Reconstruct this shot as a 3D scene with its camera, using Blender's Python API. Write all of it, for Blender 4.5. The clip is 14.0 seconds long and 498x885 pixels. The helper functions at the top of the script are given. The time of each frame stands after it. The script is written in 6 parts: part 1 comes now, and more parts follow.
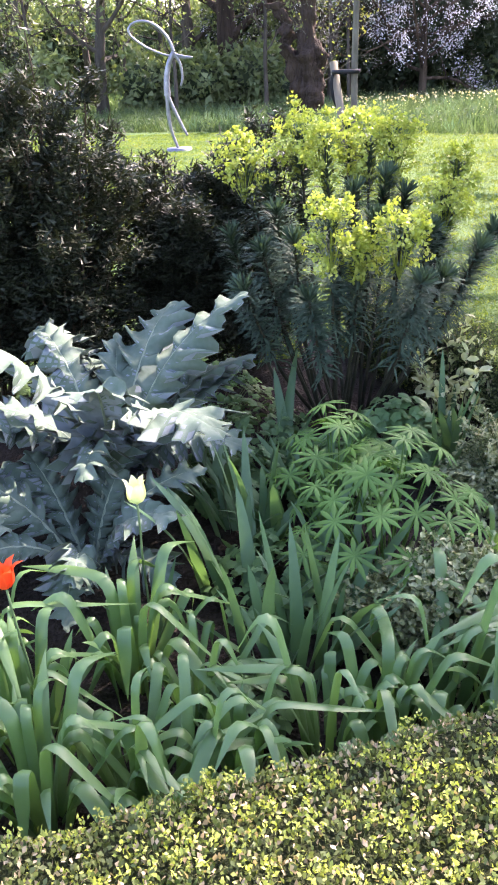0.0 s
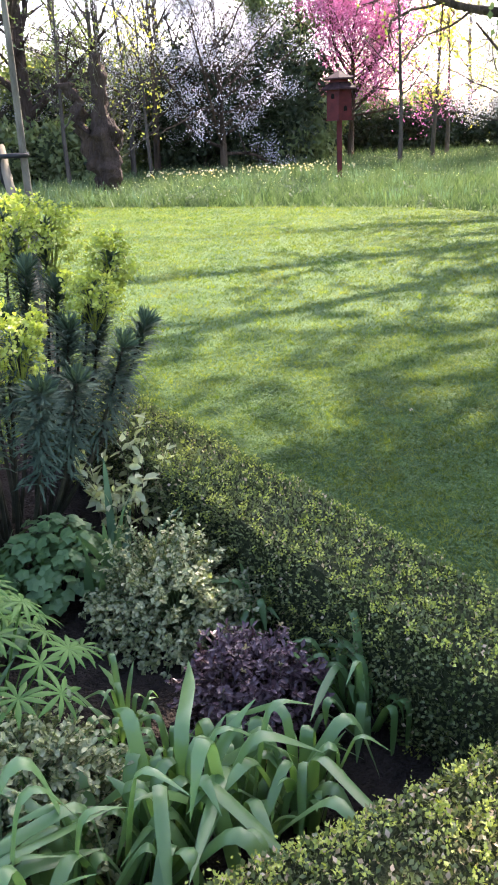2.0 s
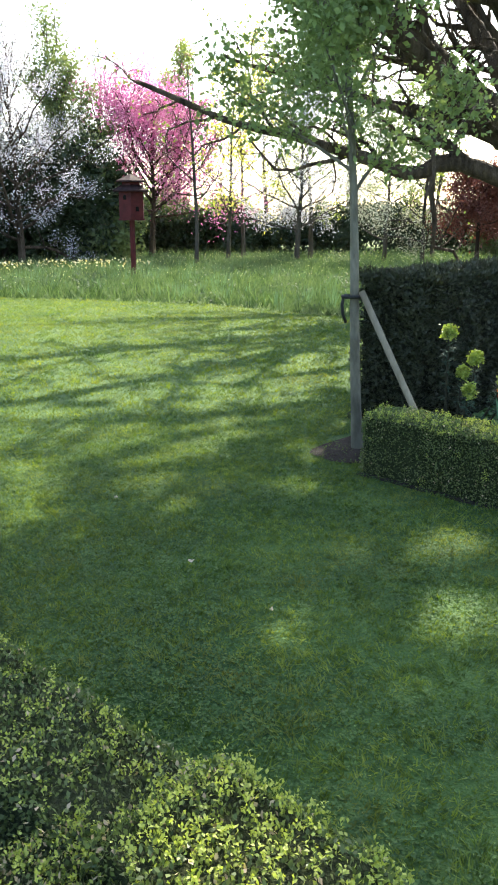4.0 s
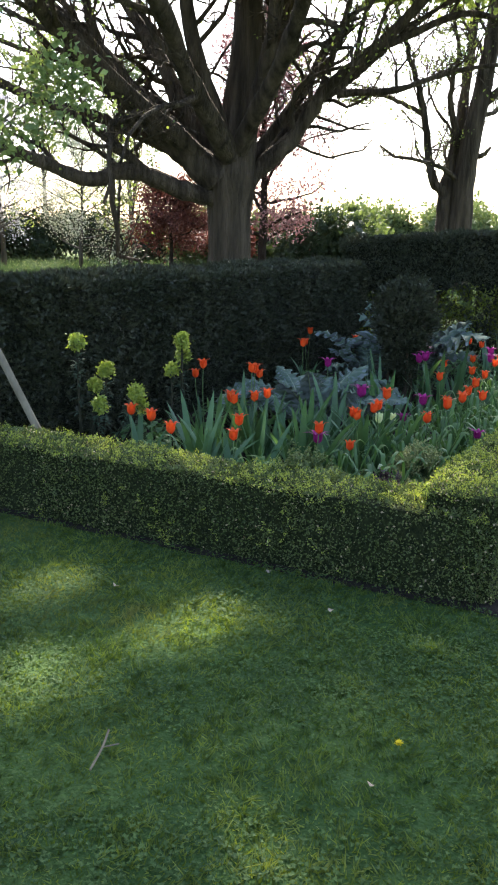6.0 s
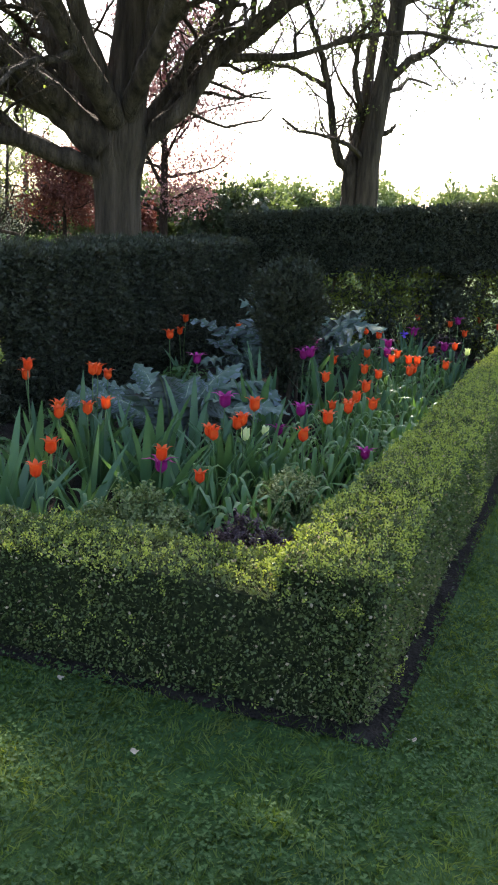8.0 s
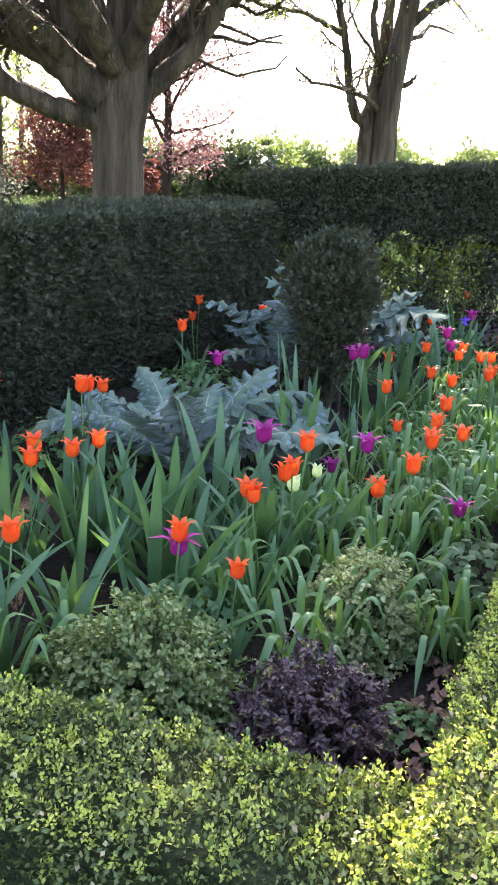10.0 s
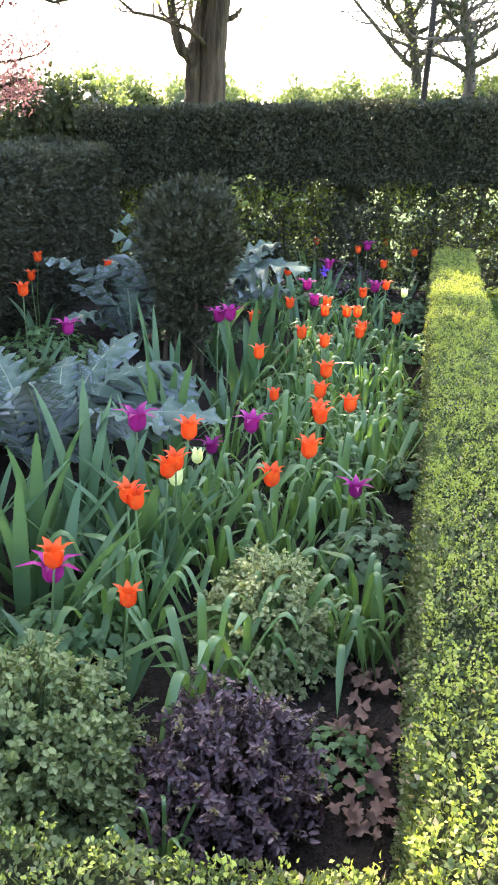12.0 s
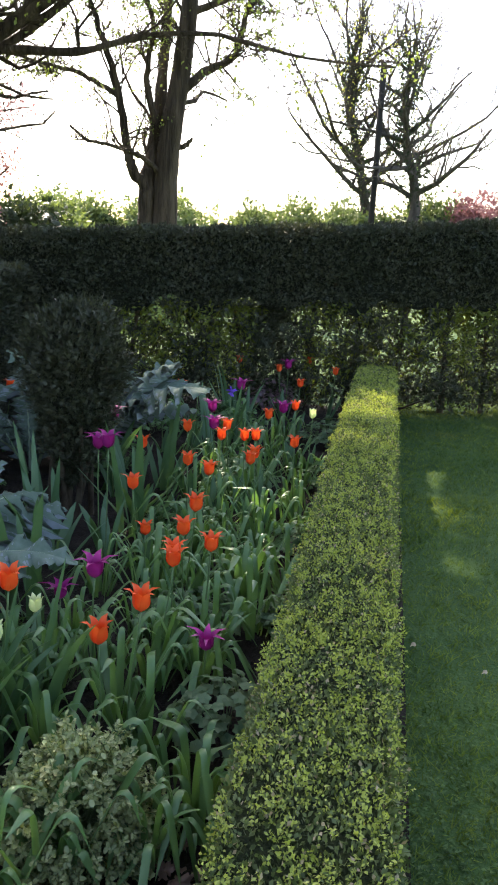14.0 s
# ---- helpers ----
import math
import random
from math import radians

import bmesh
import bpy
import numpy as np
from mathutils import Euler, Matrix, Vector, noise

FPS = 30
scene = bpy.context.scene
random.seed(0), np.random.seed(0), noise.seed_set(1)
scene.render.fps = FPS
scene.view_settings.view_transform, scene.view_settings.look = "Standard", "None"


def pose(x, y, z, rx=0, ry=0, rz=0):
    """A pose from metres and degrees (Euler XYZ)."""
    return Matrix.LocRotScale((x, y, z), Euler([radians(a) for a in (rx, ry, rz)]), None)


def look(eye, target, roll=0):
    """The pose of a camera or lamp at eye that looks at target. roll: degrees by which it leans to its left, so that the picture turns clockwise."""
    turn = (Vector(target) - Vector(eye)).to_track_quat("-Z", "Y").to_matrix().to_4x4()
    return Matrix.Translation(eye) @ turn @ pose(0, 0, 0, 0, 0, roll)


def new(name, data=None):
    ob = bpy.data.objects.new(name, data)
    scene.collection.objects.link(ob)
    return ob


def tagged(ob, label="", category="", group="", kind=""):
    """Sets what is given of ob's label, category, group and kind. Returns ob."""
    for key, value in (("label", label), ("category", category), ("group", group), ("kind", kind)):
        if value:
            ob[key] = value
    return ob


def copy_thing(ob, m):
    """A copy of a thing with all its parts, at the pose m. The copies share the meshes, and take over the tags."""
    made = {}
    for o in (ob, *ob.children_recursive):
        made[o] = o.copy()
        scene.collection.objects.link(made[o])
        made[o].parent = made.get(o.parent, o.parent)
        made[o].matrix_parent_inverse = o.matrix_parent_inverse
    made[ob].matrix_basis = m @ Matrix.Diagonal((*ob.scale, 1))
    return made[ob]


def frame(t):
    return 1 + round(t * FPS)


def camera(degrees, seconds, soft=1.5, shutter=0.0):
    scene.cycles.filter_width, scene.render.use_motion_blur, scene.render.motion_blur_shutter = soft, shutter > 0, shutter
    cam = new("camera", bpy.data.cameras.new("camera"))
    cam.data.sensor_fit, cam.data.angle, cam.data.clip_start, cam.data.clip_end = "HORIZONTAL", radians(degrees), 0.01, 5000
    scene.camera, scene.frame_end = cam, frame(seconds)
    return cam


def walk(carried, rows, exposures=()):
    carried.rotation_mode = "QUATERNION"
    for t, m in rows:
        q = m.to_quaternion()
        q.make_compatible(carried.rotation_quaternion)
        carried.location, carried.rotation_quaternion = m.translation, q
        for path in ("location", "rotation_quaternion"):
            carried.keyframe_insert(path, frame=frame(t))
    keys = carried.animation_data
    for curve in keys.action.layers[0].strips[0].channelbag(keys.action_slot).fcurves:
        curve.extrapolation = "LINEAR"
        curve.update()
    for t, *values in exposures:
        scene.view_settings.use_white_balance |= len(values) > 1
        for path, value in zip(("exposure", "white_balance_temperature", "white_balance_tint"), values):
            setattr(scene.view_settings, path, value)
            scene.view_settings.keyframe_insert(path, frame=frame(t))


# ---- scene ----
cam = camera(34.3, 14.0, 1.9)
PATH = [
    (0, (0.091, -0.047, 1.807), (-0.199, 1.733, 0.943), -2.7),
    (0.5, (0.34, 0.083, 1.795), (0.074, 1.879, 0.954), -2.4),
    (1, (0.594, 0.215, 1.781), (0.376, 2.024, 0.957), -2.6),
    (1.5, (0.78, 0.386, 1.786), (0.683, 2.217, 0.987), -3.4),
    (2, (0.932, 0.493, 1.799), (1.006, 2.352, 1.065), -2.9),
    (2.5, (1.122, 0.574, 1.794), (1.301, 2.459, 1.149), -2.0),
    (2.7, (1.203, 0.597, 1.79), (1.423, 2.487, 1.175), -1.7),
    (4.8, (2.005, 0.422, 1.665), (2.728, 2.218, 1.165), 1.4),
    (5, (2.085, 0.444, 1.659), (2.864, 2.216, 1.156), 1.8),
    (5.5, (2.3, 0.551, 1.641), (3.253, 2.234, 1.133), 2.0),
    (6, (2.525, 0.704, 1.647), (3.655, 2.279, 1.156), 1.9),
    (6.5, (2.794, 0.824, 1.63), (3.999, 2.338, 1.126), 2.5),
    (7, (3.09, 0.977, 1.628), (4.309, 2.47, 1.095), 3.4),
    (7.5, (3.35, 1.202, 1.625), (4.617, 2.652, 1.084), 2.8),
    (8, (3.6, 1.42, 1.618), (4.891, 2.852, 1.086), 3.1),
    (8.5, (3.841, 1.672, 1.615), (5.113, 3.128, 1.102), 3.8),
    (8.7, (3.922, 1.797, 1.614), (5.188, 3.256, 1.098), 3.5),
    (10.8, (4.534, 2.908, 1.606), (5.862, 4.196, 0.846), 1.9),
    (11, (4.55, 2.941, 1.611), (5.939, 4.156, 0.838), 2.5),
    (11.5, (4.564, 2.974, 1.624), (6.04, 4.094, 0.871), 3.3),
    (12, (4.587, 3.005, 1.623), (6.093, 4.102, 0.895), 3.5),
    (12.5, (4.619, 3.015, 1.625), (6.153, 4.099, 0.94), 3.6),
    (13, (4.71, 2.994, 1.632), (6.277, 4.075, 1.019), 4.1),
    (13.5, (4.886, 2.924, 1.647), (6.468, 4.022, 1.107), 4.3),
    (14, (5.083, 2.822, 1.677), (6.694, 3.91, 1.209), 3.8),
]
walk(cam, [(t, look(eye, target, roll)) for t, eye, target, roll in PATH],
     [(0, 2.70, 6500, 31), (0.5, 2.70, 6500, 31), (1.5, 2.63, 6500, 30), (2.5, 2.25, 6500, 16), (4.8, 1.78, 6500, 4), (5.0, 1.48, 6600, 3), (5.5, 1.34, 6500, 6), (6.0, 1.78, 6500, 12), (6.5, 2.45, 6500, 15), (7.0, 1.68, 6500, 13), (7.5, 1.68, 6500, 14), (8.5, 2.05, 6500, 14), (11.0, 3.27, 7000, 20), (12.5, 3.06, 7000, 18), (13.5, 2.45, 7000, 16), (14.0, 1.97, 6900, 14)])

# ---- world, sun, exposure ----
SUN_AZ, SUN_EL = radians(56), radians(40)
SUN_DIR = Vector((math.cos(SUN_AZ) * math.cos(SUN_EL), math.sin(SUN_AZ) * math.cos(SUN_EL), math.sin(SUN_EL)))
world = bpy.data.worlds.new("sky")
scene.world = world
world.use_nodes = True
wn = world.node_tree
sky = wn.nodes.new("ShaderNodeTexSky")
sky.sky_type, sky.sun_disc = "NISHITA", False
sky.sun_elevation, sky.sun_rotation = SUN_EL, math.pi / 2 - SUN_AZ
sky.dust_density, sky.air_density, sky.ozone_density = 2.0, 1.0, 1.0
wn.nodes["Background"].inputs["Strength"].default_value = 0.15
wn.links.new(sky.outputs[0], wn.nodes["Background"].inputs["Color"])
sun = new("sun", bpy.data.lights.new("sun", "SUN"))
sun.data.energy, sun.data.angle, sun.data.color = 4.2, radians(0.6), (1.0, 0.92, 0.78)
sun.matrix_world = look(SUN_DIR * 60, (0, 0, 0))


# ---- materials ----
def node_material(name):
    m = bpy.data.materials.new(name)
    m.use_nodes = True
    return m, m.node_tree.nodes, m.node_tree.links, m.node_tree.nodes["Principled BSDF"]


def mixed(n, l, kind, a, b, fac):
    x = n.new("ShaderNodeMix")
    x.data_type, x.blend_type = "RGBA", kind
    for sock, v in ((x.inputs[6], a), (x.inputs[7], b), (x.inputs[0], fac)):
        if isinstance(v, tuple):
            sock.default_value = (*v, 1) if len(v) == 3 else v
        elif isinstance(v, float):
            sock.default_value = v
        else:
            l.new(v, sock)
    return x.outputs[2]


def noise_fac(n, l, scale, detail=3.0, lo=0.3, hi=0.7, stretch=(1, 1, 1)):
    tc, mp, ns, mr = n.new("ShaderNodeTexCoord"), n.new("ShaderNodeMapping"), n.new("ShaderNodeTexNoise"), n.new("ShaderNodeMapRange")
    mp.inputs["Scale"].default_value = stretch
    ns.inputs["Scale"].default_value, ns.inputs["Detail"].default_value = scale, detail
    mr.inputs[1].default_value, mr.inputs[2].default_value = lo, hi
    l.new(tc.outputs["Object"], mp.inputs[0])
    l.new(mp.outputs[0], ns.inputs["Vector"])
    l.new(ns.outputs["Fac"], mr.inputs[0])
    return mr.outputs[0]


def bumped(n, l, bsdf, height, strength, dist=0.01):
    b = n.new("ShaderNodeBump")
    b.inputs["Strength"].default_value, b.inputs["Distance"].default_value = strength, dist
    l.new(height, b.inputs["Height"])
    l.new(b.outputs[0], bsdf.inputs["Normal"])


def muted(c, by=0.05):
    """A leaf colour drawn a little towards grey."""
    grey = 0.3 * c[0] + 0.6 * c[1] + 0.1 * c[2]
    return tuple(v + (grey - v) * by for v in c) if c[1] > c[0] * 0.8 else c


def leaf_material(name, dark, light, rough=0.45, through_light=0.3, mottle=14.0, mottle_to=None, gloss=0.4, obj_var=0.25, glow=(1.5, 1.6, 0.7), tufts=0.0, dry=None):
    """A leaf: two tones from leaf to leaf, a mottle over each, gloss, and light that comes through."""
    m, n, l, p = node_material(name)
    geo, oi = n.new("ShaderNodeNewGeometry"), n.new("ShaderNodeObjectInfo")
    dark, light = muted(dark), muted(light)
    col = mixed(n, l, "MIX", dark, light, geo.outputs["Random Per Island"])
    mot = noise_fac(n, l, mottle, 4.0, 0.35, 0.7)
    to = mottle_to or tuple(min(1, c * 1.6) for c in light)
    half = n.new("ShaderNodeMath")
    half.operation, half.inputs[1].default_value = "MULTIPLY", 0.45
    l.new(mot, half.inputs[0])
    col = mixed(n, l, "MIX", col, to, half.outputs[0])
    ov = n.new("ShaderNodeMath")
    ov.operation, ov.inputs[1].default_value = "MULTIPLY", obj_var
    l.new(oi.outputs["Random"], ov.inputs[0])
    col = mixed(n, l, "MULTIPLY", col, (0.55, 0.6, 0.5), ov.outputs[0])
    if tufts:
        tf = n.new("ShaderNodeMath")
        tf.operation, tf.inputs[1].default_value = "MULTIPLY", 0.95
        l.new(noise_fac(n, l, tufts, 3.0, 0.42, 0.60), tf.inputs[0])
        col = mixed(n, l, "MULTIPLY", col, (0.42, 0.5, 0.42), tf.outputs[0])
    if dry:
        df = n.new("ShaderNodeMath")
        df.operation, df.inputs[1].default_value = "MULTIPLY", 0.55
        l.new(noise_fac(n, l, 1.4, 5.0, 0.58, 0.76), df.inputs[0])
        col = mixed(n, l, "MIX", col, dry, df.outputs[0])
    l.new(col, p.inputs["Base Color"])
    p.inputs["Roughness"].default_value = rough
    p.inputs["Specular IOR Level"].default_value = gloss
    bumped(n, l, p, noise_fac(n, l, mottle * 6, 2.0, 0.2, 0.8), 0.25, 0.002)
    tr, mx = n.new("ShaderNodeBsdfTranslucent"), n.new("ShaderNodeMixShader")
    l.new(mixed(n, l, "MULTIPLY", col, glow, 1.0), tr.inputs["Color"])
    mx.inputs[0].default_value = through_light
    l.new(p.outputs[0], mx.inputs[1])
    l.new(tr.outputs[0], mx.inputs[2])
    l.new(mx.outputs[0], n["Material Output"].inputs["Surface"])
    return m


def solid_material(name, a, b, scale, rough=0.8, bump=0.5, dist=0.02, stretch=(1, 1, 1), metal=0.0, fine=None):
    m, n, l, p = node_material(name)
    big = noise_fac(n, l, scale, 5.0, 0.3, 0.7, stretch)
    small = noise_fac(n, l, fine or scale * 9, 4.0, 0.25, 0.75, stretch)
    col = mixed(n, l, "MIX", a, b, big)
    half = n.new("ShaderNodeMath")
    half.operation, half.inputs[1].default_value = "MULTIPLY", 0.5
    l.new(small, half.inputs[0])
    col = mixed(n, l, "MULTIPLY", col, (0.45, 0.45, 0.45), half.outputs[0])
    l.new(col, p.inputs["Base Color"])
    p.inputs["Roughness"].default_value, p.inputs["Metallic"].default_value = rough, metal
    p.inputs["Specular IOR Level"].default_value = 0.2 if metal < 0.5 else 0.5
    bumped(n, l, p, small, bump, dist)
    return m


BOX = leaf_material("box_leaf", (0.044, 0.074, 0.019), (0.155, 0.192, 0.060), 0.42, 0.25, 3.0, (0.22, 0.235, 0.10), 0.32)
BOX_NEW = leaf_material("box_shoot", (0.23, 0.285, 0.045), (0.43, 0.465, 0.105), 0.5, 0.35, 4.0, (0.50, 0.51, 0.15), 0.25, 0.25, (1.4, 1.5, 0.55))
BOX_DRY = leaf_material("box_dry_leaf", (0.24, 0.17, 0.10), (0.46, 0.36, 0.25), 0.5, 0.2)
YEW = leaf_material("yew_needles", (0.018, 0.025, 0.013), (0.058, 0.064, 0.034), 0.5, 0.15, 2.0, (0.085, 0.080, 0.046), 0.3)
# brighter copy of the yew leaf; the light from behind is in its colour
YEW_LIT = leaf_material("yew_backlit_sprays", (0.07, 0.105, 0.022), (0.18, 0.22, 0.05), 0.5, 0.5, 4.0, (0.26, 0.28, 0.08), 0.2, 0.1, (1.6, 1.6, 0.6))
YEW_DARK = leaf_material("dark_yew_needles", (0.010, 0.015, 0.009), (0.032, 0.042, 0.022), 0.55, 0.12, 2.0, (0.052, 0.056, 0.030), 0.22)
GRASS = leaf_material("grass_blade", (0.054, 0.112, 0.040), (0.168, 0.229, 0.070), 0.65, 0.42, 1.3, (0.33, 0.345, 0.10), 0.06, 0.25, (1.85, 1.85, 0.38), 17.0, (0.24, 0.21, 0.10))
COW_PARSLEY = leaf_material("cow_parsley_leaf", (0.034, 0.062, 0.032), (0.095, 0.140, 0.075), 0.6, 0.25, 3.0, (0.15, 0.19, 0.11), 0.15, 0.2, (1.2, 1.4, 0.7))
MEADOW = leaf_material("meadow_grass", (0.052, 0.096, 0.044), (0.150, 0.215, 0.090), 0.6, 0.3, 0.5, (0.24, 0.28, 0.15), 0.1, 0.25, (1.4, 1.5, 0.8), 3.0)
DAYLILY = leaf_material("daylily_leaf", (0.075, 0.170, 0.050), (0.155, 0.275, 0.088), 0.34, 0.34, 5.0, (0.22, 0.34, 0.15), 0.55, 0.4)
IRIS = leaf_material("iris_leaf", (0.050, 0.120, 0.056), (0.100, 0.190, 0.086), 0.42, 0.28, 5.0, (0.15, 0.25, 0.13), 0.35, 0.4)
SILVER = leaf_material("cardoon_leaf", (0.074, 0.122, 0.080), (0.128, 0.182, 0.132), 0.62, 0.15, 26.0, (0.21, 0.25, 0.215), 0.1, 0.35, (1.1, 1.2, 0.8))
FELT = leaf_material("cardoon_felted_underside", (0.17, 0.205, 0.205), (0.24, 0.275, 0.29), 0.8, 0.12, 22.0, (0.30, 0.335, 0.36), 0.05, 0.25, (1.0, 1.05, 0.9))
SPURGE = leaf_material("spurge_leaf", (0.018, 0.040, 0.026), (0.066, 0.106, 0.070), 0.6, 0.15, 8.0, (0.10, 0.15, 0.10), 0.12)
RIB = leaf_material("cardoon_rib", (0.18, 0.23, 0.16), (0.27, 0.32, 0.24), 0.55, 0.2, 14.0, None, 0.15)
SPURGE_FLOWER = leaf_material("spurge_flower", (0.185, 0.245, 0.035), (0.345, 0.385, 0.070), 0.5, 0.35, 20.0)
LUPIN = leaf_material("lupin_leaf", (0.046, 0.118, 0.026), (0.105, 0.205, 0.044), 0.5, 0.32, 9.0, None, 0.2)
SPURGE_STEM = solid_material("spurge_stem", (0.020, 0.022, 0.012), (0.062, 0.058, 0.034), 12.0, 0.8, 0.4, 0.004)
VARIEGATED = leaf_material("variegated_leaf", (0.050, 0.085, 0.025), (0.270, 0.300, 0.115), 0.38, 0.22, 60.0, (0.62, 0.60, 0.38), 0.4)
VARIEGATED_GREEN = leaf_material("variegated_green_leaf", (0.075, 0.125, 0.035), (0.235, 0.285, 0.100), 0.42, 0.25, 45.0, (0.40, 0.43, 0.20), 0.3)
VARIEGATED_PALE = leaf_material("variegated_pale_leaf", (0.14, 0.185, 0.060), (0.36, 0.385, 0.165), 0.42, 0.25, 45.0, (0.58, 0.58, 0.34), 0.3)
PALE_SPRIG = leaf_material("pale_sapling_leaf", (0.30, 0.34, 0.16), (0.48, 0.50, 0.30), 0.45, 0.35, 30.0, (0.62, 0.62, 0.46), 0.3)
NARCISSUS = leaf_material("narcissus_leaf", (0.070, 0.135, 0.085), (0.140, 0.215, 0.140), 0.5, 0.25, 4.0, None, 0.25)
PURPLE_LEAF = leaf_material("purple_leaf", (0.034, 0.017, 0.023), (0.100, 0.054, 0.062), 0.38, 0.12, 30.0, (0.22, 0.15, 0.15), 0.45, 0.25, (1.5, 0.9, 1.0))
PURPLE_TIP = leaf_material("purple_shrub_tip", (0.20, 0.16, 0.08), (0.28, 0.24, 0.13), 0.4, 0.25)
HERB = leaf_material("low_leaf", (0.05, 0.12, 0.04), (0.11, 0.20, 0.07), 0.5, 0.3, 9.0)
HERB_GREY = leaf_material("grey_green_leaf", (0.06, 0.11, 0.05), (0.13, 0.185, 0.09), 0.55, 0.25, 9.0, None, 0.2)
STEM = leaf_material("green_stem", (0.08, 0.14, 0.05), (0.12, 0.19, 0.07), 0.5, 0.2)
ORANGE = leaf_material("orange_petal", (0.78, 0.055, 0.014), (0.88, 0.11, 0.02), 0.42, 0.35, 18.0, (0.92, 0.20, 0.035), 0.35, 0.15, (1.1, 1.0, 0.9))
MAGENTA = leaf_material("magenta_petal", (0.25, 0.008, 0.12), (0.45, 0.020, 0.23), 0.4, 0.3, 18.0, (0.55, 0.05, 0.32), 0.3, 0.55, (1.0, 1.0, 1.0))
CREAM = leaf_material("cream_petal", (0.60, 0.62, 0.30), (0.75, 0.76, 0.50), 0.4, 0.35, 18.0)
VIOLET = leaf_material("violet_petal", (0.10, 0.04, 0.36), (0.17, 0.08, 0.5), 0.4, 0.3, 14.0, None, 0.4, 0.2, (1.0, 1.0, 1.0))
DAFFODIL = leaf_material("daffodil_petal", (0.55, 0.40, 0.14), (0.62, 0.58, 0.42), 0.5, 0.2)
DANDELION = leaf_material("dandelion_petal", (0.8, 0.55, 0.01), (0.85, 0.65, 0.03), 0.5, 0.2)
OAK_LITTER = leaf_material("fallen_oak_leaf", (0.10, 0.052, 0.036), (0.22, 0.135, 0.10), 0.55, 0.1, 15.0, (0.30, 0.20, 0.16), 0.2)
PALE_LITTER = leaf_material("fallen_pale_leaf", (0.40, 0.28, 0.19), (0.52, 0.41, 0.31), 0.6, 0.15, 15.0)
SPRING = leaf_material("spring_leaf", (0.14, 0.18, 0.055), (0.25, 0.28, 0.10), 0.5, 0.35, 4.0, None, 0.2)
YOUNG = leaf_material("young_tree_leaf", (0.115, 0.165, 0.065), (0.205, 0.265, 0.115), 0.5, 0.42, 6.0, None, 0.15, 0.25, (1.4, 1.4, 0.8))
YELLOW_LEAF = leaf_material("yellow_spring_leaf", (0.38, 0.37, 0.06), (0.52, 0.48, 0.12), 0.5, 0.4, 4.0)
WOOD_LEAF = leaf_material("woodland_leaf", (0.075, 0.105, 0.05), (0.17, 0.205, 0.095), 0.55, 0.3, 1.0, None, 0.2)
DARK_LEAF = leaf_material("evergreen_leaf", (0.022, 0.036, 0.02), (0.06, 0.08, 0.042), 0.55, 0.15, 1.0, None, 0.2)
FIELD_LEAF = leaf_material("hedgerow_leaf", (0.09, 0.13, 0.055), (0.20, 0.235, 0.10), 0.55, 0.3, 0.6, None, 0.2, 0.25, (1.2, 1.3, 0.8))
WHITE_BLOSSOM = leaf_material("white_blossom", (0.62, 0.58, 0.64), (0.82, 0.79, 0.84), 0.6, 0.35, 3.0, None, 0.2, 0.1, (1.0, 1.0, 1.0))
CREAM_BLOSSOM = leaf_material("cream_blossom", (0.34, 0.37, 0.24), (0.58, 0.58, 0.46), 0.6, 0.25, 3.0, None, 0.2, 0.1, (1.0, 1.0, 0.9))
PINK_BLOSSOM = leaf_material("pink_blossom", (0.40, 0.075, 0.21), (0.62, 0.23, 0.42), 0.6, 0.3, 2.0, None, 0.15, 0.1, (1.0, 1.0, 1.0))
RED_LEAF = leaf_material("red_maple_leaf", (0.105, 0.032, 0.026), (0.200, 0.078, 0.060), 0.55, 0.25, 2.0, None, 0.2, 0.25, (1.1, 0.9, 0.8))
COPPER_LEAF = leaf_material("copper_leaf", (0.19, 0.08, 0.09), (0.34, 0.17, 0.17), 0.55, 0.3, 2.0, None, 0.2, 0.25, (1.0, 1.0, 1.0))
BARK = solid_material("grey_brown_bark", (0.034, 0.023, 0.016), (0.172, 0.126, 0.092), 5.0, 0.9, 1.0, 0.10, (1, 1, 0.10), fine=26)
BARK_WOOD = solid_material("woodland_bark", (0.052, 0.043, 0.035), (0.150, 0.128, 0.105), 3.0, 0.9, 0.8, 0.03, (1, 1, 0.18))
CLOVER = leaf_material("clover_leaf", (0.028, 0.066, 0.026), (0.101, 0.152, 0.055), 0.6, 0.3, 6.0, (0.14, 0.23, 0.07), 0.10)
BARK_PALE = solid_material("pale_bark", (0.085, 0.078, 0.056), (0.23, 0.21, 0.16), 9.0, 0.85, 0.8, 0.010, (1, 1, 0.4), fine=45)
BARK_RED = solid_material("red_brown_bark", (0.030, 0.021, 0.016), (0.090, 0.062, 0.048), 4.0, 0.95, 1.0, 0.07, (1, 1, 0.2), fine=22)
TWIG = solid_material("hedge_twig", (0.05, 0.035, 0.022), (0.12, 0.09, 0.06), 12.0, 0.9, 0.4, 0.004)
# near-black colour stands in for the shade deep inside the yew
HEDGE_CORE = solid_material("hedge_inner_shade", (0.010, 0.012, 0.006), (0.026, 0.028, 0.014), 30.0, 0.95, 0.8, 0.02)
# box green darkened to paint the shade between the outer leaves
BOX_CORE = solid_material("box_shaded_inside", (0.020, 0.028, 0.010), (0.075, 0.092, 0.032), 60.0, 0.9, 1.0, 0.02, fine=160)
SOIL = solid_material("dark_soil", (0.022, 0.016, 0.012), (0.060, 0.045, 0.034), 7.0, 0.95, 1.0, 0.03, fine=70)
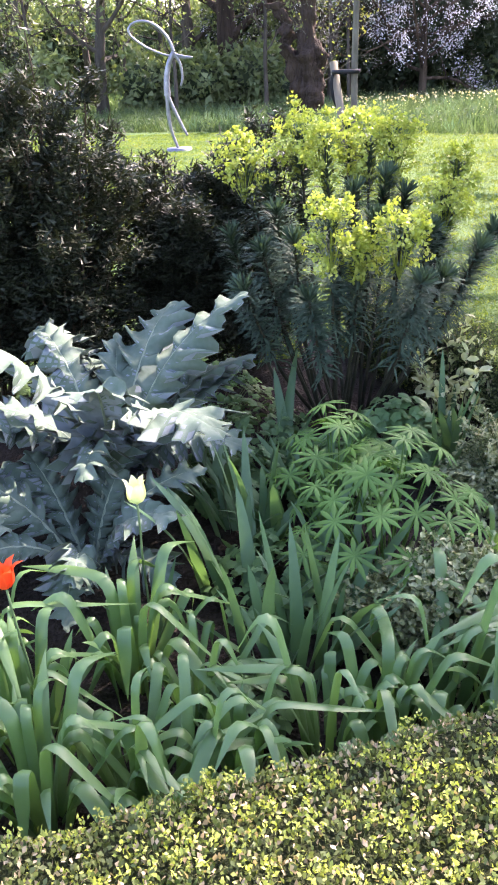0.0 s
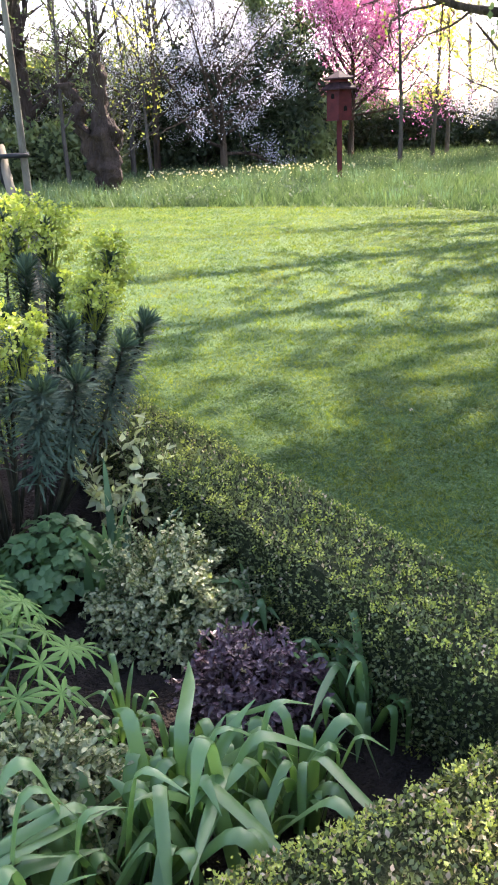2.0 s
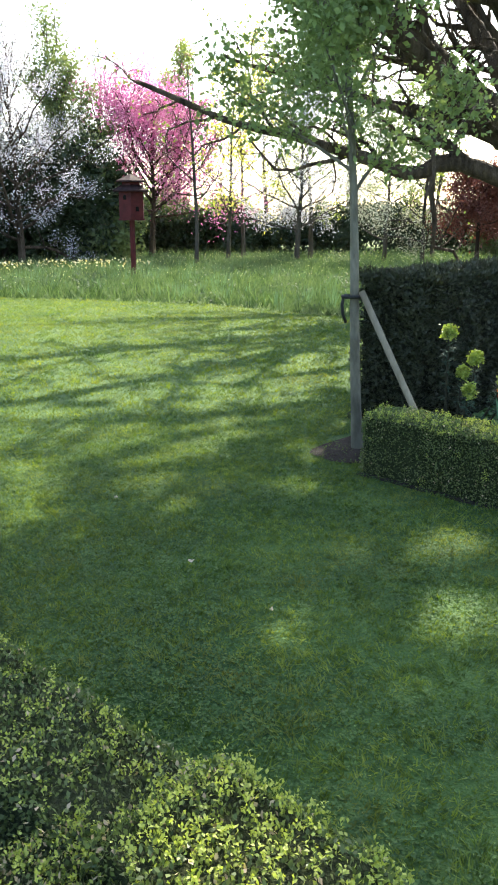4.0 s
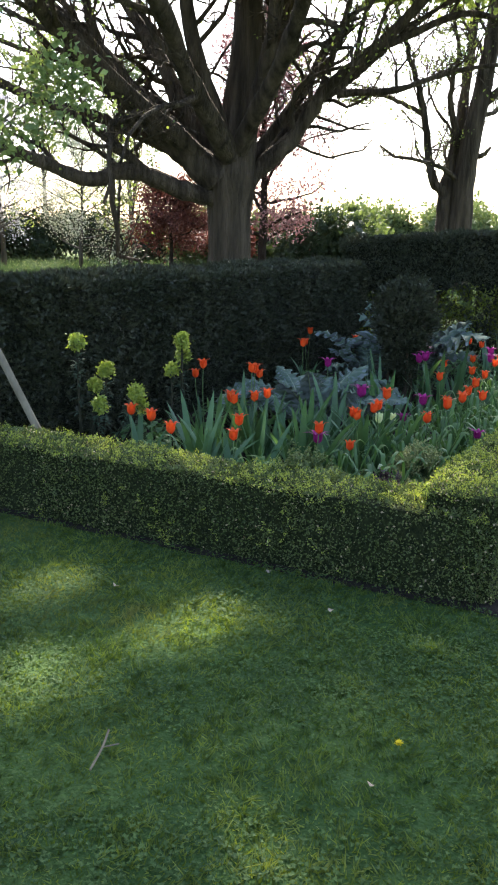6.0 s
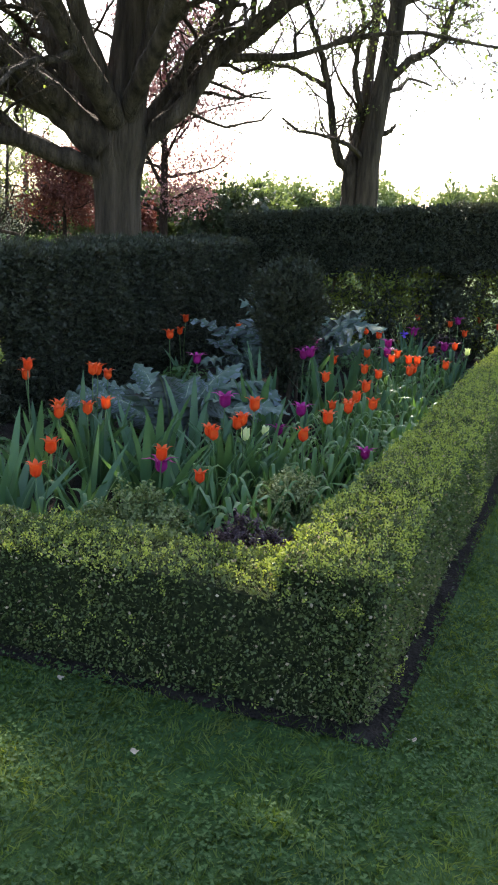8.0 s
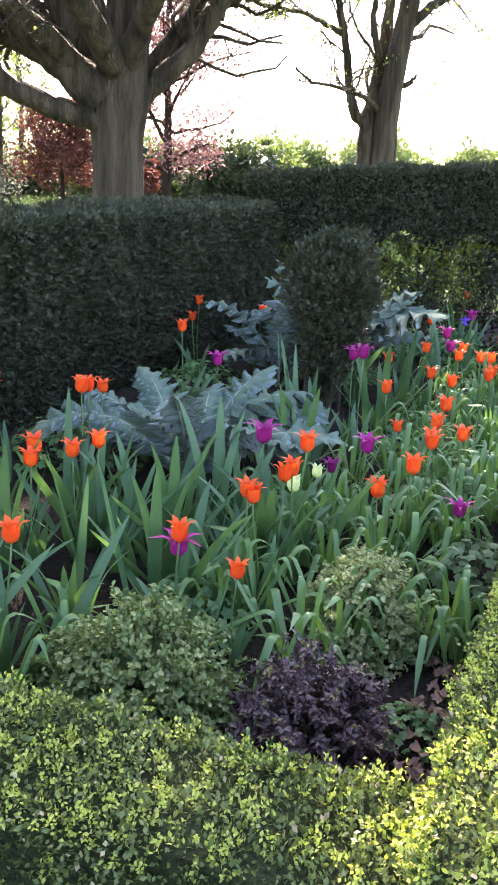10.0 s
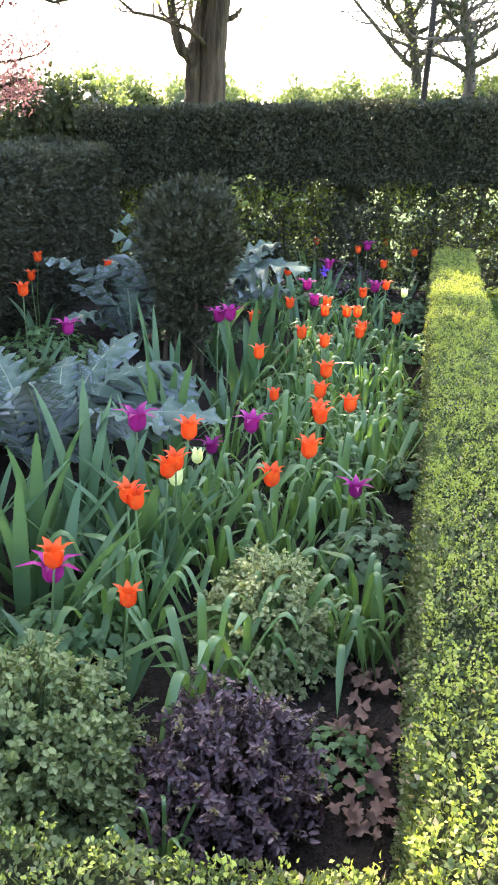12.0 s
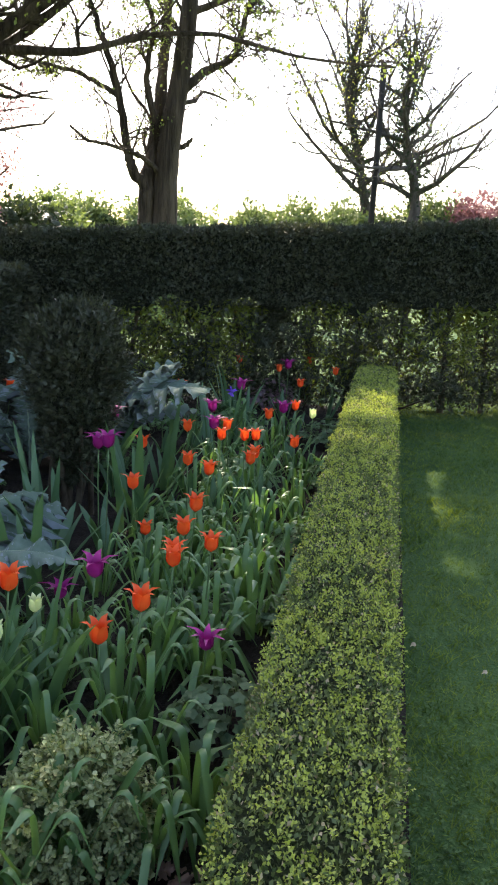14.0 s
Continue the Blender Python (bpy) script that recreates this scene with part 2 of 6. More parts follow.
LAWN = solid_material("lawn_turf", (0.040, 0.090, 0.022), (0.085, 0.145, 0.036), 1.1, 0.9, 0.7, 0.02, fine=60)
FIELD = solid_material("rough_grass_ground", (0.07, 0.12, 0.03), (0.16, 0.21, 0.07), 0.4, 0.95, 0.7, 0.04, fine=20)
STAKE_WOOD = solid_material("weathered_stake_wood", (0.16, 0.13, 0.085), (0.28, 0.24, 0.17), 6.0, 0.85, 0.4, 0.004, (1, 1, 0.1))
RUBBER = solid_material("black_rubber", (0.012, 0.012, 0.012), (0.03, 0.03, 0.03), 20.0, 0.6, 0.2, 0.002)
RED_PAINT = solid_material("dark_red_paint", (0.055, 0.007, 0.010), (0.105, 0.015, 0.017), 5.0, 0.55, 0.25, 0.004)
DARK_ROOF = solid_material("dark_red_shingle", (0.018, 0.008, 0.009), (0.048, 0.021, 0.020), 8.0, 0.85, 0.4, 0.006)
DARK_HOLE = solid_material("nest_hole_shade", (0.004, 0.003, 0.003), (0.008, 0.006, 0.006), 8.0, 0.9, 0.1)
STEEL = solid_material("dull_steel", (0.22, 0.22, 0.26), (0.34, 0.34, 0.38), 9.0, 0.45, 0.15, 0.002, metal=0.8)
POLE_WOOD = solid_material("creosoted_pole", (0.02, 0.017, 0.015), (0.045, 0.038, 0.032), 6.0, 0.9, 0.4, 0.006, (1, 1, 0.1))


# ---- mesh building ----
rng = np.random.default_rng(7)
Z = np.array((0.0, 0.0, 1.0))


def unit(v):
    v = np.asarray(v, float)
    return v / np.maximum(np.linalg.norm(v, axis=-1, keepdims=True), 1e-9)


class Geo:
    """Gathers points, quads and triangles, and makes one mesh of them."""

    def __init__(self):
        self.v, self.q, self.t, self.qm, self.tm, self.n = [], [], [], [], [], 0

    def add(self, verts, quads=None, tris=None, mat=0):
        verts = np.asarray(verts, float).reshape(-1, 3)
        for faces, store, mats in ((quads, self.q, self.qm), (tris, self.t, self.tm)):
            if faces is not None and len(faces):
                faces = np.asarray(faces, int)
                store.append(faces + self.n)
                mats.append(np.full(len(faces), mat))
        self.v.append(verts)
        self.n += len(verts)
        return self

    def mesh(self, name, *mats, smooth=True):
        me = bpy.data.meshes.new(name)
        v = np.concatenate(self.v)
        q = np.concatenate(self.q) if self.q else np.zeros((0, 4), int)
        t = np.concatenate(self.t) if self.t else np.zeros((0, 3), int)
        me.vertices.add(len(v))
        me.vertices.foreach_set("co", v.astype(np.float32).ravel())
        me.loops.add(q.size + t.size)
        me.loops.foreach_set("vertex_index", np.r_[q.ravel(), t.ravel()].astype(np.int32))
        me.polygons.add(len(q) + len(t))
        start = np.r_[np.arange(len(q)) * 4, q.size + np.arange(len(t)) * 3]
        me.polygons.foreach_set("loop_start", start.astype(np.int32))
        me.polygons.foreach_set("material_index", np.concatenate([*self.qm, *self.tm]).astype(np.int32))
        me.polygons.foreach_set("use_smooth", np.full(len(start), smooth))
        for m in mats:
            me.materials.append(m)
        me.update(calc_edges=True)
        return me


def part(name, geo, mats, parent, label="", smooth=True):
    me = geo if isinstance(geo, bpy.types.Mesh) else geo.mesh(name, *(mats if isinstance(mats, tuple) else (mats,)), smooth=smooth)
    ob = new(name, me)
    ob.parent = parent
    return tagged(ob, label)


def thing(name, m, label, category, group="", kind=""):
    ob = new(name)
    ob.empty_display_size = 0.1
    ob.matrix_basis = m
    return tagged(ob, label, category, group, kind)


def leaves(geo, p, d, nrm, length, width, mat=0, cup=0.25, shape="diamond"):
    """Many small leaves: base p, way d, face nrm."""
    k = len(p)
    if not k:
        return
    d, length, width = unit(d), np.broadcast_to(length, k)[:, None], np.broadcast_to(width, k)[:, None]
    s = unit(np.cross(d, nrm))
    nrm = unit(np.cross(s, d))
    if shape == "needle":
        v = np.stack([p + s * width / 2, p + d * length, p - s * width / 2], 1)
        geo.add(v, tris=np.arange(3 * k).reshape(k, 3), mat=mat)
    elif shape == "diamond":
        v = np.stack([p, p + d * length * 0.5 + s * width / 2 + nrm * width * cup, p + d * length, p + d * length * 0.5 - s * width / 2 + nrm * width * cup], 1)
        geo.add(v, quads=np.arange(4 * k).reshape(k, 4), mat=mat)
    else:
        up = nrm * width * cup
        v = np.stack([p, p + d * length * 0.3 + s * width * 0.42 + up, p + d * length * 0.7 + s * width * 0.42 + up * 0.7, p + d * length - nrm * length * 0.08,
                      p + d * length * 0.7 - s * width * 0.42 + up * 0.7, p + d * length * 0.3 - s * width * 0.42 + up], 1)
        b = np.arange(k)[:, None] * 6
        geo.add(v, quads=np.concatenate([b + [0, 1, 2, 3], b + [0, 3, 4, 5]]), mat=mat)


def tube(geo, pts, radii, sides=6, mat=0, cap=True):
    pts = np.asarray(pts, float)
    radii = np.broadcast_to(radii, len(pts))
    tan = unit(np.gradient(pts, axis=0))
    ref = np.where(np.abs(tan[:, 2:]) > 0.9, np.array([[1.0, 0, 0]]), Z[None])
    a = unit(np.cross(tan, ref))
    for i in range(1, len(a)):
        flat = a[i - 1] - tan[i] * (a[i - 1] @ tan[i])
        a[i] = unit(flat)
    b = np.cross(tan, a)
    ang = np.arange(sides) * 2 * np.pi / sides
    ring = pts[:, None] + radii[:, None, None] * (np.cos(ang)[None, :, None] * a[:, None] + np.sin(ang)[None, :, None] * b[:, None])
    k = len(pts)
    i, j = np.meshgrid(np.arange(k - 1), np.arange(sides), indexing="ij")
    f = np.stack([i * sides + j, i * sides + (j + 1) % sides, (i + 1) * sides + (j + 1) % sides, (i + 1) * sides + j], -1).reshape(-1, 4)
    v = ring.reshape(-1, 3)
    tris = None
    if cap:
        v = np.concatenate([v, pts[-1:]])
        e = np.arange(sides)
        tris = np.stack([(k - 1) * sides + e, (k - 1) * sides + (e + 1) % sides, np.full(sides, k * sides)], -1)
    geo.add(v, quads=f, tris=tris, mat=mat)


def strip(geo, pts, side, width, crease, mat=0):
    """A long leaf with a crease down its middle."""
    pts, side = np.asarray(pts, float), np.asarray(side, float)
    tan = unit(np.gradient(pts, axis=0))
    up = unit(np.cross(side, tan))
    w = np.asarray(width)[:, None]
    v = np.stack([pts + side * w / 2 + up * w * crease, pts, pts - side * w / 2 + up * w * crease], 1)
    k = len(pts)
    b = np.arange(k - 1)[:, None] * 3
    geo.add(v, quads=np.concatenate([b + [0, 1, 4, 3], b + [1, 2, 5, 4]]), mat=mat)


def arching(r, base, az, length, lean0, lean1, width, k=10, profile="strap", sway=0.15, bend=1.6, fold=None):
    """The line, sides and widths of a leaf that rises and arches over."""
    s = np.linspace(0, 1, k)
    lean = lean0 + (lean1 - lean0) * s**bend
    if fold:
        u = np.clip((s - fold) / 0.16 + 0.5, 0, 1)
        lean = lean0 + 0.25 * s + (lean1 - lean0) * u * u * (3 - 2 * u)
    turn = az + sway * np.sin(s * r.uniform(1, 3)) * r.uniform(-1, 1)
    step = np.stack([np.sin(lean) * np.cos(turn), np.sin(lean) * np.sin(turn), np.cos(lean)], 1)
    pts = np.asarray(base) + np.r_[np.zeros((1, 3)), np.cumsum((step[1:] + step[:-1]) / 2, 0)] * length / (k - 1)
    roll = r.uniform(-0.5, 0.5) * s
    flat = np.stack([-np.sin(turn), np.cos(turn), 0 * s], 1)
    side = unit(flat * np.cos(roll)[:, None] + np.cross(step, flat) * np.sin(roll)[:, None])
    if profile == "strap":
        w = width * np.clip(np.minimum(0.8 + s * 0.6, (1 - s) * 4.2 + 0.02), 0.02, 1)
    elif profile == "sword":
        w = width * np.clip(np.minimum(0.75 + s, 1.05 * np.sqrt(np.maximum(1 - s, 0)) * 1.25), 0.02, 1)
    else:
        w = width * np.clip(np.sin(np.pi * (0.08 + 0.92 * s)) ** 0.7, 0.02, 1)
    return pts, side, w


def wander(r, p, d, length, k=6, jig=0.2, lift=0.1):
    pts, d = [np.asarray(p, float)], unit(np.asarray(d, float))
    for _ in range(k):
        d = unit(d + r.normal(0, jig, 3) + Z * lift)
        pts.append(pts[-1] + d * length / k)
    return np.array(pts)


def smooth_line(ctrl, k=14):
    c = np.asarray(ctrl, float)
    c = np.concatenate([2 * c[:1] - c[1:2], c, 2 * c[-1:] - c[-2:-1]])
    out = []
    for i in range(1, len(c) - 2):
        for u in np.linspace(0, 1, k, endpoint=False):
            out.append(0.5 * (2 * c[i] + (c[i + 1] - c[i - 1]) * u + (2 * c[i - 1] - 5 * c[i] + 4 * c[i + 1] - c[i + 2]) * u**2 + (3 * c[i] - c[i - 1] - 3 * c[i + 1] + c[i + 2]) * u**3))
    return np.array([*out, c[-2]])


def shoots(geo, r, line, radius, tips, level, per=(6, 5, 4), spread=0.9, lift=0.12, shrink=0.55, start=0.3, jig=0.2, reach=None, fine=0.004):
    """Side branches of a limb, and theirs; tips collects where leaves hang."""
    total = np.linalg.norm(np.diff(line, axis=0), axis=1).sum() if reach is None else reach
    n = per[0]
    for i in range(n):
        u = start + (1 - start) * (i + r.uniform(0, 1)) / n
        at = min(int(u * (len(line) - 1)), len(line) - 2)
        base, way = line[at], unit(line[at + 1] - line[at])
        d = unit(way + spread * unit(r.normal(0, 1, 3)) + Z * 0.15)
        length = total * shrink * r.uniform(0.6, 1.15) * (1.15 - 0.6 * u)
        rad = max(radius * (1 - 0.75 * u) * r.uniform(0.4, 0.6), fine)
        pts = wander(r, base, d, length, 6 if level > 1 else 3, jig, lift)
        tube(geo, pts, np.linspace(rad, rad * 0.35, len(pts)), 6 if rad > 0.05 else (4 if rad > 0.02 else 3), cap=False)
        if level > 1:
            shoots(geo, r, pts, rad, tips, level - 1, per[1:], spread, lift, shrink, 0.25, jig, length, fine)
        else:
            tips.extend(pts[1:])


def foliage(geo, r, tips, per, size, spread, mat=0, aspect=0.6, shape="diamond"):
    tips = np.asarray(tips)
    p = np.repeat(tips, per, 0)
    p = p + r.normal(0, spread, p.shape)
    d = unit(r.normal(0, 1, p.shape) - Z * 0.2)
    length = size * r.uniform(0.6, 1.3, len(p))
    leaves(geo, p, d, unit(r.normal(0, 0.7, p.shape) + Z), length, length * aspect, mat, 0.15, shape)


# ---- the lie of the garden ----
ALONG = np.array((math.cos(radians(25)), math.sin(radians(25)), 0))     # along the beds' long sides
ACROSS = np.array((-math.sin(radians(25)), math.cos(radians(25)), 0))
PATHWAY = np.array((math.cos(radians(120.5)), math.sin(radians(120.5)), 0))  # along the grass path between the beds

B_CORNER = np.array((5.38, 2.80, 0.0))
B_FAR = B_CORNER + PATHWAY * 3.10
B_BACK = B_CORNER + ALONG * 8.75
A_CORNER = np.array((2.33, 1.66, 0.0))
A_FAR = A_CORNER + PATHWAY * 4.1


def sheet(name, outline, z, mat, label, cell=None, rough=0.0):
    bm = bmesh.new()
    vs = [bm.verts.new((*p, z)) for p in outline]
    bm.faces.new(vs)
    bmesh.ops.triangulate(bm, faces=bm.faces[:])
    if cell:
        for _ in range(cell):
            bmesh.ops.subdivide_edges(bm, edges=bm.edges[:], cuts=1, use_grid_fill=True)
        for v in bm.verts:
            v.co.z += rough * (noise.noise(v.co * 3.1) + 0.5 * noise.noise(v.co * 11))
    me = bpy.data.meshes.new(name)
    bm.to_mesh(me)
    bm.free()
    me.materials.append(mat)
    for f in me.polygons:
        f.use_smooth = True
    return tagged(new(name, me), label, "", "", "structure")


sheet("ground", [(-300, -300), (400, -300), (400, 400), (-300, 400)], -0.02, FIELD, "rough meadow ground reaching the horizon")
LAWN_EDGE = [(-16, -12), (40, -12), (40, 12), (24, 15.5), (16, 13.0), (11, 11.8), (9.0, 13.0), (7.4, 14.7), (5.6, 17.6), (3.2, 19.3), (0.2, 20.9), (-2.6, 22.3), (-7, 23.4), (-16, 22)]
sheet("lawn", LAWN_EDGE, 0.0, LAWN, "mown green lawn, dappled with shade")
sheet("flower_bed_soil", [tuple(p[:2]) for p in (B_CORNER + 0.04 * ALONG - 0.08 * PATHWAY, B_BACK - 0.07 * PATHWAY, B_BACK + PATHWAY * 4.2, B_CORNER + PATHWAY * 3.8 + ALONG * 0.6, B_FAR + ALONG * 0.3, B_FAR + ALONG * 0.05)], 0.008, SOIL, "dark crumbly soil of the tulip bed", 5, 0.012)
sheet("flower_bed_soil", [tuple(p[:2]) for p in (A_CORNER + 0.15 * (PATHWAY - ALONG), A_FAR - ALONG * 0.2, A_FAR - ALONG * 5, A_CORNER - ALONG * 5)], 0.02, SOIL, "dark soil of the mixed border", 5, 0.02)


# ---- hedges ----
def hedge_surface(r, n, length, width, height, top_share=None, round_by=0.06, lower=0.0):
    """Points on the faces of a clipped hedge that runs along x from 0: place and outward way."""
    areas = np.array([length * width * 1.35, length * (height - lower), length * (height - lower), width * (height - lower), width * (height - lower)])
    face = r.choice(5, n, p=areas / areas.sum())
    u, w, h = r.uniform(0, length, n), r.uniform(-width / 2, width / 2, n), r.uniform(lower, height, n)
    p, d = np.zeros((n, 3)), np.zeros((n, 3))
    for f, (pos, way) in enumerate(((np.c_[u, w, np.full(n, height)], (0, 0, 1)), (np.c_[u, np.full(n, -width / 2), h], (0, -1, 0)), (np.c_[u, np.full(n, width / 2), h], (0, 1, 0)),
                                    (np.c_[np.zeros(n), w, h], (-1, 0, 0)), (np.c_[np.full(n, length), w, h], (1, 0, 0)))):
        p[face == f], d[face == f] = pos[face == f], way
    # rounded shoulders
    centre = np.c_[p[:, 0].clip(round_by, length - round_by), p[:, 1].clip(-width / 2 + round_by, width / 2 - round_by), p[:, 2].clip(0, height - round_by)]
    away = p - centre
    far = np.linalg.norm(away, axis=1, keepdims=True)
    d = np.where(far > 1e-4, unit(away), d)
    p = centre + d * np.minimum(far, round_by)
    return p, d, face


def lumps(p, scale, amount, seed=0.0):
    return np.array([noise.noise(Vector(q) * scale + Vector((seed, seed, seed))) for q in p]) * amount


def hedge_core(length, width, height, inset, lower=0.0, inside=HEDGE_CORE):
    nx = max(3, int(length / 0.12))
    bm = bmesh.new()
    bmesh.ops.create_cube(bm, size=1)
    bmesh.ops.subdivide_edges(bm, edges=[e for e in bm.edges if abs((e.verts[0].co - e.verts[1].co).x) > 0.5], cuts=min(60, nx), use_grid_fill=True)
    for v in bm.verts:
        v.co = Vector(((v.co.x + 0.5) * (length - 2 * inset) + inset, v.co.y * (width - 2 * inset), lower + (v.co.z + 0.5) * (height - inset - lower)))
        v.co += Vector((noise.noise(v.co * 5), noise.noise(v.co * 5 + Vector((9, 9, 9))), noise.noise(v.co * 5 - Vector((7, 7, 7))))) * 0.02
    me = bpy.data.meshes.new("core")
    bm.to_mesh(me)
    bm.free()
    me.materials.append(inside)
    return me


def box_hedge(p0, p1, width, height, density, label, seed, new_growth=1.0, dry=0.03):
    """A clipped box hedge whose outer face runs from p0 to p1, its body to the left of that line."""
    r = np.random.default_rng(seed)
    way = p1 - p0
    length = np.linalg.norm(way)
    x = way / length
    y = np.array((-x[1], x[0], 0))
    m = Matrix.Translation(Vector(p0 + y * width / 2)) @ Matrix.Rotation(math.atan2(x[1], x[0]), 4, "Z")
    root = thing("box_hedge", m, label, "hedge", "low hedges round the beds")
    # solid body whose dark colour gives the shaded gaps
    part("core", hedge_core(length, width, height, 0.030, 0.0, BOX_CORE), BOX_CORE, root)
    n = int(density * length * (width * 1.35 + 2 * height))
    p, d, face = hedge_surface(r, n, length, width, height)
    p[:, 2] = np.where(d[:, 2] < 0.5, p[:, 2] * 0.97 + 0.012, p[:, 2])
    p += d * (lumps(p, 3.0, 0.020, seed) + lumps(p, 11.0, 0.020, seed) - 0.052 * r.uniform(0, 1, n) ** 1.6)[:, None]
    way_out = unit(d * 0.8 + r.normal(0, 0.75, (n, 3)) + Z * 0.35)
    g = Geo()
    size = r.uniform(0.0115, 0.0195, n)
    isdry = r.uniform(0, 1, n) < dry
    for flag, mat in ((~isdry, 0), (isdry, 1)):
        leaves(g, p[flag], way_out[flag], unit(d[flag] + r.normal(0, 0.6, (flag.sum(), 3))), size[flag], size[flag] * 0.62, mat, 0.12)
    part("foliage", g, (BOX, BOX_DRY), root)["kind"] = "stuff"
    # tufts of new growth, most of them on top
    k = int(new_growth * 1500 * length * (width + 0.6 * height))
    p, d, face = hedge_surface(r, k, length, width, height)
    keep = (lumps(p, 2.3, 1.0, seed + 3.0) + 0.8 * lumps(p, 9.0, 1.0, seed + 6.0) + 1.1 * (d[:, 2] - 0.55) + r.uniform(-0.5, 0.3, k)) > -0.10
    p, d = p[keep], d[keep]
    p += d * (lumps(p, 3.0, 0.02, seed) + lumps(p, 11.0, 0.014, seed) + r.uniform(-0.022, 0.010, len(p)))[:, None]
    g = Geo()
    per = 10
    axis = np.repeat(unit(d * 0.8 + Z * 0.3 + r.normal(0, 0.45, d.shape)), per, 0)
    q = np.repeat(p, per, 0) + axis * r.uniform(0, 0.022, (len(p) * per, 1)) + r.normal(0, 0.007, (len(p) * per, 3))
    out = unit(axis * 0.7 + r.normal(0, 0.65, axis.shape))
    size = r.uniform(0.0085, 0.0140, len(q))
    leaves(g, q, out, unit(axis + r.normal(0, 0.4, axis.shape)), size, size * 0.62, 0, 0.2)
    part("new_growth", g, BOX_NEW, root, "yellow-green spring shoots")["kind"] = "stuff"
    return root


def yew_hedge(p0, p1, width, height, density, label, seed, open_below=0.0, slope=0.0):
    """A clipped yew hedge whose front face runs from p0 to p1, its body to the left. open_below: the height under which it is thin and bare."""
    r = np.random.default_rng(seed)
    way = p1 - p0
    length = np.linalg.norm(way)
    x = way / length
    y = np.array((-x[1], x[0], 0))
    m = Matrix.Translation(Vector(p0 + y * width / 2)) @ Matrix.Rotation(math.atan2(x[1], x[0]), 4, "Z")
    root = thing("yew_hedge", m, label, "hedge", "tall hedges behind the beds")

    def tilt(v):
        v = np.array(v, float)
        v[:, 2] *= 1 + slope * v[:, 0] / length
        return v

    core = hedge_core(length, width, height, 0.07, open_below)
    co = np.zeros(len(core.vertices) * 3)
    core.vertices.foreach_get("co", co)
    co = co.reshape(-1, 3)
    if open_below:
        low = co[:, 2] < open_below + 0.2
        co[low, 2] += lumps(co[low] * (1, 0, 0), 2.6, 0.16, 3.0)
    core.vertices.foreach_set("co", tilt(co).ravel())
    # solid body coloured as the hedge's inner shade
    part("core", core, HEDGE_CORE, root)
    n = int(density * length * (width * 1.35 + 2 * (height - open_below)))
    p, d, face = hedge_surface(r, n, length, width, height, lower=open_below, round_by=0.10)
    seen = (face != 2) | (r.uniform(0, 1, n) < 0.3)
    p, d, n = p[seen], d[seen], int(seen.sum())
    p += d * (lumps(p, 1.7, 0.07, seed) + lumps(p, 6.0, 0.055, seed) - r.uniform(0, 0.07, n))[:, None]
    if open_below:
        k = int(density * 3.0 * length * open_below)
        low = np.c_[r.uniform(0, length, k), r.uniform(-width / 2, width / 2, k), open_below * r.uniform(0.02, 1.05, k) ** 0.7]
        keep = lumps(low * (1.0, 0.7, 1.0), 6.5, 1.0, seed + 5) + 0.5 * lumps(low, 1.6, 1.0, seed) + 0.55 * (1 - low[:, 2] / open_below) ** 2 + r.uniform(-0.25, 0.25, k) > 0.06
        low = low[keep]
        # lit: sprays given the backlit colour, in patches away from the ground
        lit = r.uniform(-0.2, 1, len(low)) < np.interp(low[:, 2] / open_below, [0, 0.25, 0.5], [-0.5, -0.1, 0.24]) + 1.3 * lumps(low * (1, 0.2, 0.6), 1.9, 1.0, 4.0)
        g = Geo()
        way = unit(r.normal(0, 1, low.shape) + Z * 0.2)
        size = r.uniform(0.045, 0.085, len(low))
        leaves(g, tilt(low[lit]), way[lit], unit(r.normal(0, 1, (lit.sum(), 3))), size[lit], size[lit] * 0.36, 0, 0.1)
        part("inner_sprays", g, YEW_LIT, root, "thin sprays coloured yellow-green for the light behind them")["kind"] = "stuff"
        low = low[~lit]
        p, d = np.concatenate([p, low]), np.concatenate([d, unit(r.normal(0, 1, low.shape))])
    n = len(p)
    out = unit(d * 0.7 + r.normal(0, 0.55, (n, 3)) + Z * 0.25)
    g = Geo()
    size = r.uniform(0.032, 0.060, n) * np.where(p[:, 2] < open_below, 1.4, 1.0)
    face_way = unit(d + r.normal(0, 0.5, d.shape))
    for turn in (-0.55, 0.0, 0.55):
        side = np.cross(out, face_way)
        leaves(g, tilt(p), unit(out + side * turn), face_way, size * (1.0 if turn == 0 else 0.75), size * 0.22, 0, 0.1, "needle")
    part("foliage", g, YEW, root)["kind"] = "stuff"
    stems = Geo()
    tips = []
    for i in range(max(3, int(length / (0.55 if open_below else 0.8)))):
        at = np.array(((i + r.uniform(0.3, 0.7)) * length / max(3, int(length / (0.55 if open_below else 0.8))), r.uniform(-0.1, 0.1), 0))
        line = wander(r, at, (r.normal(0, 0.12), r.normal(0, 0.1), 1), height * 0.9, 7, 0.06, 0.3)
        rad = r.uniform(0.02, 0.045)
        tube(stems, tilt(line), np.linspace(rad, rad * 0.4, len(line)), 6)
        shoots(stems, r, line, rad, tips, 2, (9, 4), 1.2, 0.05, 0.33, 0.08, 0.25)
    part("branchwork", stems, TWIG, root, "bare brown yew stems and branches")["kind"] = "stuff"
    return root


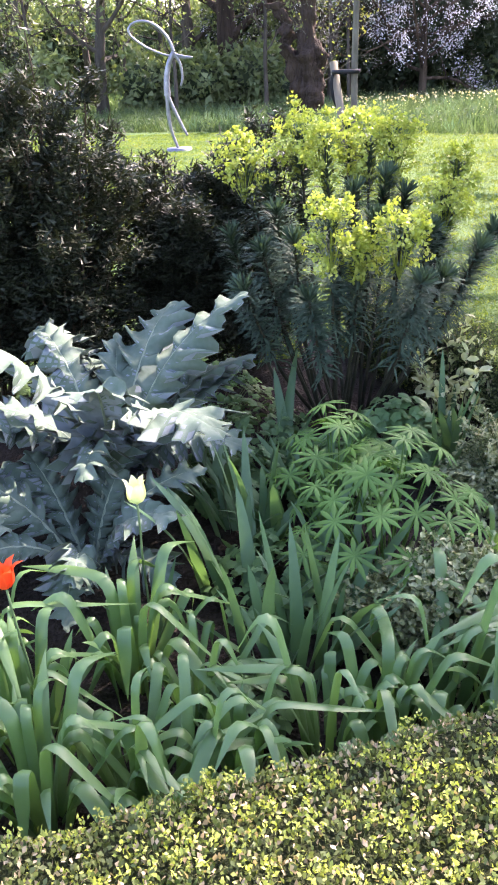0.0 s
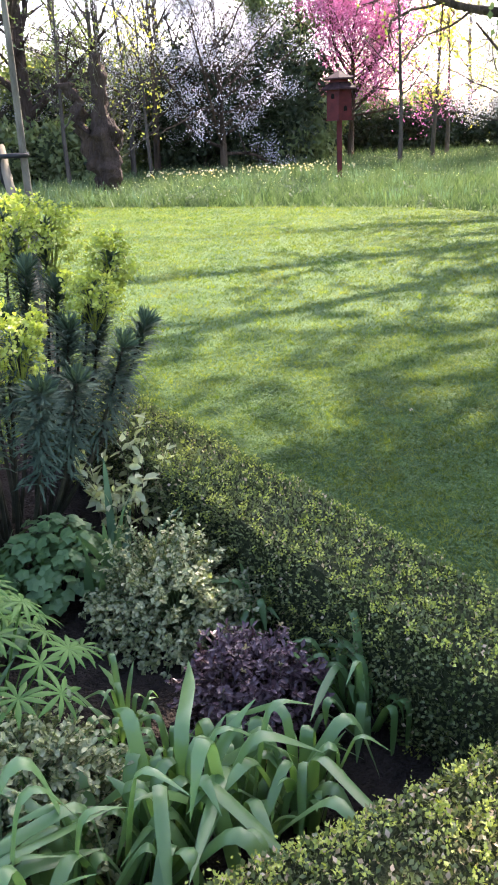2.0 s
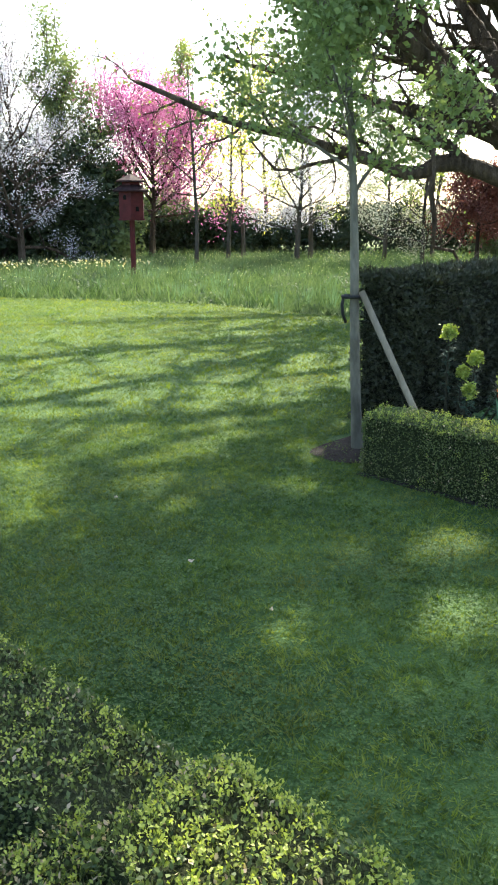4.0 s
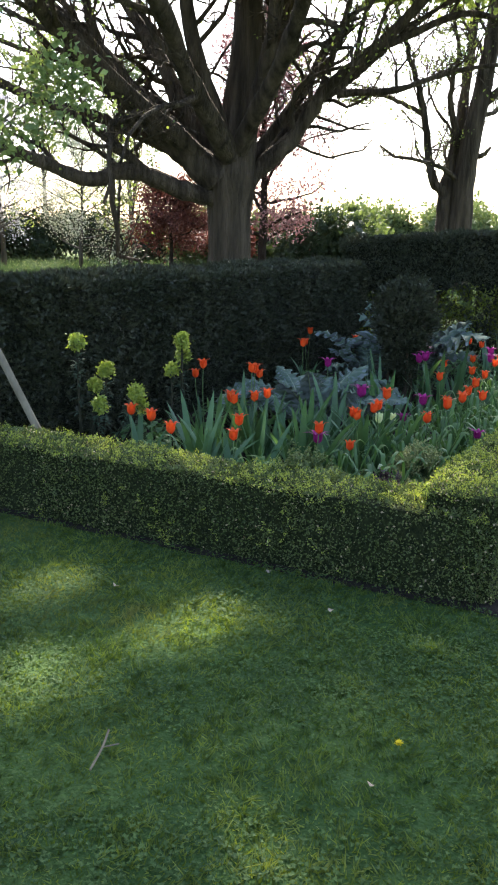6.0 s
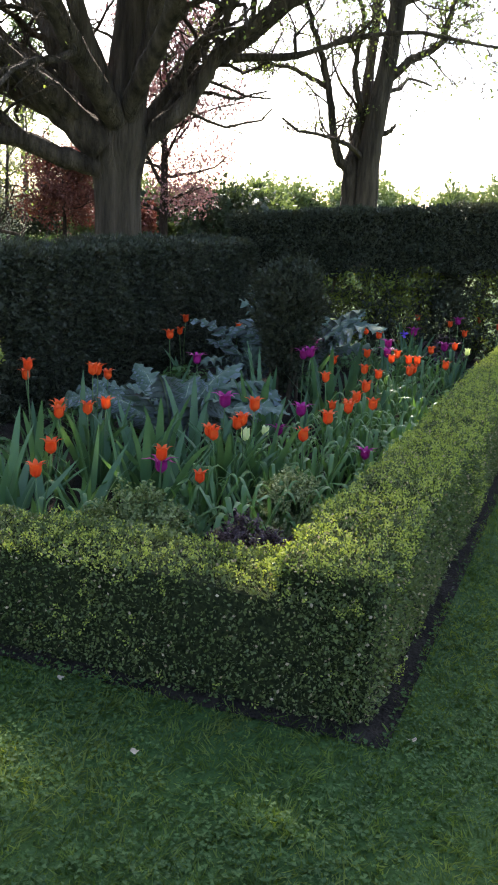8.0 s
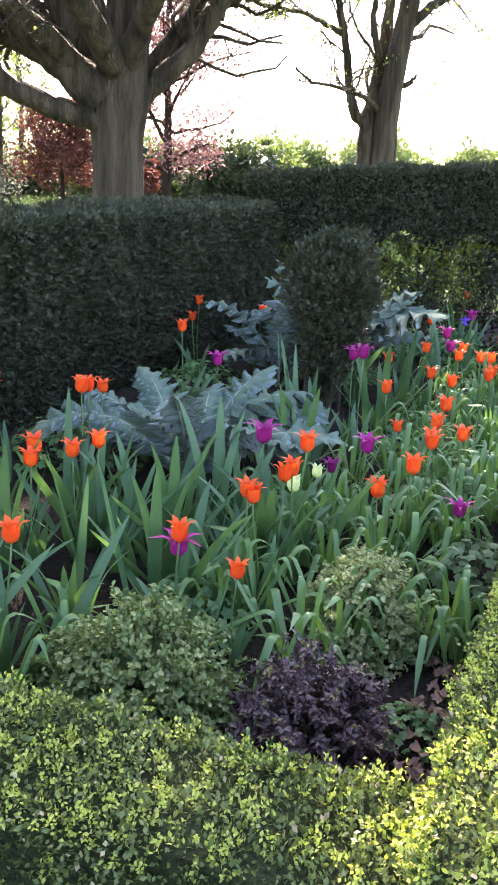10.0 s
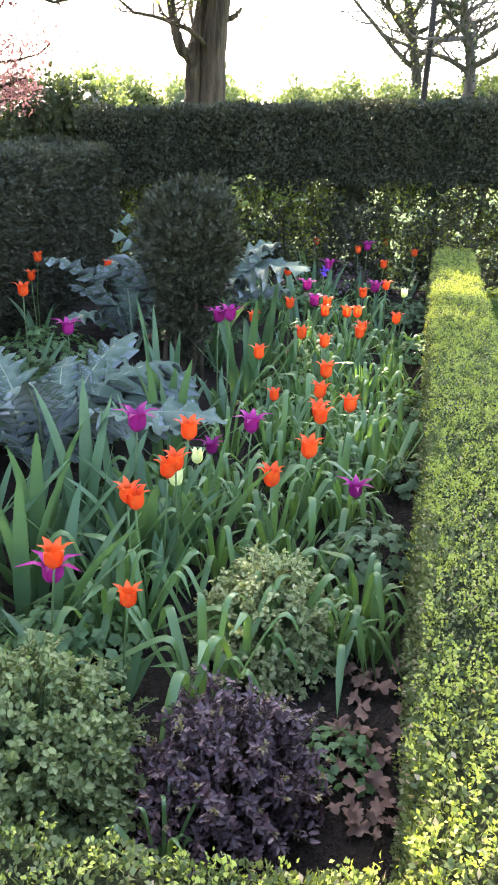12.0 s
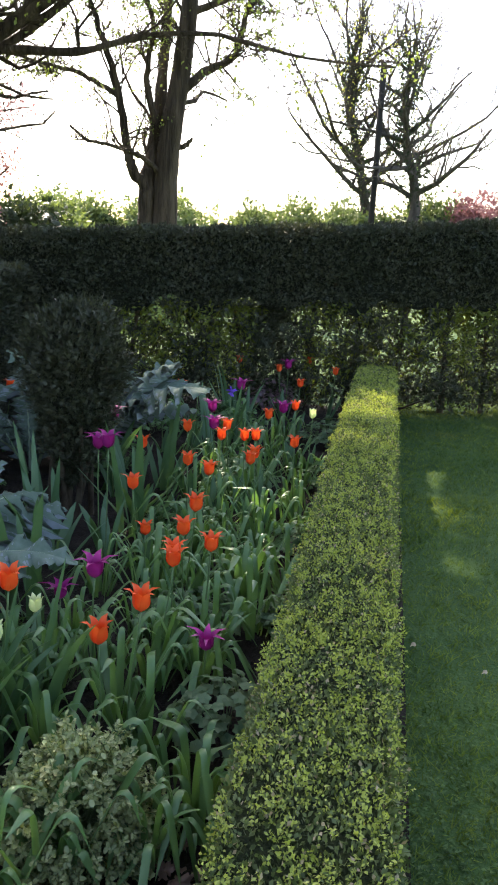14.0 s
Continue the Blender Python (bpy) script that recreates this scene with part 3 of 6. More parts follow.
box_hedge(B_FAR + ALONG * 0.10, B_CORNER + PATHWAY * 0.05 + ALONG * 0.10, 0.37, 0.44, 11500, "low clipped box hedge along the grass path, tulips behind it", 11, 1.0)
box_hedge(B_CORNER + ALONG * 0.13, B_BACK, 0.40, 0.535, 9500, "low clipped box hedge with yellow-green tips beside the tulips", 12, 1.3, 0.06)
box_hedge(A_CORNER - ALONG * 4.6, A_CORNER - ALONG * 0.36, 0.62, 0.44, 12500, "broad low box hedge in front of the mixed border", 13, 1.0, 0.22)
box_hedge(A_CORNER - PATHWAY * 0.04, A_CORNER + PATHWAY * 0.50, 0.40, 0.515, 12000, "raised clipped box block with bright shoots at the border's corner", 15, 2.2, 0.05)
box_hedge(A_CORNER + PATHWAY * 0.46, A_FAR, 0.40, 0.45, 10000, "low clipped box hedge at the border's edge by the lawn", 14, 0.6, 0.05)
Y0 = np.array((4.78, 6.38, 0.0))
Y1 = Y0 + ALONG * 6.25
yew_hedge(Y0, Y1, 0.75, 1.30, 4600, "dark clipped yew hedge behind the tulip bed", 21, slope=0.06)
T0 = np.array((15.6, 3.5, 0.0))
T1 = np.array((10.25, 9.45, 0.0))
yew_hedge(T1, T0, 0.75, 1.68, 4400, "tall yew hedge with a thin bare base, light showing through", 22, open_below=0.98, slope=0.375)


# ---- trees ----
VIEW_RIGHT = np.array((0.81, -0.59, 0.0))
VIEW_AHEAD = np.array((0.59, 0.81, 0.0))


# sun patches wanted on the ground: x, y and half-sizes
SUN_PATCHES = [(0.09, 0.68, 1.3, 0.26), (4.25, 4.54, 0.22, 0.16), (4.53, 4.02, 0.26, 0.16), (5.16, 2.74, 0.24, 0.20), (3.83, 4.12, 0.34, 0.22), (4.26, 3.43, 0.36, 0.24), (3.52, 3.41, 0.34, 0.26), (2.8, 3.54, 0.30, 0.20), (3.35, 4.25, 0.16, 0.14), (4.2, 5.0, 0.34, 0.24), (4.85, 4.7, 0.2, 0.16)]


def sunlit(x, y):
    """How far the sun is meant to reach the ground, from 0 to 1; the oak's leaves are culled to suit."""
    q = np.c_[x, y, np.zeros(len(x))]
    n = lumps(q * (1.0, 1.4, 1), 2.2, 1.0, 3.0) + 0.5 * lumps(q, 5.1, 1.0, 8.0)
    along = (q - B_CORNER) @ ALONG
    side = (q - B_CORNER) @ np.array((-ALONG[1], ALONG[0], 0))
    share = np.interp(y - 0.35 * x, [1.5, 3.6, 4.8, 7.0, 12.0], [-0.4, -0.2, 0.60, 1.1, 1.2])
    share = np.where((along > 0) & (side > 0.3) & (side < 3.7), 0.04, share)
    share = np.where((along > -0.3) & (side < 0.3), np.interp(along, [0, 3.4, 5.0, 9], [-0.05, 0.15, 0.85, 0.9]), share)
    share = np.where((along > 0.5) & (side < -0.45), -0.15, share)
    share = np.where((q - A_CORNER) @ np.array((PATHWAY[1], -PATHWAY[0], 0)) < 0.1, np.where(y < 5.5, np.where(x < 0.3, -0.55, 0.25), share), share)
    open_sky = np.clip((n - 0.62 * (0.5 - share)) / 0.34 + 0.3, 0, 1)
    for px, py, rx, ry in SUN_PATCHES:
        c, s = ALONG[0] * (x - px) + ALONG[1] * (y - py), -ALONG[1] * (x - px) + ALONG[0] * (y - py)
        open_sky = np.maximum(open_sky, np.clip((1 + 0.8 * n - (c / rx) ** 2 - (s / ry) ** 2) / 0.4 + 0.5, 0, 1))
    return open_sky


def shade_leaves(geo, r, tips):
    """Leaf clusters over the upper twigs and loose ones out of view, added for shade, with gaps where sunlit() wants
    sun.
    """
    lit = Vector(SUN_DIR)
    low = 7.3 + 0.2 * np.maximum(tips @ VIEW_AHEAD, 0)
    high = tips[tips[:, 2] > low]
    # unseen leaf clusters, added only to shade the ground
    k = 900
    d = unit(r.normal(0, 1, (k, 3)))
    heart = np.array((0.0, -0.6, 9.6)) + d * np.array((8.2, 8.2, 4.6)) * r.uniform(0, 1, (k, 1)) ** 0.4
    heart = heart[heart[:, 2] > 7.4 + 0.2 * np.maximum(heart @ VIEW_AHEAD, 0)]
    p = np.concatenate([np.repeat(high, 5, 0) + r.normal(0, 0.3, (5 * len(high), 3)), np.repeat(heart, 90, 0) + r.normal(0, 0.42, (90 * len(heart), 3))])
    gx = p[:, 0] + 13.6 - p[:, 2] * lit.x / lit.z
    gy = p[:, 1] + 17.25 - p[:, 2] * lit.y / lit.z
    p = p[(r.uniform(0, 1, len(p)) > sunlit(gx, gy) ** 0.15) & (p[:, 2] > 7.0)]
    length = 0.105 * r.uniform(0.6, 1.3, len(p))
    leaves(geo, p, unit(r.normal(0, 1, p.shape) - Z * 0.2), unit(r.normal(0, 0.7, p.shape) + Vector(SUN_DIR)), length * 1.5, length * 1.15, 0, 0.15, "needle")


def old_oak():
    """The great spreading tree behind the low yew hedge."""
    r = np.random.default_rng(31)
    root = thing("oak_tree", Matrix.Translation((13.6, 17.25, 0)), "great old oak with dark spreading limbs and sparse young leaves", "tree")

    def at(lat, z, deep=0.0):
        return VIEW_RIGHT * lat + VIEW_AHEAD * deep + Z * z

    g = Geo()
    line = smooth_line([at(0, -0.1), at(0, 0.5), at(0.02, 1.4), at(0, 2.4), at(0.05, 3.3), at(0.2, 4.6), at(0.3, 6.5), at(0.1, 9.5), at(0.3, 13.5)], 7)
    hgt = line[:, 2]
    rad = np.interp(hgt, [-0.1, 0.3, 1.2, 2.2, 3.0, 4.0, 6.5, 9, 13.5], [0.78, 0.62, 0.50, 0.50, 0.62, 0.46, 0.30, 0.18, 0.05])
    tube(g, line, rad, 20)
    v = np.concatenate(g.v)
    ang = np.arctan2(v[:, 1], v[:, 0])
    ridge = 1 + 0.05 * np.sin(ang * 7 + v[:, 2]) + 0.03 * np.sin(ang * 13 - 2 * v[:, 2])
    v[:, :2] *= ridge[:, None]
    g.v = [v]
    part("trunk", g, BARK, root)
    limbs = [
        ([(0.1, 8.0, 0.0), (-1.0, 10.0, -2.0), (-1.5, 11.5, -4.5), (-2.0, 12.4, -6.5)], 0.2),
        ([(0.1, 8.0, 0.0), (1.5, 10.5, -1.5), (2.5, 12.0, -3.5), (3.0, 12.8, -5.5)], 0.2),
        ([(0.2, 9.0, 0.0), (-2.0, 11.0, 0.0), (-4.0, 12.0, 0.0), (-5.5, 12.4, 0.0)], 0.2),
        ([(0.2, 9.0, 0.0), (1.0, 11.5, 1.0), (2.5, 13.0, 1.5), (4.0, 13.6, 2.0)], 0.2),
        ([(-0.3, 2.5, -0.2), (-1.4, 2.75, -0.7), (-2.6, 2.80, -1.2), (-3.9, 3.05, -1.8), (-5.2, 3.5, -2.4), (-7.0, 3.9, -3.2), (-8.6, 4.6, -3.4)], 0.27),
        ([(-0.3, 3.0, 0.1), (-1.6, 3.7, 0.2), (-3.0, 4.3, 0.0), (-4.6, 4.6, -0.4), (-6.2, 5.2, -0.8), (-7.6, 5.4, -1.2)], 0.22),
        ([(-0.3, 2.9, -0.3), (-1.5, 4.0, -0.6), (-2.8, 5.2, -1.0), (-4.4, 6.5, -1.4), (-6.2, 8.0, -2.0), (-7.8, 9.2, -2.6)], 0.46),
        ([(-0.3, 3.3, 0.2), (-1.2, 4.9, 0.6), (-2.2, 6.4, 1.0), (-3.4, 8.4, 1.6), (-4.2, 10.4, 2.0)], 0.30),
        ([(-0.1, 3.6, -0.2), (-0.8, 5.6, -0.9), (-1.3, 7.6, -1.6), (-2.0, 10.0, -2.4)], 0.26),
        ([(0.2, 3.4, 0.2), (0.7, 5.4, 0.5), (1.4, 7.2, 0.8), (2.6, 9.6, 1.4)], 0.28),
        ([(0.4, 2.9, 0.0), (1.4, 4.1, 0.0), (2.6, 5.2, -0.2), (4.0, 6.6, -0.6), (5.8, 8.4, -1.0), (7.2, 9.6, -1.2)], 0.24),
        ([(0.4, 2.7, 0.1), (1.0, 3.9, 0.4), (2.2, 5.0, 0.8), (3.6, 6.2, 1.2), (5.4, 7.6, 1.8)], 0.20),
        ([(2.4, 4.9, 0.0), (3.8, 5.0, -0.5), (5.2, 5.3, -1.0), (7.0, 5.4, -1.4), (9.4, 5.2, -1.8)], 0.10),
        ([(-1.6, 2.8, -0.7), (-2.4, 3.5, -1.2), (-3.4, 4.2, -2.0), (-4.8, 4.4, -2.8), (-6.0, 4.2, -3.4)], 0.13),
        ([(0.0, 3.4, -0.4), (-0.8, 4.9, -2.4), (-1.6, 6.2, -4.6), (-2.2, 7.4, -7.0), (-2.4, 8.6, -9.0)], 0.28),
        ([(0.2, 3.6, -0.4), (1.0, 5.2, -2.2), (1.6, 6.8, -4.4), (2.2, 8.2, -6.8), (2.8, 9.2, -8.6)], 0.26),
        ([(0.0, 3.6, 0.4), (0.4, 5.4, 2.4), (0.6, 7.0, 4.6), (0.4, 8.6, 7.0)], 0.26),
        ([(-0.4, 3.2, -0.2), (-2.0, 4.6, -1.8), (-3.6, 5.8, -3.8), (-5.0, 7.0, -6.0), (-6.0, 8.0, -8.0)], 0.28),
        ([(0.3, 3.8, 0.0), (0.9, 6.0, -0.9), (1.2, 8.4, -1.8), (1.8, 11.0, -2.4)], 0.24),
        ([(-0.4, 3.0, 0.2), (-1.8, 4.6, 0.6), (-3.4, 5.4, 1.0), (-5.2, 5.8, 1.2), (-7.2, 6.6, 1.4)], 0.2),
        ([(-0.3, 3.2, 0.3), (-1.2, 5.2, 1.0), (-2.6, 7.0, 1.4), (-4.6, 8.0, 1.8)], 0.22),
        ([(0.3, 3.2, 0.3), (1.6, 5.0, 1.0), (2.4, 6.6, 1.6), (4.2, 8.4, 2.4)], 0.2),
        ([(-2.6, 5.0, -0.9), (-3.2, 6.4, -1.2), (-3.4, 7.8, -1.4), (-4.2, 9.4, -1.8)], 0.16),
        ([(1.9, 4.5, 0.0), (2.4, 5.9, 0.2), (2.8, 7.4, 0.4), (3.0, 9.0, 0.4)], 0.14),
        ([(3.2, 5.8, -0.4), (5.0, 6.4, -0.6), (6.6, 6.4, -0.8), (8.6, 7.0, -1.0)], 0.11),
    ]
    tips = []
    for ctrl, rad in limbs:
        g = Geo()
        line = smooth_line([at(*c) for c in ctrl], 6)
        bends = smooth_line(r.normal(0, 0.08, (max(4, len(line) // 4), 3)), 6)
        line += bends[np.linspace(0, len(bends) - 1, len(line)).astype(int)] * np.minimum(1, np.arange(len(line)) / 6)[:, None]
        rad *= 0.86
        tube(g, line, np.linspace(rad, rad * 0.2, len(line)) * r.uniform(0.85, 1.15, len(line)), 10)
        shoots(g, r, line, rad * 0.8, tips, 3, (13, 9, 5), 0.95, 0.05, 0.36, 0.2, 0.32, None, 0.009)
        part("limb", g, BARK, root)
    tips = np.array(tips)
    lat, hgt, luck = tips @ VIEW_RIGHT, tips[:, 2], r.uniform(0, 1, len(tips))
    g = Geo()
    low = np.repeat(tips[(luck < np.where(lat < -3.0, 0.5, 0.06)) & (hgt < 6.8)], 6, 0)
    low = low + r.normal(0, 0.2, low.shape)
    # lower leaves thinned where the ground is to be sunlit
    low = low[r.uniform(0, 1, len(low)) > 0.93 * sunlit(low[:, 0] + 13.6 - low[:, 2] * SUN_DIR.x / SUN_DIR.z, low[:, 1] + 17.25 - low[:, 2] * SUN_DIR.y / SUN_DIR.z) ** 0.2]
    foliage(g, r, low, 1, 0.085, 0.02, 0, 0.7)
    shade_leaves(g, r, tips)
    part("foliage", g, SPRING, root, "sparse yellow-green young leaves, with dense unseen ones added above for shade")["kind"] = "stuff"


def branching_tree(name, m, label, height, r0, seed, leaf=None, per=3, size=0.12, spread=0.3, bark=BARK, fork=0.3, limbs=10, reach=0.3, levels=(6, 4), leaf_share=1.0, leaf_label="", rise=(15, 65), jig=0.04, ivy=False, shape="needle", stout=0.5, fine=0.010, clumped=0.0):
    """A tree with a trunk, limbs that spread to reach x height, side branches, twigs and leaves at the twigs."""
    r = np.random.default_rng(seed)
    root = thing(name, m, label, "tree")
    g = Geo()
    line = wander(r, (0, 0, -0.05), (0, 0, 1), height, 12, jig, 0.2)
    rad = r0 * (1 - 0.85 * np.linspace(0, 1, len(line)) ** 1.1)
    rad[0] *= 1.25
    tube(g, line, rad, 10)
    part("trunk", g, bark, root)
    g, tips, clad = Geo(), [], [*line[2:9]]
    for i in range(limbs):
        u = fork + (0.97 - fork) * (i + r.uniform(0, 0.8)) / limbs
        base = line[min(int(u * 12), 11)] + (line[min(int(u * 12) + 1, 12)] - line[min(int(u * 12), 11)]) * (u * 12 % 1)
        az = i * 2.4 + r.uniform(-0.4, 0.4)
        el = radians(rise[0] + (rise[1] - rise[0]) * (u - fork) / (1 - fork) + r.uniform(-12, 12))
        d = np.array((math.cos(az) * math.cos(el), math.sin(az) * math.cos(el), math.sin(el)))
        length = height * reach * r.uniform(0.75, 1.2) * (1.15 - 0.55 * (u - fork) / (1 - fork))
        rad = r0 * (1 - 0.75 * u) * (stout if r0 > 0.06 else 0.5)
        pts = wander(r, base, d, length, 8, 0.14, 0.05)
        tube(g, pts, np.linspace(rad, rad * 0.3, len(pts)), 6, cap=False)
        clad.extend(pts[:3])
        shoots(g, r, pts, rad, tips, len(levels), levels, 1.0, 0.06, 0.42, 0.2, 0.22, None, 0.004 if r0 < 0.06 else fine)
    part("branchwork", g, bark, root)["kind"] = "stuff"
    if ivy:
        g = Geo()
        foliage(g, r, np.repeat(np.array(clad), 3, 0), 12, 0.16, 0.26, 0, 0.8, "needle")
        part("ivy", g, DARK_LEAF, root, "dark ivy clothing the limbs")["kind"] = "stuff"
    if leaf:
        tips = np.array(tips)
        tips = tips[r.uniform(0, 1, len(tips)) < leaf_share]
        if clumped:
            tips = tips[lumps(tips, 1.3, 1.0, seed * 1.0) + 0.6 * lumps(tips, 3.4, 1.0, seed + 2.0) > clumped - 0.5]
        g = Geo()
        foliage(g, r, tips, per, size, spread, 0, 0.7, shape)
        part("foliage", g, leaf, root, leaf_label)["kind"] = "stuff"
    return root


def bush(name, m, label, size, seed, leaf, leaf_size=0.12, density=90, core=DARK_LEAF, category="bush", stemmed=True):
    """A rounded mass of leaves over solid inner lumps, with an uneven outline."""
    r = np.random.default_rng(seed)
    root = thing(name, m, label, category)
    sx, sy, sz = size
    lobes = max(5, int(4 + sx * 1.6))
    g, inner = Geo(), bmesh.new()
    for i in range(lobes):
        u = (i + 0.5) / lobes
        c = np.array((sx * r.uniform(-0.75, 0.75) if sx < 3.5 else sx * (2 * u - 1) * 0.85, sy * r.uniform(-0.5, 0.5), sz * r.uniform(0.28, 0.62)))
        ra = np.array((min(sx, 2.2) * r.uniform(0.42, 0.62), min(sy, 2.2) * r.uniform(0.5, 0.7), min(sz * 0.5, sz - c[2]) * r.uniform(0.75, 1.0)))
        made_verts = bmesh.ops.create_icosphere(inner, subdivisions=2, radius=1)["verts"]
        for v in made_verts:
            k = 0.58 + 0.25 * noise.noise(v.co * 2 + Vector((seed, i, 0)))
            v.co = Vector((c[0] + v.co.x * ra[0] * k, c[1] + v.co.y * ra[1] * k, max(0.0, c[2] + v.co.z * (ra[2] if v.co.z > 0 else c[2]) * k)))
        n = int(4 * math.pi * (ra[0] * ra[1] + ra[0] * ra[2] + ra[1] * ra[2]) / 3 * density * 1.6)
        d = unit(r.normal(0, 1, (n, 3)))
        k = 0.86 + 0.42 * lumps(d, 1.9, 1.0, seed + i) + 0.34 * lumps(d, 4.5, 1.0, seed + i) - np.abs(r.normal(0, 0.14, n)) + r.exponential(0.07, n)
        p = c + d * ra * k[:, None] * np.where(d[:, 2:] < 0, np.array([[1, 1, c[2] / ra[2]]]), 1.0)
        p[:, 2] = np.maximum(p[:, 2], 0.03)
        length = leaf_size * r.uniform(0.5, 1.4, n)
        leaves(g, p, unit(d + r.normal(0, 0.8, d.shape)), unit(d + Z * 0.5 + r.normal(0, 0.7, d.shape)), length, length * 0.8, 0, 0.1, "needle")
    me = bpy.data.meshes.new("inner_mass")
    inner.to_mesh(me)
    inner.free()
    # a core darker than the leaves paints the shade inside the bush
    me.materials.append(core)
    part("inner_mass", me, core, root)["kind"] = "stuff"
    part("foliage", g, leaf, root)["kind"] = "stuff"
    return root


def at(x, y, turn=0.0, scale=1.0, z=0.0):
    return Matrix.Translation((x, y, z)) @ Matrix.Rotation(turn, 4, "Z") @ Matrix.Scale(scale, 4)


old_oak()


def twin_tree():
    """Two ivy-free trunks that rise side by side, with crooked bare limbs."""
    r = np.random.default_rng(41)
    root = thing("twin_trunk_tree", Matrix.Translation((25.7, 20.8, 0)), "tall bare tree with two trunks and crooked limbs", "tree")

    def pt(lat, z, deep=0.0):
        return np.array((0.75, -0.66, 0)) * lat + np.array((0.66, 0.75, 0)) * deep + Z * z

    tips = []
    for ctrl, rad, lev in (
        ([(0.15, 0), (0.12, 2), (0.2, 4.5), (0.55, 7.5), (0.8, 11), (0.9, 14)], 0.50, (9, 7, 5)),
        ([(-0.42, 0, 0.2), (-0.40, 2, 0.2), (-0.42, 3.6, 0.2), (-0.25, 4.6, 0.4), (0.0, 7, 0.8), (0.2, 10, 1.0)], 0.36, (7, 6, 4)),
        ([(-0.45, 3.3, 0.1), (-0.95, 3.9, 0), (-1.15, 4.6, 0), (-1.5, 6.2, -0.2), (-2.2, 8.0, -0.4), (-2.8, 9.6, -0.5)], 0.19, (18, 10, 6)),
        ([(-1.45, 6.0, 0), (-2.6, 6.5, 0), (-4.2, 6.8, 0.2), (-5.6, 7.2, 0.4)], 0.09, (18, 10, 6)),
        ([(-0.2, 5.4, 0.3), (-0.6, 6.6, 0), (-0.5, 8.2, -0.3), (-1.3, 10.2, -0.6)], 0.13, (18, 10, 6)),
        ([(0.6, 6.4, 0), (1.3, 7.0, 0), (2.2, 7.6, 0.2), (2.6, 9.0, 0.3), (3.6, 10.0, 0.4)], 0.17, (18, 10, 6)),
        ([(0.7, 8.6, 0), (2.2, 9.2, -0.3), (4.0, 9.4, -0.6), (5.6, 10.2, -0.8)], 0.12, (18, 10, 6)),
        ([(0.35, 4.6, 0), (0.75, 4.75, 0), (0.95, 5.0, 0)], 0.12, (1, 1, 1)),
    ):
        g = Geo()
        line = smooth_line([pt(*c) for c in ctrl], 6)
        line[1:] += r.normal(0, 0.02, line[1:].shape)
        tube(g, line, np.linspace(rad, rad * 0.3, len(line)), 10)
        shoots(g, r, line, rad * 0.6, tips, 3, lev, 0.9, 0.03, 0.42, 0.3, 0.3, None, 0.015)
        part("trunk" if rad > 0.3 else "limb", g, BARK, root)
    tips = np.array(tips)
    g = Geo()
    foliage(g, r, tips[r.uniform(0, 1, len(tips)) < 0.14], 3, 0.10, 0.14)
    part("foliage", g, SPRING, root, "a few yellow-green young leaves")["kind"] = "stuff"


twin_tree()


def young_tree(m, label, seed, height, leafy, stake, lean=0.0):
    """A staked young tree, tied with black rubber."""
    root = branching_tree("young_tree", m @ Matrix.Rotation(lean, 4, Vector((-0.45, -0.89, 0))), label, height, 0.042 if leafy else 0.029, seed, YOUNG if leafy else YELLOW_LEAF, 10 if leafy else 2, 0.052 if leafy else 0.04, 0.09, BARK_PALE, 0.42 if leafy else 0.62, 22 if leafy else 9, 0.27 if leafy else 0.2, (7, 5), 1.0 if leafy else 0.12, "", (45, 72), 0.012, shape="diamond")
    lo, hi = (np.array(p, float) for p in stake)
    g = Geo()
    tube(g, [lo, lo * 0.5 + hi * 0.5, hi], 0.025, 10)
    st = thing("tree_stake", m.copy(), "slanting round wooden stake tied to a young tree", "stake")
    part("post", g, STAKE_WOOD, st)
    g = Geo()
    a = np.linspace(0, 2 * np.pi, 16)
    knot = hi * 0.97 + lo * 0.03
    c = np.array((knot[0] * 0.4 - 0.8 * lean, knot[1] * 0.4 + 0.4 * lean, knot[2]))
    tube(g, np.c_[c[0] + 0.075 * np.cos(a), c[1] + 0.06 * np.sin(a), np.full(16, c[2])], 0.014, 6)
    tube(g, [c + (-0.07, 0.0, 0), c + (-0.085, -0.01, -0.06), c + (-0.075, -0.01, -0.13), c + (-0.05, -0.01, -0.19)], 0.012, 6)
    part("tie", g, RUBBER, st, "black rubber tree tie")
    return root


young_tree(at(4.13, 6.06), "staked young maple in fresh leaf beside the box hedge", 55, 4.6, True, ((0.36, -0.68, 0), (-0.03, -0.04, 1.22)), 0.09)
young_tree(at(-0.04, 5.22), "slim staked young tree with pale bark behind the spurge", 56, 4.4, False, ((0.2, -0.55, 0), (-0.12, 0.05, 1.75)))
g = Geo()
a = np.linspace(0, 2 * np.pi, 28, endpoint=False)
ring = np.c_[0.33 * np.cos(a) * (1 + 0.06 * np.sin(5 * a)), 0.31 * np.sin(a) * (1 + 0.05 * np.cos(4 * a)), np.full(28, 0.012)]
g.add(np.r_[ring, [[0, 0, 0.03]]], tris=np.c_[np.arange(28), (np.arange(28) + 1) % 28, np.full(28, 28)])
for x, y in ((4.08, 6.0), (-0.08, 5.2)):
    ob = new("soil_ring", g.mesh("soil_ring", SOIL))
    ob.location = (x, y, 0)
    tagged(ob, "bare soil circle round a young tree", "", "", "structure")

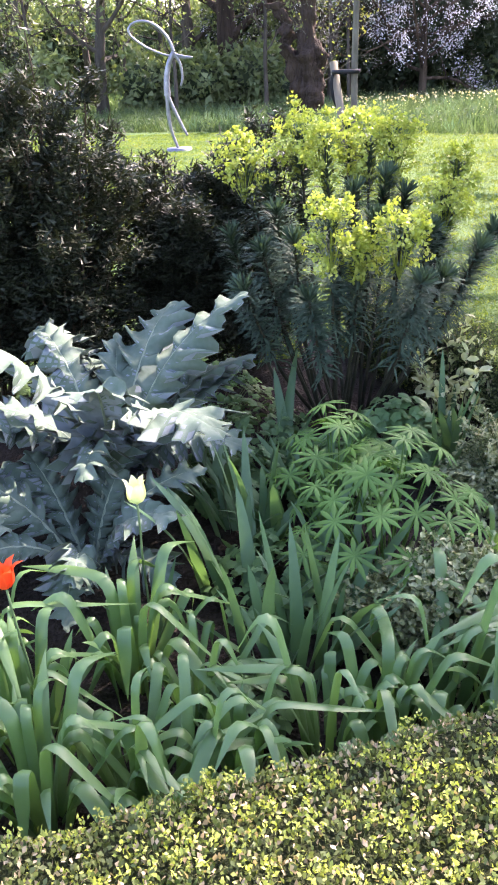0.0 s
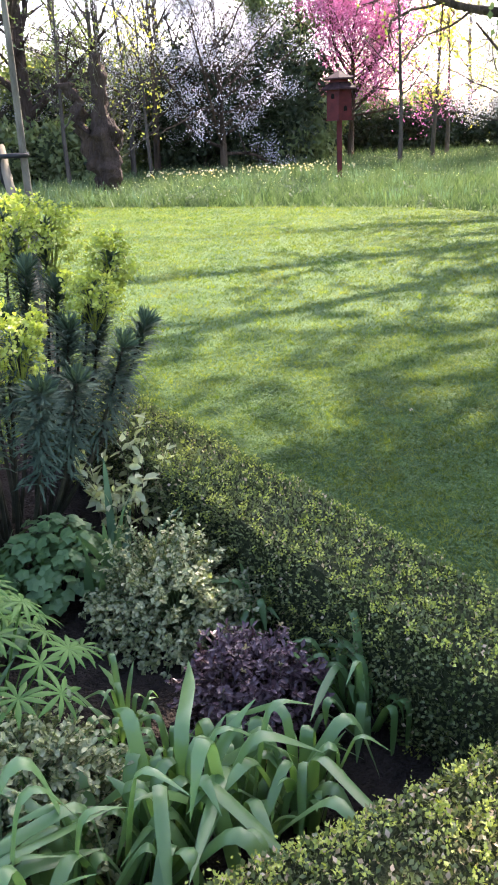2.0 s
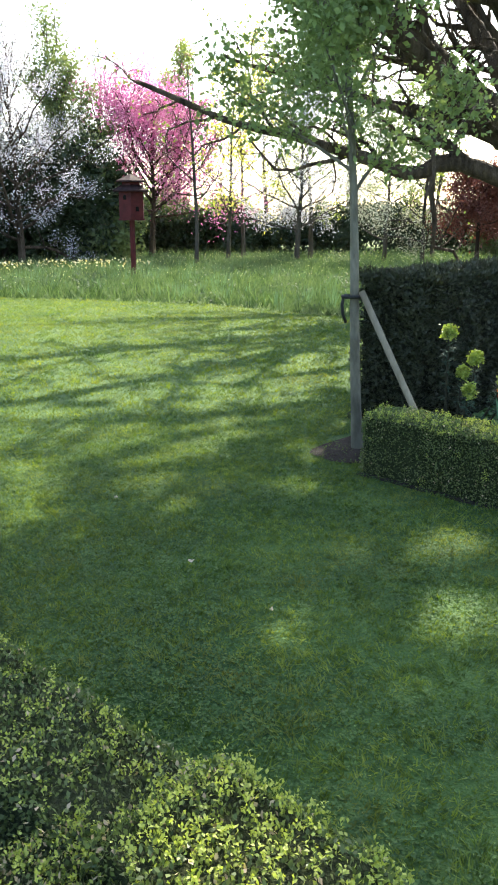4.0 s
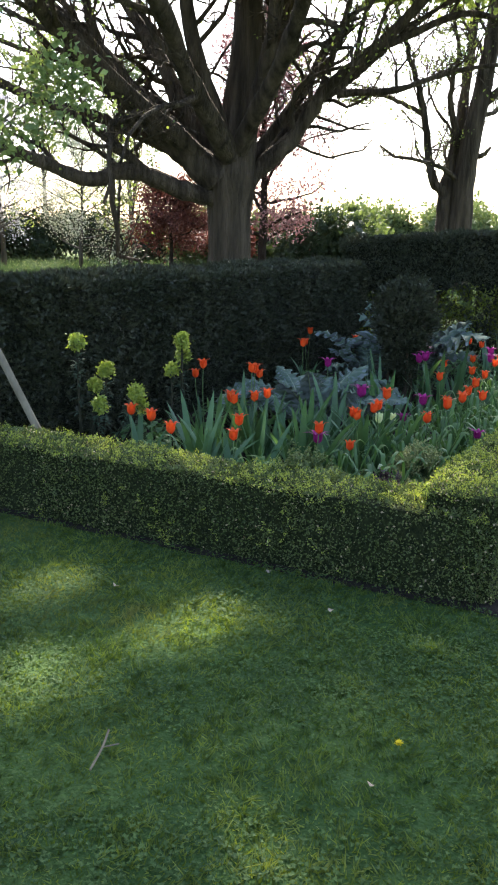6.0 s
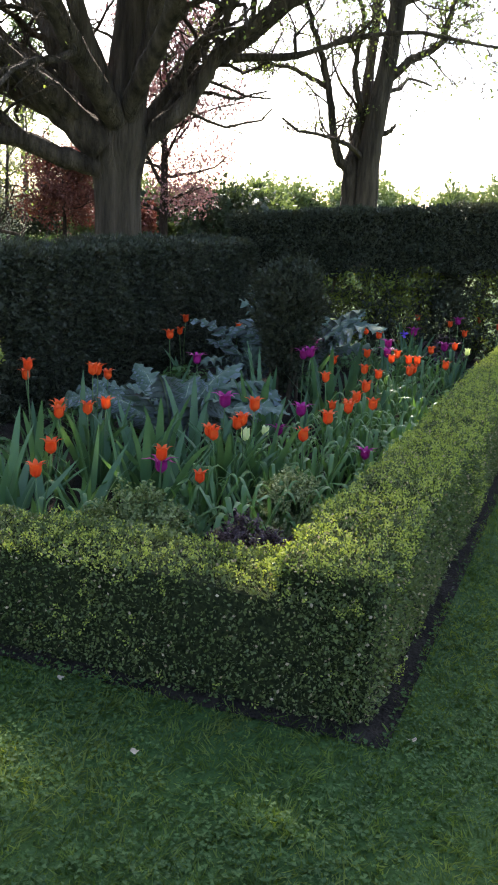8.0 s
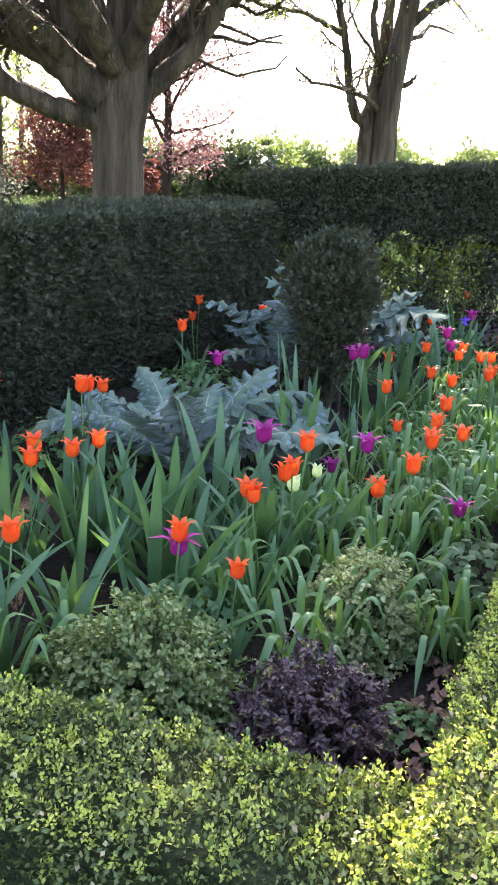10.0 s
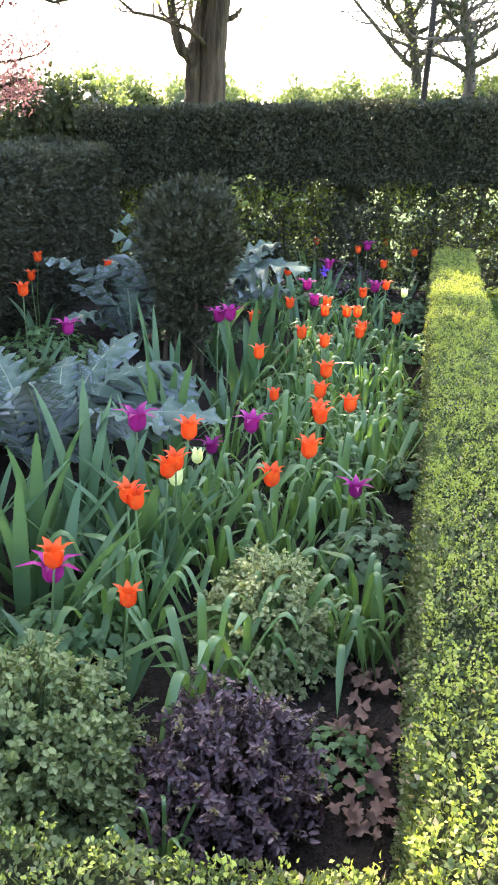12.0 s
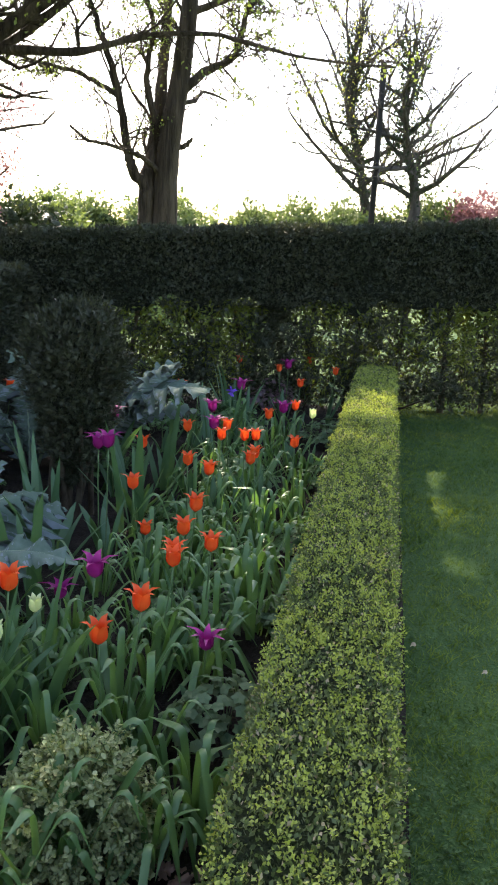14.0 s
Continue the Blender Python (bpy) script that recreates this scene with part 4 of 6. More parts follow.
# woodland and far trees
TREES = [  # x, y, height, trunk radius, leaf, share, per, size, label
    (-5.2, 32.5, 13, 0.40, WOOD_LEAF, 0.15, 2, 0.14, "large old woodland tree with a red-brown trunk"),
    (-9.5, 30.0, 9, 0.22, WOOD_LEAF, 0.8, 4, 0.16, "leafy woodland tree in early leaf"),
    (-13.5, 32.0, 10, 0.25, WOOD_LEAF, 0.8, 4, 0.16, "leafy woodland tree in early leaf"),
    (-2.8, 36.0, 11, 0.20, SPRING, 0.35, 3, 0.14, "thin woodland tree with opening leaves"),
    (-0.6, 38.5, 11, 0.18, SPRING, 0.30, 3, 0.14, "thin woodland tree with opening leaves"),
    (-7.5, 37.0, 12, 0.28, SPRING, 0.35, 3, 0.14, "woodland tree with opening leaves"),
    (3.6, 41.0, 10, 0.22, WOOD_LEAF, 0.7, 4, 0.16, "dark green woodland tree in early leaf"),
    (8.6, 33.1, 7.5, 0.09, COPPER_LEAF, 0.12, 2, 0.10, "slender bare tree in the long grass"),
    (10.5, 35.4, 7.5, 0.10, YELLOW_LEAF, 0.45, 3, 0.15, "young tree with yellow spring leaves"),
    (17.4, 30.8, 6.0, 0.09, SPRING, 0.4, 3, 0.12, "slender young tree in the long grass"),
    (14.5, 36.0, 6.5, 0.12, SPRING, 0.5, 3, 0.13, "young tree in pale spring leaf"),
    (-11.5, 29.0, 7.5, 0.08, WOOD_LEAF, 0.4, 2, 0.11, "thin sapling at the wood's edge"),
    (-8.2, 33.5, 9, 0.1, SPRING, 0.3, 2, 0.11, "thin sapling with opening leaves"),
    (-6.6, 29.0, 6.5, 0.07, SPRING, 0.35, 2, 0.11, "thin sapling with opening leaves"),
    (-3.6, 29.8, 7, 0.08, WOOD_LEAF, 0.3, 2, 0.11, "thin sapling at the wood's edge"),
    (-0.8, 30.5, 6.5, 0.07, YELLOW_LEAF, 0.25, 2, 0.11, "thin sapling with yellow leaves"),
    (1.4, 38.0, 9, 0.12, SPRING, 0.4, 2, 0.11, "thin woodland tree with opening leaves"),
    (-14.5, 36.0, 10, 0.16, SPRING, 0.4, 2, 0.11, "woodland tree with opening leaves"),
    (5.6, 43.5, 9, 0.14, WOOD_LEAF, 0.6, 2, 0.11, "green woodland tree behind blossom"),
    (12.0, 38.5, 7, 0.1, YELLOW_LEAF, 0.4, 2, 0.11, "young tree with yellow spring leaves"),
    (19.8, 34.5, 7, 0.1, SPRING, 0.5, 2, 0.11, "young tree in pale spring leaf"),
    (-4.4, 38.5, 11, 0.2, SPRING, 0.35, 2, 0.11, "woodland tree with opening leaves"),
    (-10.0, 35.0, 10, 0.14, SPRING, 0.25, 2, 0.11, "woodland tree with opening leaves"),
    (-12.5, 38.0, 11, 0.18, SPRING, 0.25, 2, 0.11, "woodland tree with opening leaves"),
    (-6.0, 35.5, 11, 0.16, YELLOW_LEAF, 0.2, 2, 0.10, "woodland tree with yellow opening leaves"),
    (-1.6, 32.4, 8, 0.10, SPRING, 0.2, 2, 0.10, "thin sapling with opening leaves"),
    (-8.8, 41.0, 12, 0.20, SPRING, 0.3, 2, 0.12, "woodland tree with opening leaves"),
    (11.5, 51.0, 11, 0.16, SPRING, 0.9, 7, 0.16, "tree in pale spring leaf beyond the field hedge"),
    (16.5, 49.5, 11, 0.16, YELLOW_LEAF, 0.8, 6, 0.16, "tree in yellow spring leaf beyond the field hedge"),
    (21.0, 47.5, 12, 0.16, SPRING, 0.9, 7, 0.16, "tree in pale spring leaf beyond the field hedge"),
    (25.5, 45.5, 11, 0.16, WOOD_LEAF, 0.9, 6, 0.16, "green tree beyond the field hedge"),
]
for i, (x, y, h, rad, leaf, share, per, size, label) in enumerate(TREES):
    branching_tree("woodland_tree" if i < 7 else "slender_tree", at(x, y, i * 1.3), label, h, rad, 60 + i, leaf, per, size, 0.28, BARK_RED if i == 0 else BARK_WOOD, 0.18 if i < 7 else 0.25, 15 if i < 7 else 13, 0.32 if i < 7 else 0.26, (7, 4), share)
branching_tree("maple_tree", at(18.5, 28.45), "low spreading red-leaved maple beyond the hedge", 3.2, 0.10, 72, RED_LEAF, 9, 0.10, 0.18, BARK_RED, 0.46, 20, 0.55, (7, 5), 0.9, "red-brown young leaves", (-2, 30))
branching_tree("copper_tree", at(23.2, 29.0), "copper-leaved tree beyond the oak", 9.8, 0.20, 71, COPPER_LEAF, 7, 0.13, 0.32, BARK_RED, 0.14, 26, 0.36, (7, 5), 0.9, "pinkish copper young leaves", (10, 60))
branching_tree("blossom_tree", at(7.9, 40.0), "rounded tree in full pink blossom", 5.3, 0.16, 81, PINK_BLOSSOM, 8, 0.10, 0.34, BARK, 0.36, 36, 1.04, (8, 6), 0.9, "dense pink blossom", (18, 58))
branching_tree("blossom_tree", at(1.8, 33.6), "wide shrubby tree in white blossom", 6.6, 0.16, 82, WHITE_BLOSSOM, 14, 0.062, 0.15, BARK, 0.12, 30, 0.60, (7, 5), 0.8, "loose white blossom", (0, 70), clumped=0.5)
branching_tree("blossom_tree", at(-0.8, 34.5, 2.0), "tall thin tree in white blossom", 8.5, 0.14, 83, WHITE_BLOSSOM, 14, 0.06, 0.16, BARK, 0.2, 26, 0.45, (7, 5), 0.75, "loose white blossom", (20, 75), clumped=0.5)
branching_tree("blossom_tree", at(-3.0, 36.0, 0.7), "tall tree in white blossom at the wood's edge", 9.5, 0.16, 89, WHITE_BLOSSOM, 11, 0.06, 0.18, BARK_WOOD, 0.25, 26, 0.42, (7, 5), 0.7, "loose white blossom", (15, 70))
branching_tree("blossom_tree", at(1.2, 36.6, 1.9), "tall tree in white blossom at the wood's edge", 9.0, 0.15, 90, WHITE_BLOSSOM, 11, 0.06, 0.18, BARK_WOOD, 0.28, 26, 0.42, (7, 5), 0.7, "loose white blossom", (15, 70))
branching_tree("woodland_tree", at(4.2, 38.6, 0.4), "dense green woodland tree behind the dovecote", 7.5, 0.16, 97, WOOD_LEAF, 7, 0.16, 0.3, BARK_WOOD, 0.2, 20, 0.36, (7, 5), 0.9)
branching_tree("blossom_tree", at(13.0, 33.5, 1.0), "airy tree in white blossom beyond the meadow", 6.4, 0.12, 84, WHITE_BLOSSOM, 16, 0.06, 0.22, BARK_WOOD, 0.16, 24, 0.46, (7, 5), 0.75, "loose white blossom", (15, 65))
branching_tree("blossom_tree", at(16.2, 31.8, 2.2), "small flowering tree, pale blossom over the meadow", 5.2, 0.10, 88, CREAM_BLOSSOM, 13, 0.06, 0.20, BARK_WOOD, 0.2, 22, 0.50, (7, 5), 0.7, "pale cream blossom", (10, 60))
branching_tree("ivy_clad_tree", at(44.7, 23.9), "bare crooked tree with ivy on its limbs", 13.0, 0.34, 85, YELLOW_LEAF, 2, 0.10, 0.25, BARK_WOOD, 0.34, 22, 0.54, (9, 5, 3), 0.2, "a few young yellow leaves", (30, 60), 0.16, True, "needle", 0.62, 0.020)
branching_tree("ivy_clad_tree", at(43.2, 20.2, 2.0), "bare wide tree clothed in ivy beside a pole", 12.0, 0.36, 86, SPRING, 2, 0.10, 0.25, BARK_WOOD, 0.36, 20, 0.46, (9, 5, 3), 0.1, "a few young leaves", (22, 58), 0.16, True, "needle", 0.62, 0.020)

for i, (x, y, sx, sy, sz, leaf, label) in enumerate([
    (-12, 27, 2.6, 2.0, 2.6, FIELD_LEAF, "sunlit green shrub at the wood's edge"), (-7.0, 31, 2.2, 1.8, 2.2, WOOD_LEAF, "dark shrub under the woodland trees"),
    (-3.5, 33, 2.2, 1.8, 2.4, WOOD_LEAF, "dark shrub under the woodland trees"), (0.6, 37.5, 3.0, 2.0, 5.6, DARK_LEAF, "tall dark evergreen shrub under white blossom"),
    (3.6, 37.6, 3.0, 2.0, 5.2, DARK_LEAF, "tall dark evergreen shrub under white blossom"), (-17, 33, 4, 3, 6, WOOD_LEAF, "leafy thicket at the wood's edge"),
    (5.2, 37.5, 1.8, 1.6, 2.8, FIELD_LEAF, "yellow-green shrub beside the pink tree"), 
  (22.9, 31.0, 0.9, 0.9, 2.2, RED_LEAF, "red-leaved shrub beyond the oak"),
    (28.5, 31.5, 2.4, 2.0, 3.4, DARK_LEAF, "dark evergreen bush beyond the hedge"), (32, 33, 3.0, 2.4, 3.7, WOOD_LEAF, "broad green bush beyond the hedge"),
    (36.5, 36.5, 3.4, 2.8, 4.1, FIELD_LEAF, "broad sunlit bush beyond the hedge"), (38.5, 31.5, 2.8, 2.6, 4.1, FIELD_LEAF, "broad sunlit bush beyond the hedge"),
    (42, 31, 3.4, 2.4, 4.2, WOOD_LEAF, "green hedgerow bush beyond the hedge"), (44, 27.5, 3.4, 2.4, 4.4, FIELD_LEAF, "sunlit hedgerow bush beyond the hedge"),
    (45, 23.5, 3.4, 2.4, 4.6, FIELD_LEAF, "sunlit hedgerow bush beyond the hedge"), (46, 19.5, 3.0, 2.4, 4.9, WOOD_LEAF, "green hedgerow bush beyond the hedge"),
    (45, 16.0, 3.0, 2.4, 5.2, COPPER_LEAF, "reddish hedgerow bush beyond the hedge"), (46, 12.5, 3.4, 2.4, 5.4, FIELD_LEAF, "sunlit hedgerow bush beyond the hedge"),
    (26, 36, 3.0, 2.5, 3.4, WOOD_LEAF, "green bush beyond the oak"),
    (-2.4, 40.0, 3.2, 2.0, 5.4, WOOD_LEAF, "dark tall shrub behind the white blossom"), (-6.4, 40.5, 3.4, 2.4, 5.8, WOOD_LEAF, "dark tall shrub under the woodland trees"),
]):
    bush("shrub", at(x, y, i * 0.7), label, (sx, sy, sz), 100 + i, leaf, 0.21, 34, DARK_LEAF if leaf in (DARK_LEAF, WOOD_LEAF) else leaf)

# dark field hedge far behind the meadow
for x0, y0, x1, y1, h in ((6.0, 46.5, 16.0, 44.0, 2.3), (16.0, 44.0, 26.0, 39.5, 2.8), (26.0, 39.5, 34.0, 36.0, 3.0), (34.0, 36.0, 43.0, 31.5, 3.3), (43.0, 31.5, 47.5, 22.5, 3.6), (47.5, 22.5, 48.5, 9.0, 4.0)):
    length = math.hypot(x1 - x0, y1 - y0)
    m = Matrix.Translation(((x0 + x1) / 2, (y0 + y1) / 2, 0)) @ Matrix.Rotation(math.atan2(y1 - y0, x1 - x0), 4, "Z")
    bush("field_hedge", m, "long dark field hedge beyond the meadow", (length / 2 * 1.12, 1.0, h * 1.08), int(x0) + 130, DARK_LEAF if x0 < 30 else WOOD_LEAF, 0.18, 60 if x0 < 30 else 36, DARK_LEAF, "hedge")
for i in range(9):  # the wood that closes the view behind
    bush("thicket", at(-26 + i * 5.2, 50 + (i % 3) * 2.0, i), "distant leafy thicket closing the wood", (4.0, 3.0, 6.5 - 0.4 * i), 150 + i, WOOD_LEAF, 0.3, 22, DARK_LEAF)


def pollard(m, label, seed, height):
    r = np.random.default_rng(seed)
    root = thing("pollard_trunk", m, label, "tree")
    g = Geo()
    line = wander(r, (0, 0, -0.05), (0, 0, 1), height, 48, 0.05, 0.2)
    rad = np.interp(np.linspace(0, 1, 49), [0, 0.1, 0.3, 0.45, 0.55, 0.8, 0.97, 1], [0.40, 0.34, 0.38, 0.42, 0.26, 0.22, 0.23, 0.17])
    tube(g, line, rad, 28)
    second = smooth_line([(-0.15, -0.05, 0.5), (-0.42, -0.1, 1.2), (-0.55, -0.1, 2.0), (-0.75, 0.0, 2.7), (-0.95, 0.05, 3.1)], 6)
    tube(g, second, np.linspace(0.17, 0.10, len(second)), 14)
    v = np.concatenate(g.v)
    v[:, :2] *= (1 + lumps(v, 2.6, 0.75, seed) + lumps(v, 7.0, 0.4, seed))[:, None]
    g.v = [v]
    part("trunk", g, BARK_RED, root)
    g, tips = Geo(), []
    shoots(g, r, line, 0.045, tips, 2, (24, 4), 1.1, 0.10, 0.55, 0.2, 0.15)
    part("branchwork", g, BARK_PALE, root)["kind"] = "stuff"
    g = Geo()
    foliage(g, r, np.array(tips)[::3], 2, 0.09, 0.12)
    part("foliage", g, SPRING, root)["kind"] = "stuff"


pollard(at(-1.85, 25.8), "knobbly cut-back trunk with thin new shoots", 91, 3.9)


# ---- dovecote, sculpture, pole ----
def dovecote():
    root = thing("dovecote", at(5.15, 26.3, 0.35), "dark red wooden dovecote with a tiered roof on a post", "dovecote")

    def prism(radii, zs, sides=6, mat=0):
        g = Geo()
        a = np.arange(sides) * 2 * np.pi / sides
        v = np.concatenate([np.c_[ra * np.cos(a), ra * np.sin(a), np.full(sides, z)] for ra, z in zip(radii, zs)])
        f = [(k * sides + j, k * sides + (j + 1) % sides, (k + 1) * sides + (j + 1) % sides, (k + 1) * sides + j) for k in range(len(zs) - 1) for j in range(sides)]
        v = np.r_[v, [[0, 0, zs[0]], [0, 0, zs[-1]]]]
        n = len(zs) * sides
        t = [((j + 1) % sides, j, n) for j in range(sides)] + [((len(zs) - 1) * sides + j, (len(zs) - 1) * sides + (j + 1) % sides, n + 1) for j in range(sides)]
        return g.add(v, quads=f, tris=t)

    g = Geo()
    tube(g, [(0, 0, -0.1), (0, 0, 1.0), (0, 0, 1.8)], 0.085, 8)
    part("post", g, RED_PAINT, root, smooth=False)
    part("floor_tray", prism([0.46, 0.46], [1.76, 1.81]), RED_PAINT, root, smooth=False)
    part("body", prism([0.42, 0.42], [1.81, 2.62]), RED_PAINT, root, smooth=False)
    part("roof", prism([0.62, 0.60, 0.34], [2.60, 2.64, 2.80]), DARK_ROOF, root, "dark shingled lower roof", smooth=False)
    part("lantern", prism([0.30, 0.30], [2.78, 2.90]), RED_PAINT, root, smooth=False)
    part("roof_cap", prism([0.50, 0.48, 0.04], [2.88, 2.92, 3.12]), DARK_ROOF, root, "dark shingled top roof", smooth=False)
    for j in range(6):
        a = (j + 0.5) * math.pi / 3
        c, o = np.array((math.cos(a), math.sin(a), 0)) * 0.368, np.array((-math.sin(a), math.cos(a), 0))
        for dz in (2.02, 2.36):
            if (j + (dz > 2.2)) % 2:
                continue
            ang = np.linspace(0, math.pi, 7)
            out = [c + o * 0.055 + Z * dz, *(c + o * 0.055 * math.cos(b) + Z * (dz + 0.09 + 0.055 * math.sin(b)) for b in ang), c - o * 0.055 + Z * dz]
            v = np.array(out)
            n = len(v)
            g = Geo().add(np.r_[v + c * 0.012, v - c * 0.1, [v.mean(0) + c * 0.012]], quads=[(k, (k + 1) % n, n + (k + 1) % n, n + k) for k in range(n)], tris=[(k, (k + 1) % n, 2 * n) for k in range(n)])
            # closed plug, no opening; near-black colour stands in for the hole's shade
            part("nest_hole", g, DARK_HOLE, root, "dark arched nest hole", smooth=False)


dovecote()


def sculpture():
    def pt(lat, z):
        return np.array((-4.15 + 0.97 * lat, 18.27 + 0.2 * lat, z))
    g = Geo()
    for ctrl, rad in (
        ([(-0.15, 1.15), (-0.16, 0.75), (-0.12, 0.4), (0.02, -0.02)], 0.05), ([(-0.14, 1.1), (-0.02, 0.8), (0.14, 0.45), (0.22, 0.3)], 0.045),
        ([(-0.15, 1.1), (-0.14, 1.4), (-0.08, 1.7), (0.05, 1.95)], 0.075), ([(0.05, 1.95), (-0.02, 2.15), (-0.2, 2.38), (-0.45, 2.52), (-0.7, 2.52), (-0.84, 2.42), (-0.82, 2.28), (-0.6, 2.1), (-0.3, 1.95), (0.05, 1.85), (0.42, 1.82)], 0.035),
        ([(0.06, 1.93), (0.17, 1.7), (0.20, 1.45), (0.15, 1.28)], 0.035), ([(0.05, 1.9), (0.22, 1.86), (0.45, 1.82)], 0.03),
    ):
        line = smooth_line([pt(*c) for c in ctrl], 6)
        tube(g, line, np.linspace(rad, rad * 0.6, len(line)), 8)
    tube(g, [pt(0.02, -0.03), pt(0.02, 0.05)], 0.28, 16)
    tagged(new("sculpture", g.mesh("sculpture", STEEL)), "slender grey metal garden sculpture with a looping arc", "sculpture")


sculpture()
g = Geo()
tube(g, [(40.7, 20.75, -0.2), (40.7, 20.78, 5), (40.66, 20.86, 10.2)], 0.14, 10)
tube(g, [(40.4, 21.15, 10.0), (41.0, 20.5, 10.05)], 0.06, 6)
tagged(new("utility_pole", g.mesh("utility_pole", POLE_WOOD)), "dark wooden pole among ivy-clad trees", "pole")


# ---- garden plants ----
def daylily(m, label, seed, n=20, length=0.6, width=0.026, mat=DAYLILY, name="daylily", group="daylily clumps"):
    r = np.random.default_rng(seed)
    root = thing(name, m, label, "plant", group)
    for i in range(n):
        az = i * 2.4 + r.uniform(-0.5, 0.5)
        out = r.uniform(0.01, 0.07)
        base = (out * math.cos(az), out * math.sin(az), -0.01)
        g = Geo()
        lean = abs(r.normal(0.05, 0.26))
        folded = r.uniform() < 0.92
        strip(g, *arching(r, base, az, length * r.uniform(0.5, 1.25 if folded else 0.9), lean, lean + (r.uniform(1.5, 2.7) if folded else r.uniform(0.5, 1.4)), width * r.uniform(0.7, 1.1), 20, "strap", 0.5, r.uniform(1.5, 3.0), r.uniform(0.42, 0.85) if folded else None), 0.16)
        part("leaf", g, mat, root)
    return root


def iris(m, label, seed, n=9, length=0.55, width=0.042, mat=IRIS):
    r = np.random.default_rng(seed)
    root = thing("iris", m, label, "plant", "iris clumps")
    for i in range(n):
        az = r.uniform(0, 2 * math.pi)
        out = r.uniform(0.0, 0.12)
        base = (out * math.cos(az), out * math.sin(az), -0.01)
        g = Geo()
        lean = r.uniform(0.05, 0.75)
        strip(g, *arching(r, base, az + r.uniform(-1, 1), length * r.uniform(0.5, 1.2), lean, lean + r.uniform(0.0, 0.8), width * r.uniform(0.8, 1.15), 9, "sword", 0.1), 0.10)
        part("leaf", g, mat, root)
    return root


def tulip(m, label, seed, petal_mat, height, bloom=1.0, group="tulips", opened=1.0):
    r = np.random.default_rng(seed)
    root = thing("tulip", m, label, "tulip", group)
    line = wander(r, (0, 0, 0), (r.normal(0, 0.06), r.normal(0, 0.06), 1), height, 6, 0.04, 0.3)
    line = line * np.array((1, 1, height / line[-1, 2]))
    g = Geo()
    tube(g, line, np.linspace(0.0045, 0.0035, len(line)), 6)
    part("stem", g, STEM, root)
    flower = None
    s = np.linspace(0, 1, 8)
    for i in range(6):
        az = i * math.pi / 3 + r.uniform(-0.1, 0.1)
        inner = 0.85 if i % 2 else 1.0
        flare = opened * r.uniform(0.8, 1.25)
        rad = np.interp(s, [0, 0.2, 0.45, 0.7, 0.88, 1], [0.003, 0.019, 0.024, 0.023, 0.023 + 0.010 * flare, 0.024 + 0.026 * flare]) * inner * bloom
        z = np.interp(s, [0, 0.2, 0.9, 1], [0, 0.006, 0.062, 0.068 - 0.004 * flare]) * bloom
        pts = line[-1] + np.c_[rad * math.cos(az), rad * math.sin(az), z]
        side = np.tile((-math.sin(az), math.cos(az), 0), (8, 1))
        w = (0.027 if opened > 2 else 0.036) * bloom * np.clip(np.interp(s, [0, 0.25, 0.5, 0.8, 1], [0.3, 0.9, 1.0, 0.6, 0.03]), 0.03, 1)
        g = Geo()
        strip(g, pts, side, w, -0.16)
        if flower is None:
            flower = part("flower", Geo_cup(line[-1], bloom), petal_mat, root)
        part("petal", g, petal_mat, flower)
    for i in range(3):
        az = r.uniform(0, 2 * math.pi)
        g = Geo()
        lean = r.uniform(0.15, 0.45)
        strip(g, *arching(r, (0.01 * math.cos(az), 0.01 * math.sin(az), 0.0), az, height * r.uniform(0.5, 0.75), lean, lean + r.uniform(0.2, 0.9), r.uniform(0.035, 0.055), 8, "lance", 0.4), 0.22)
        part("leaf", g, IRIS, root)
    return root


def Geo_cup(at_point, bloom):
    """The small base of a flower, where petals and stem meet."""
    g = Geo()
    tube(g, [at_point + Z * z for z in (-0.003, 0.004, 0.010)], [0.004, 0.009 * bloom, 0.012 * bloom], 8)
    return g


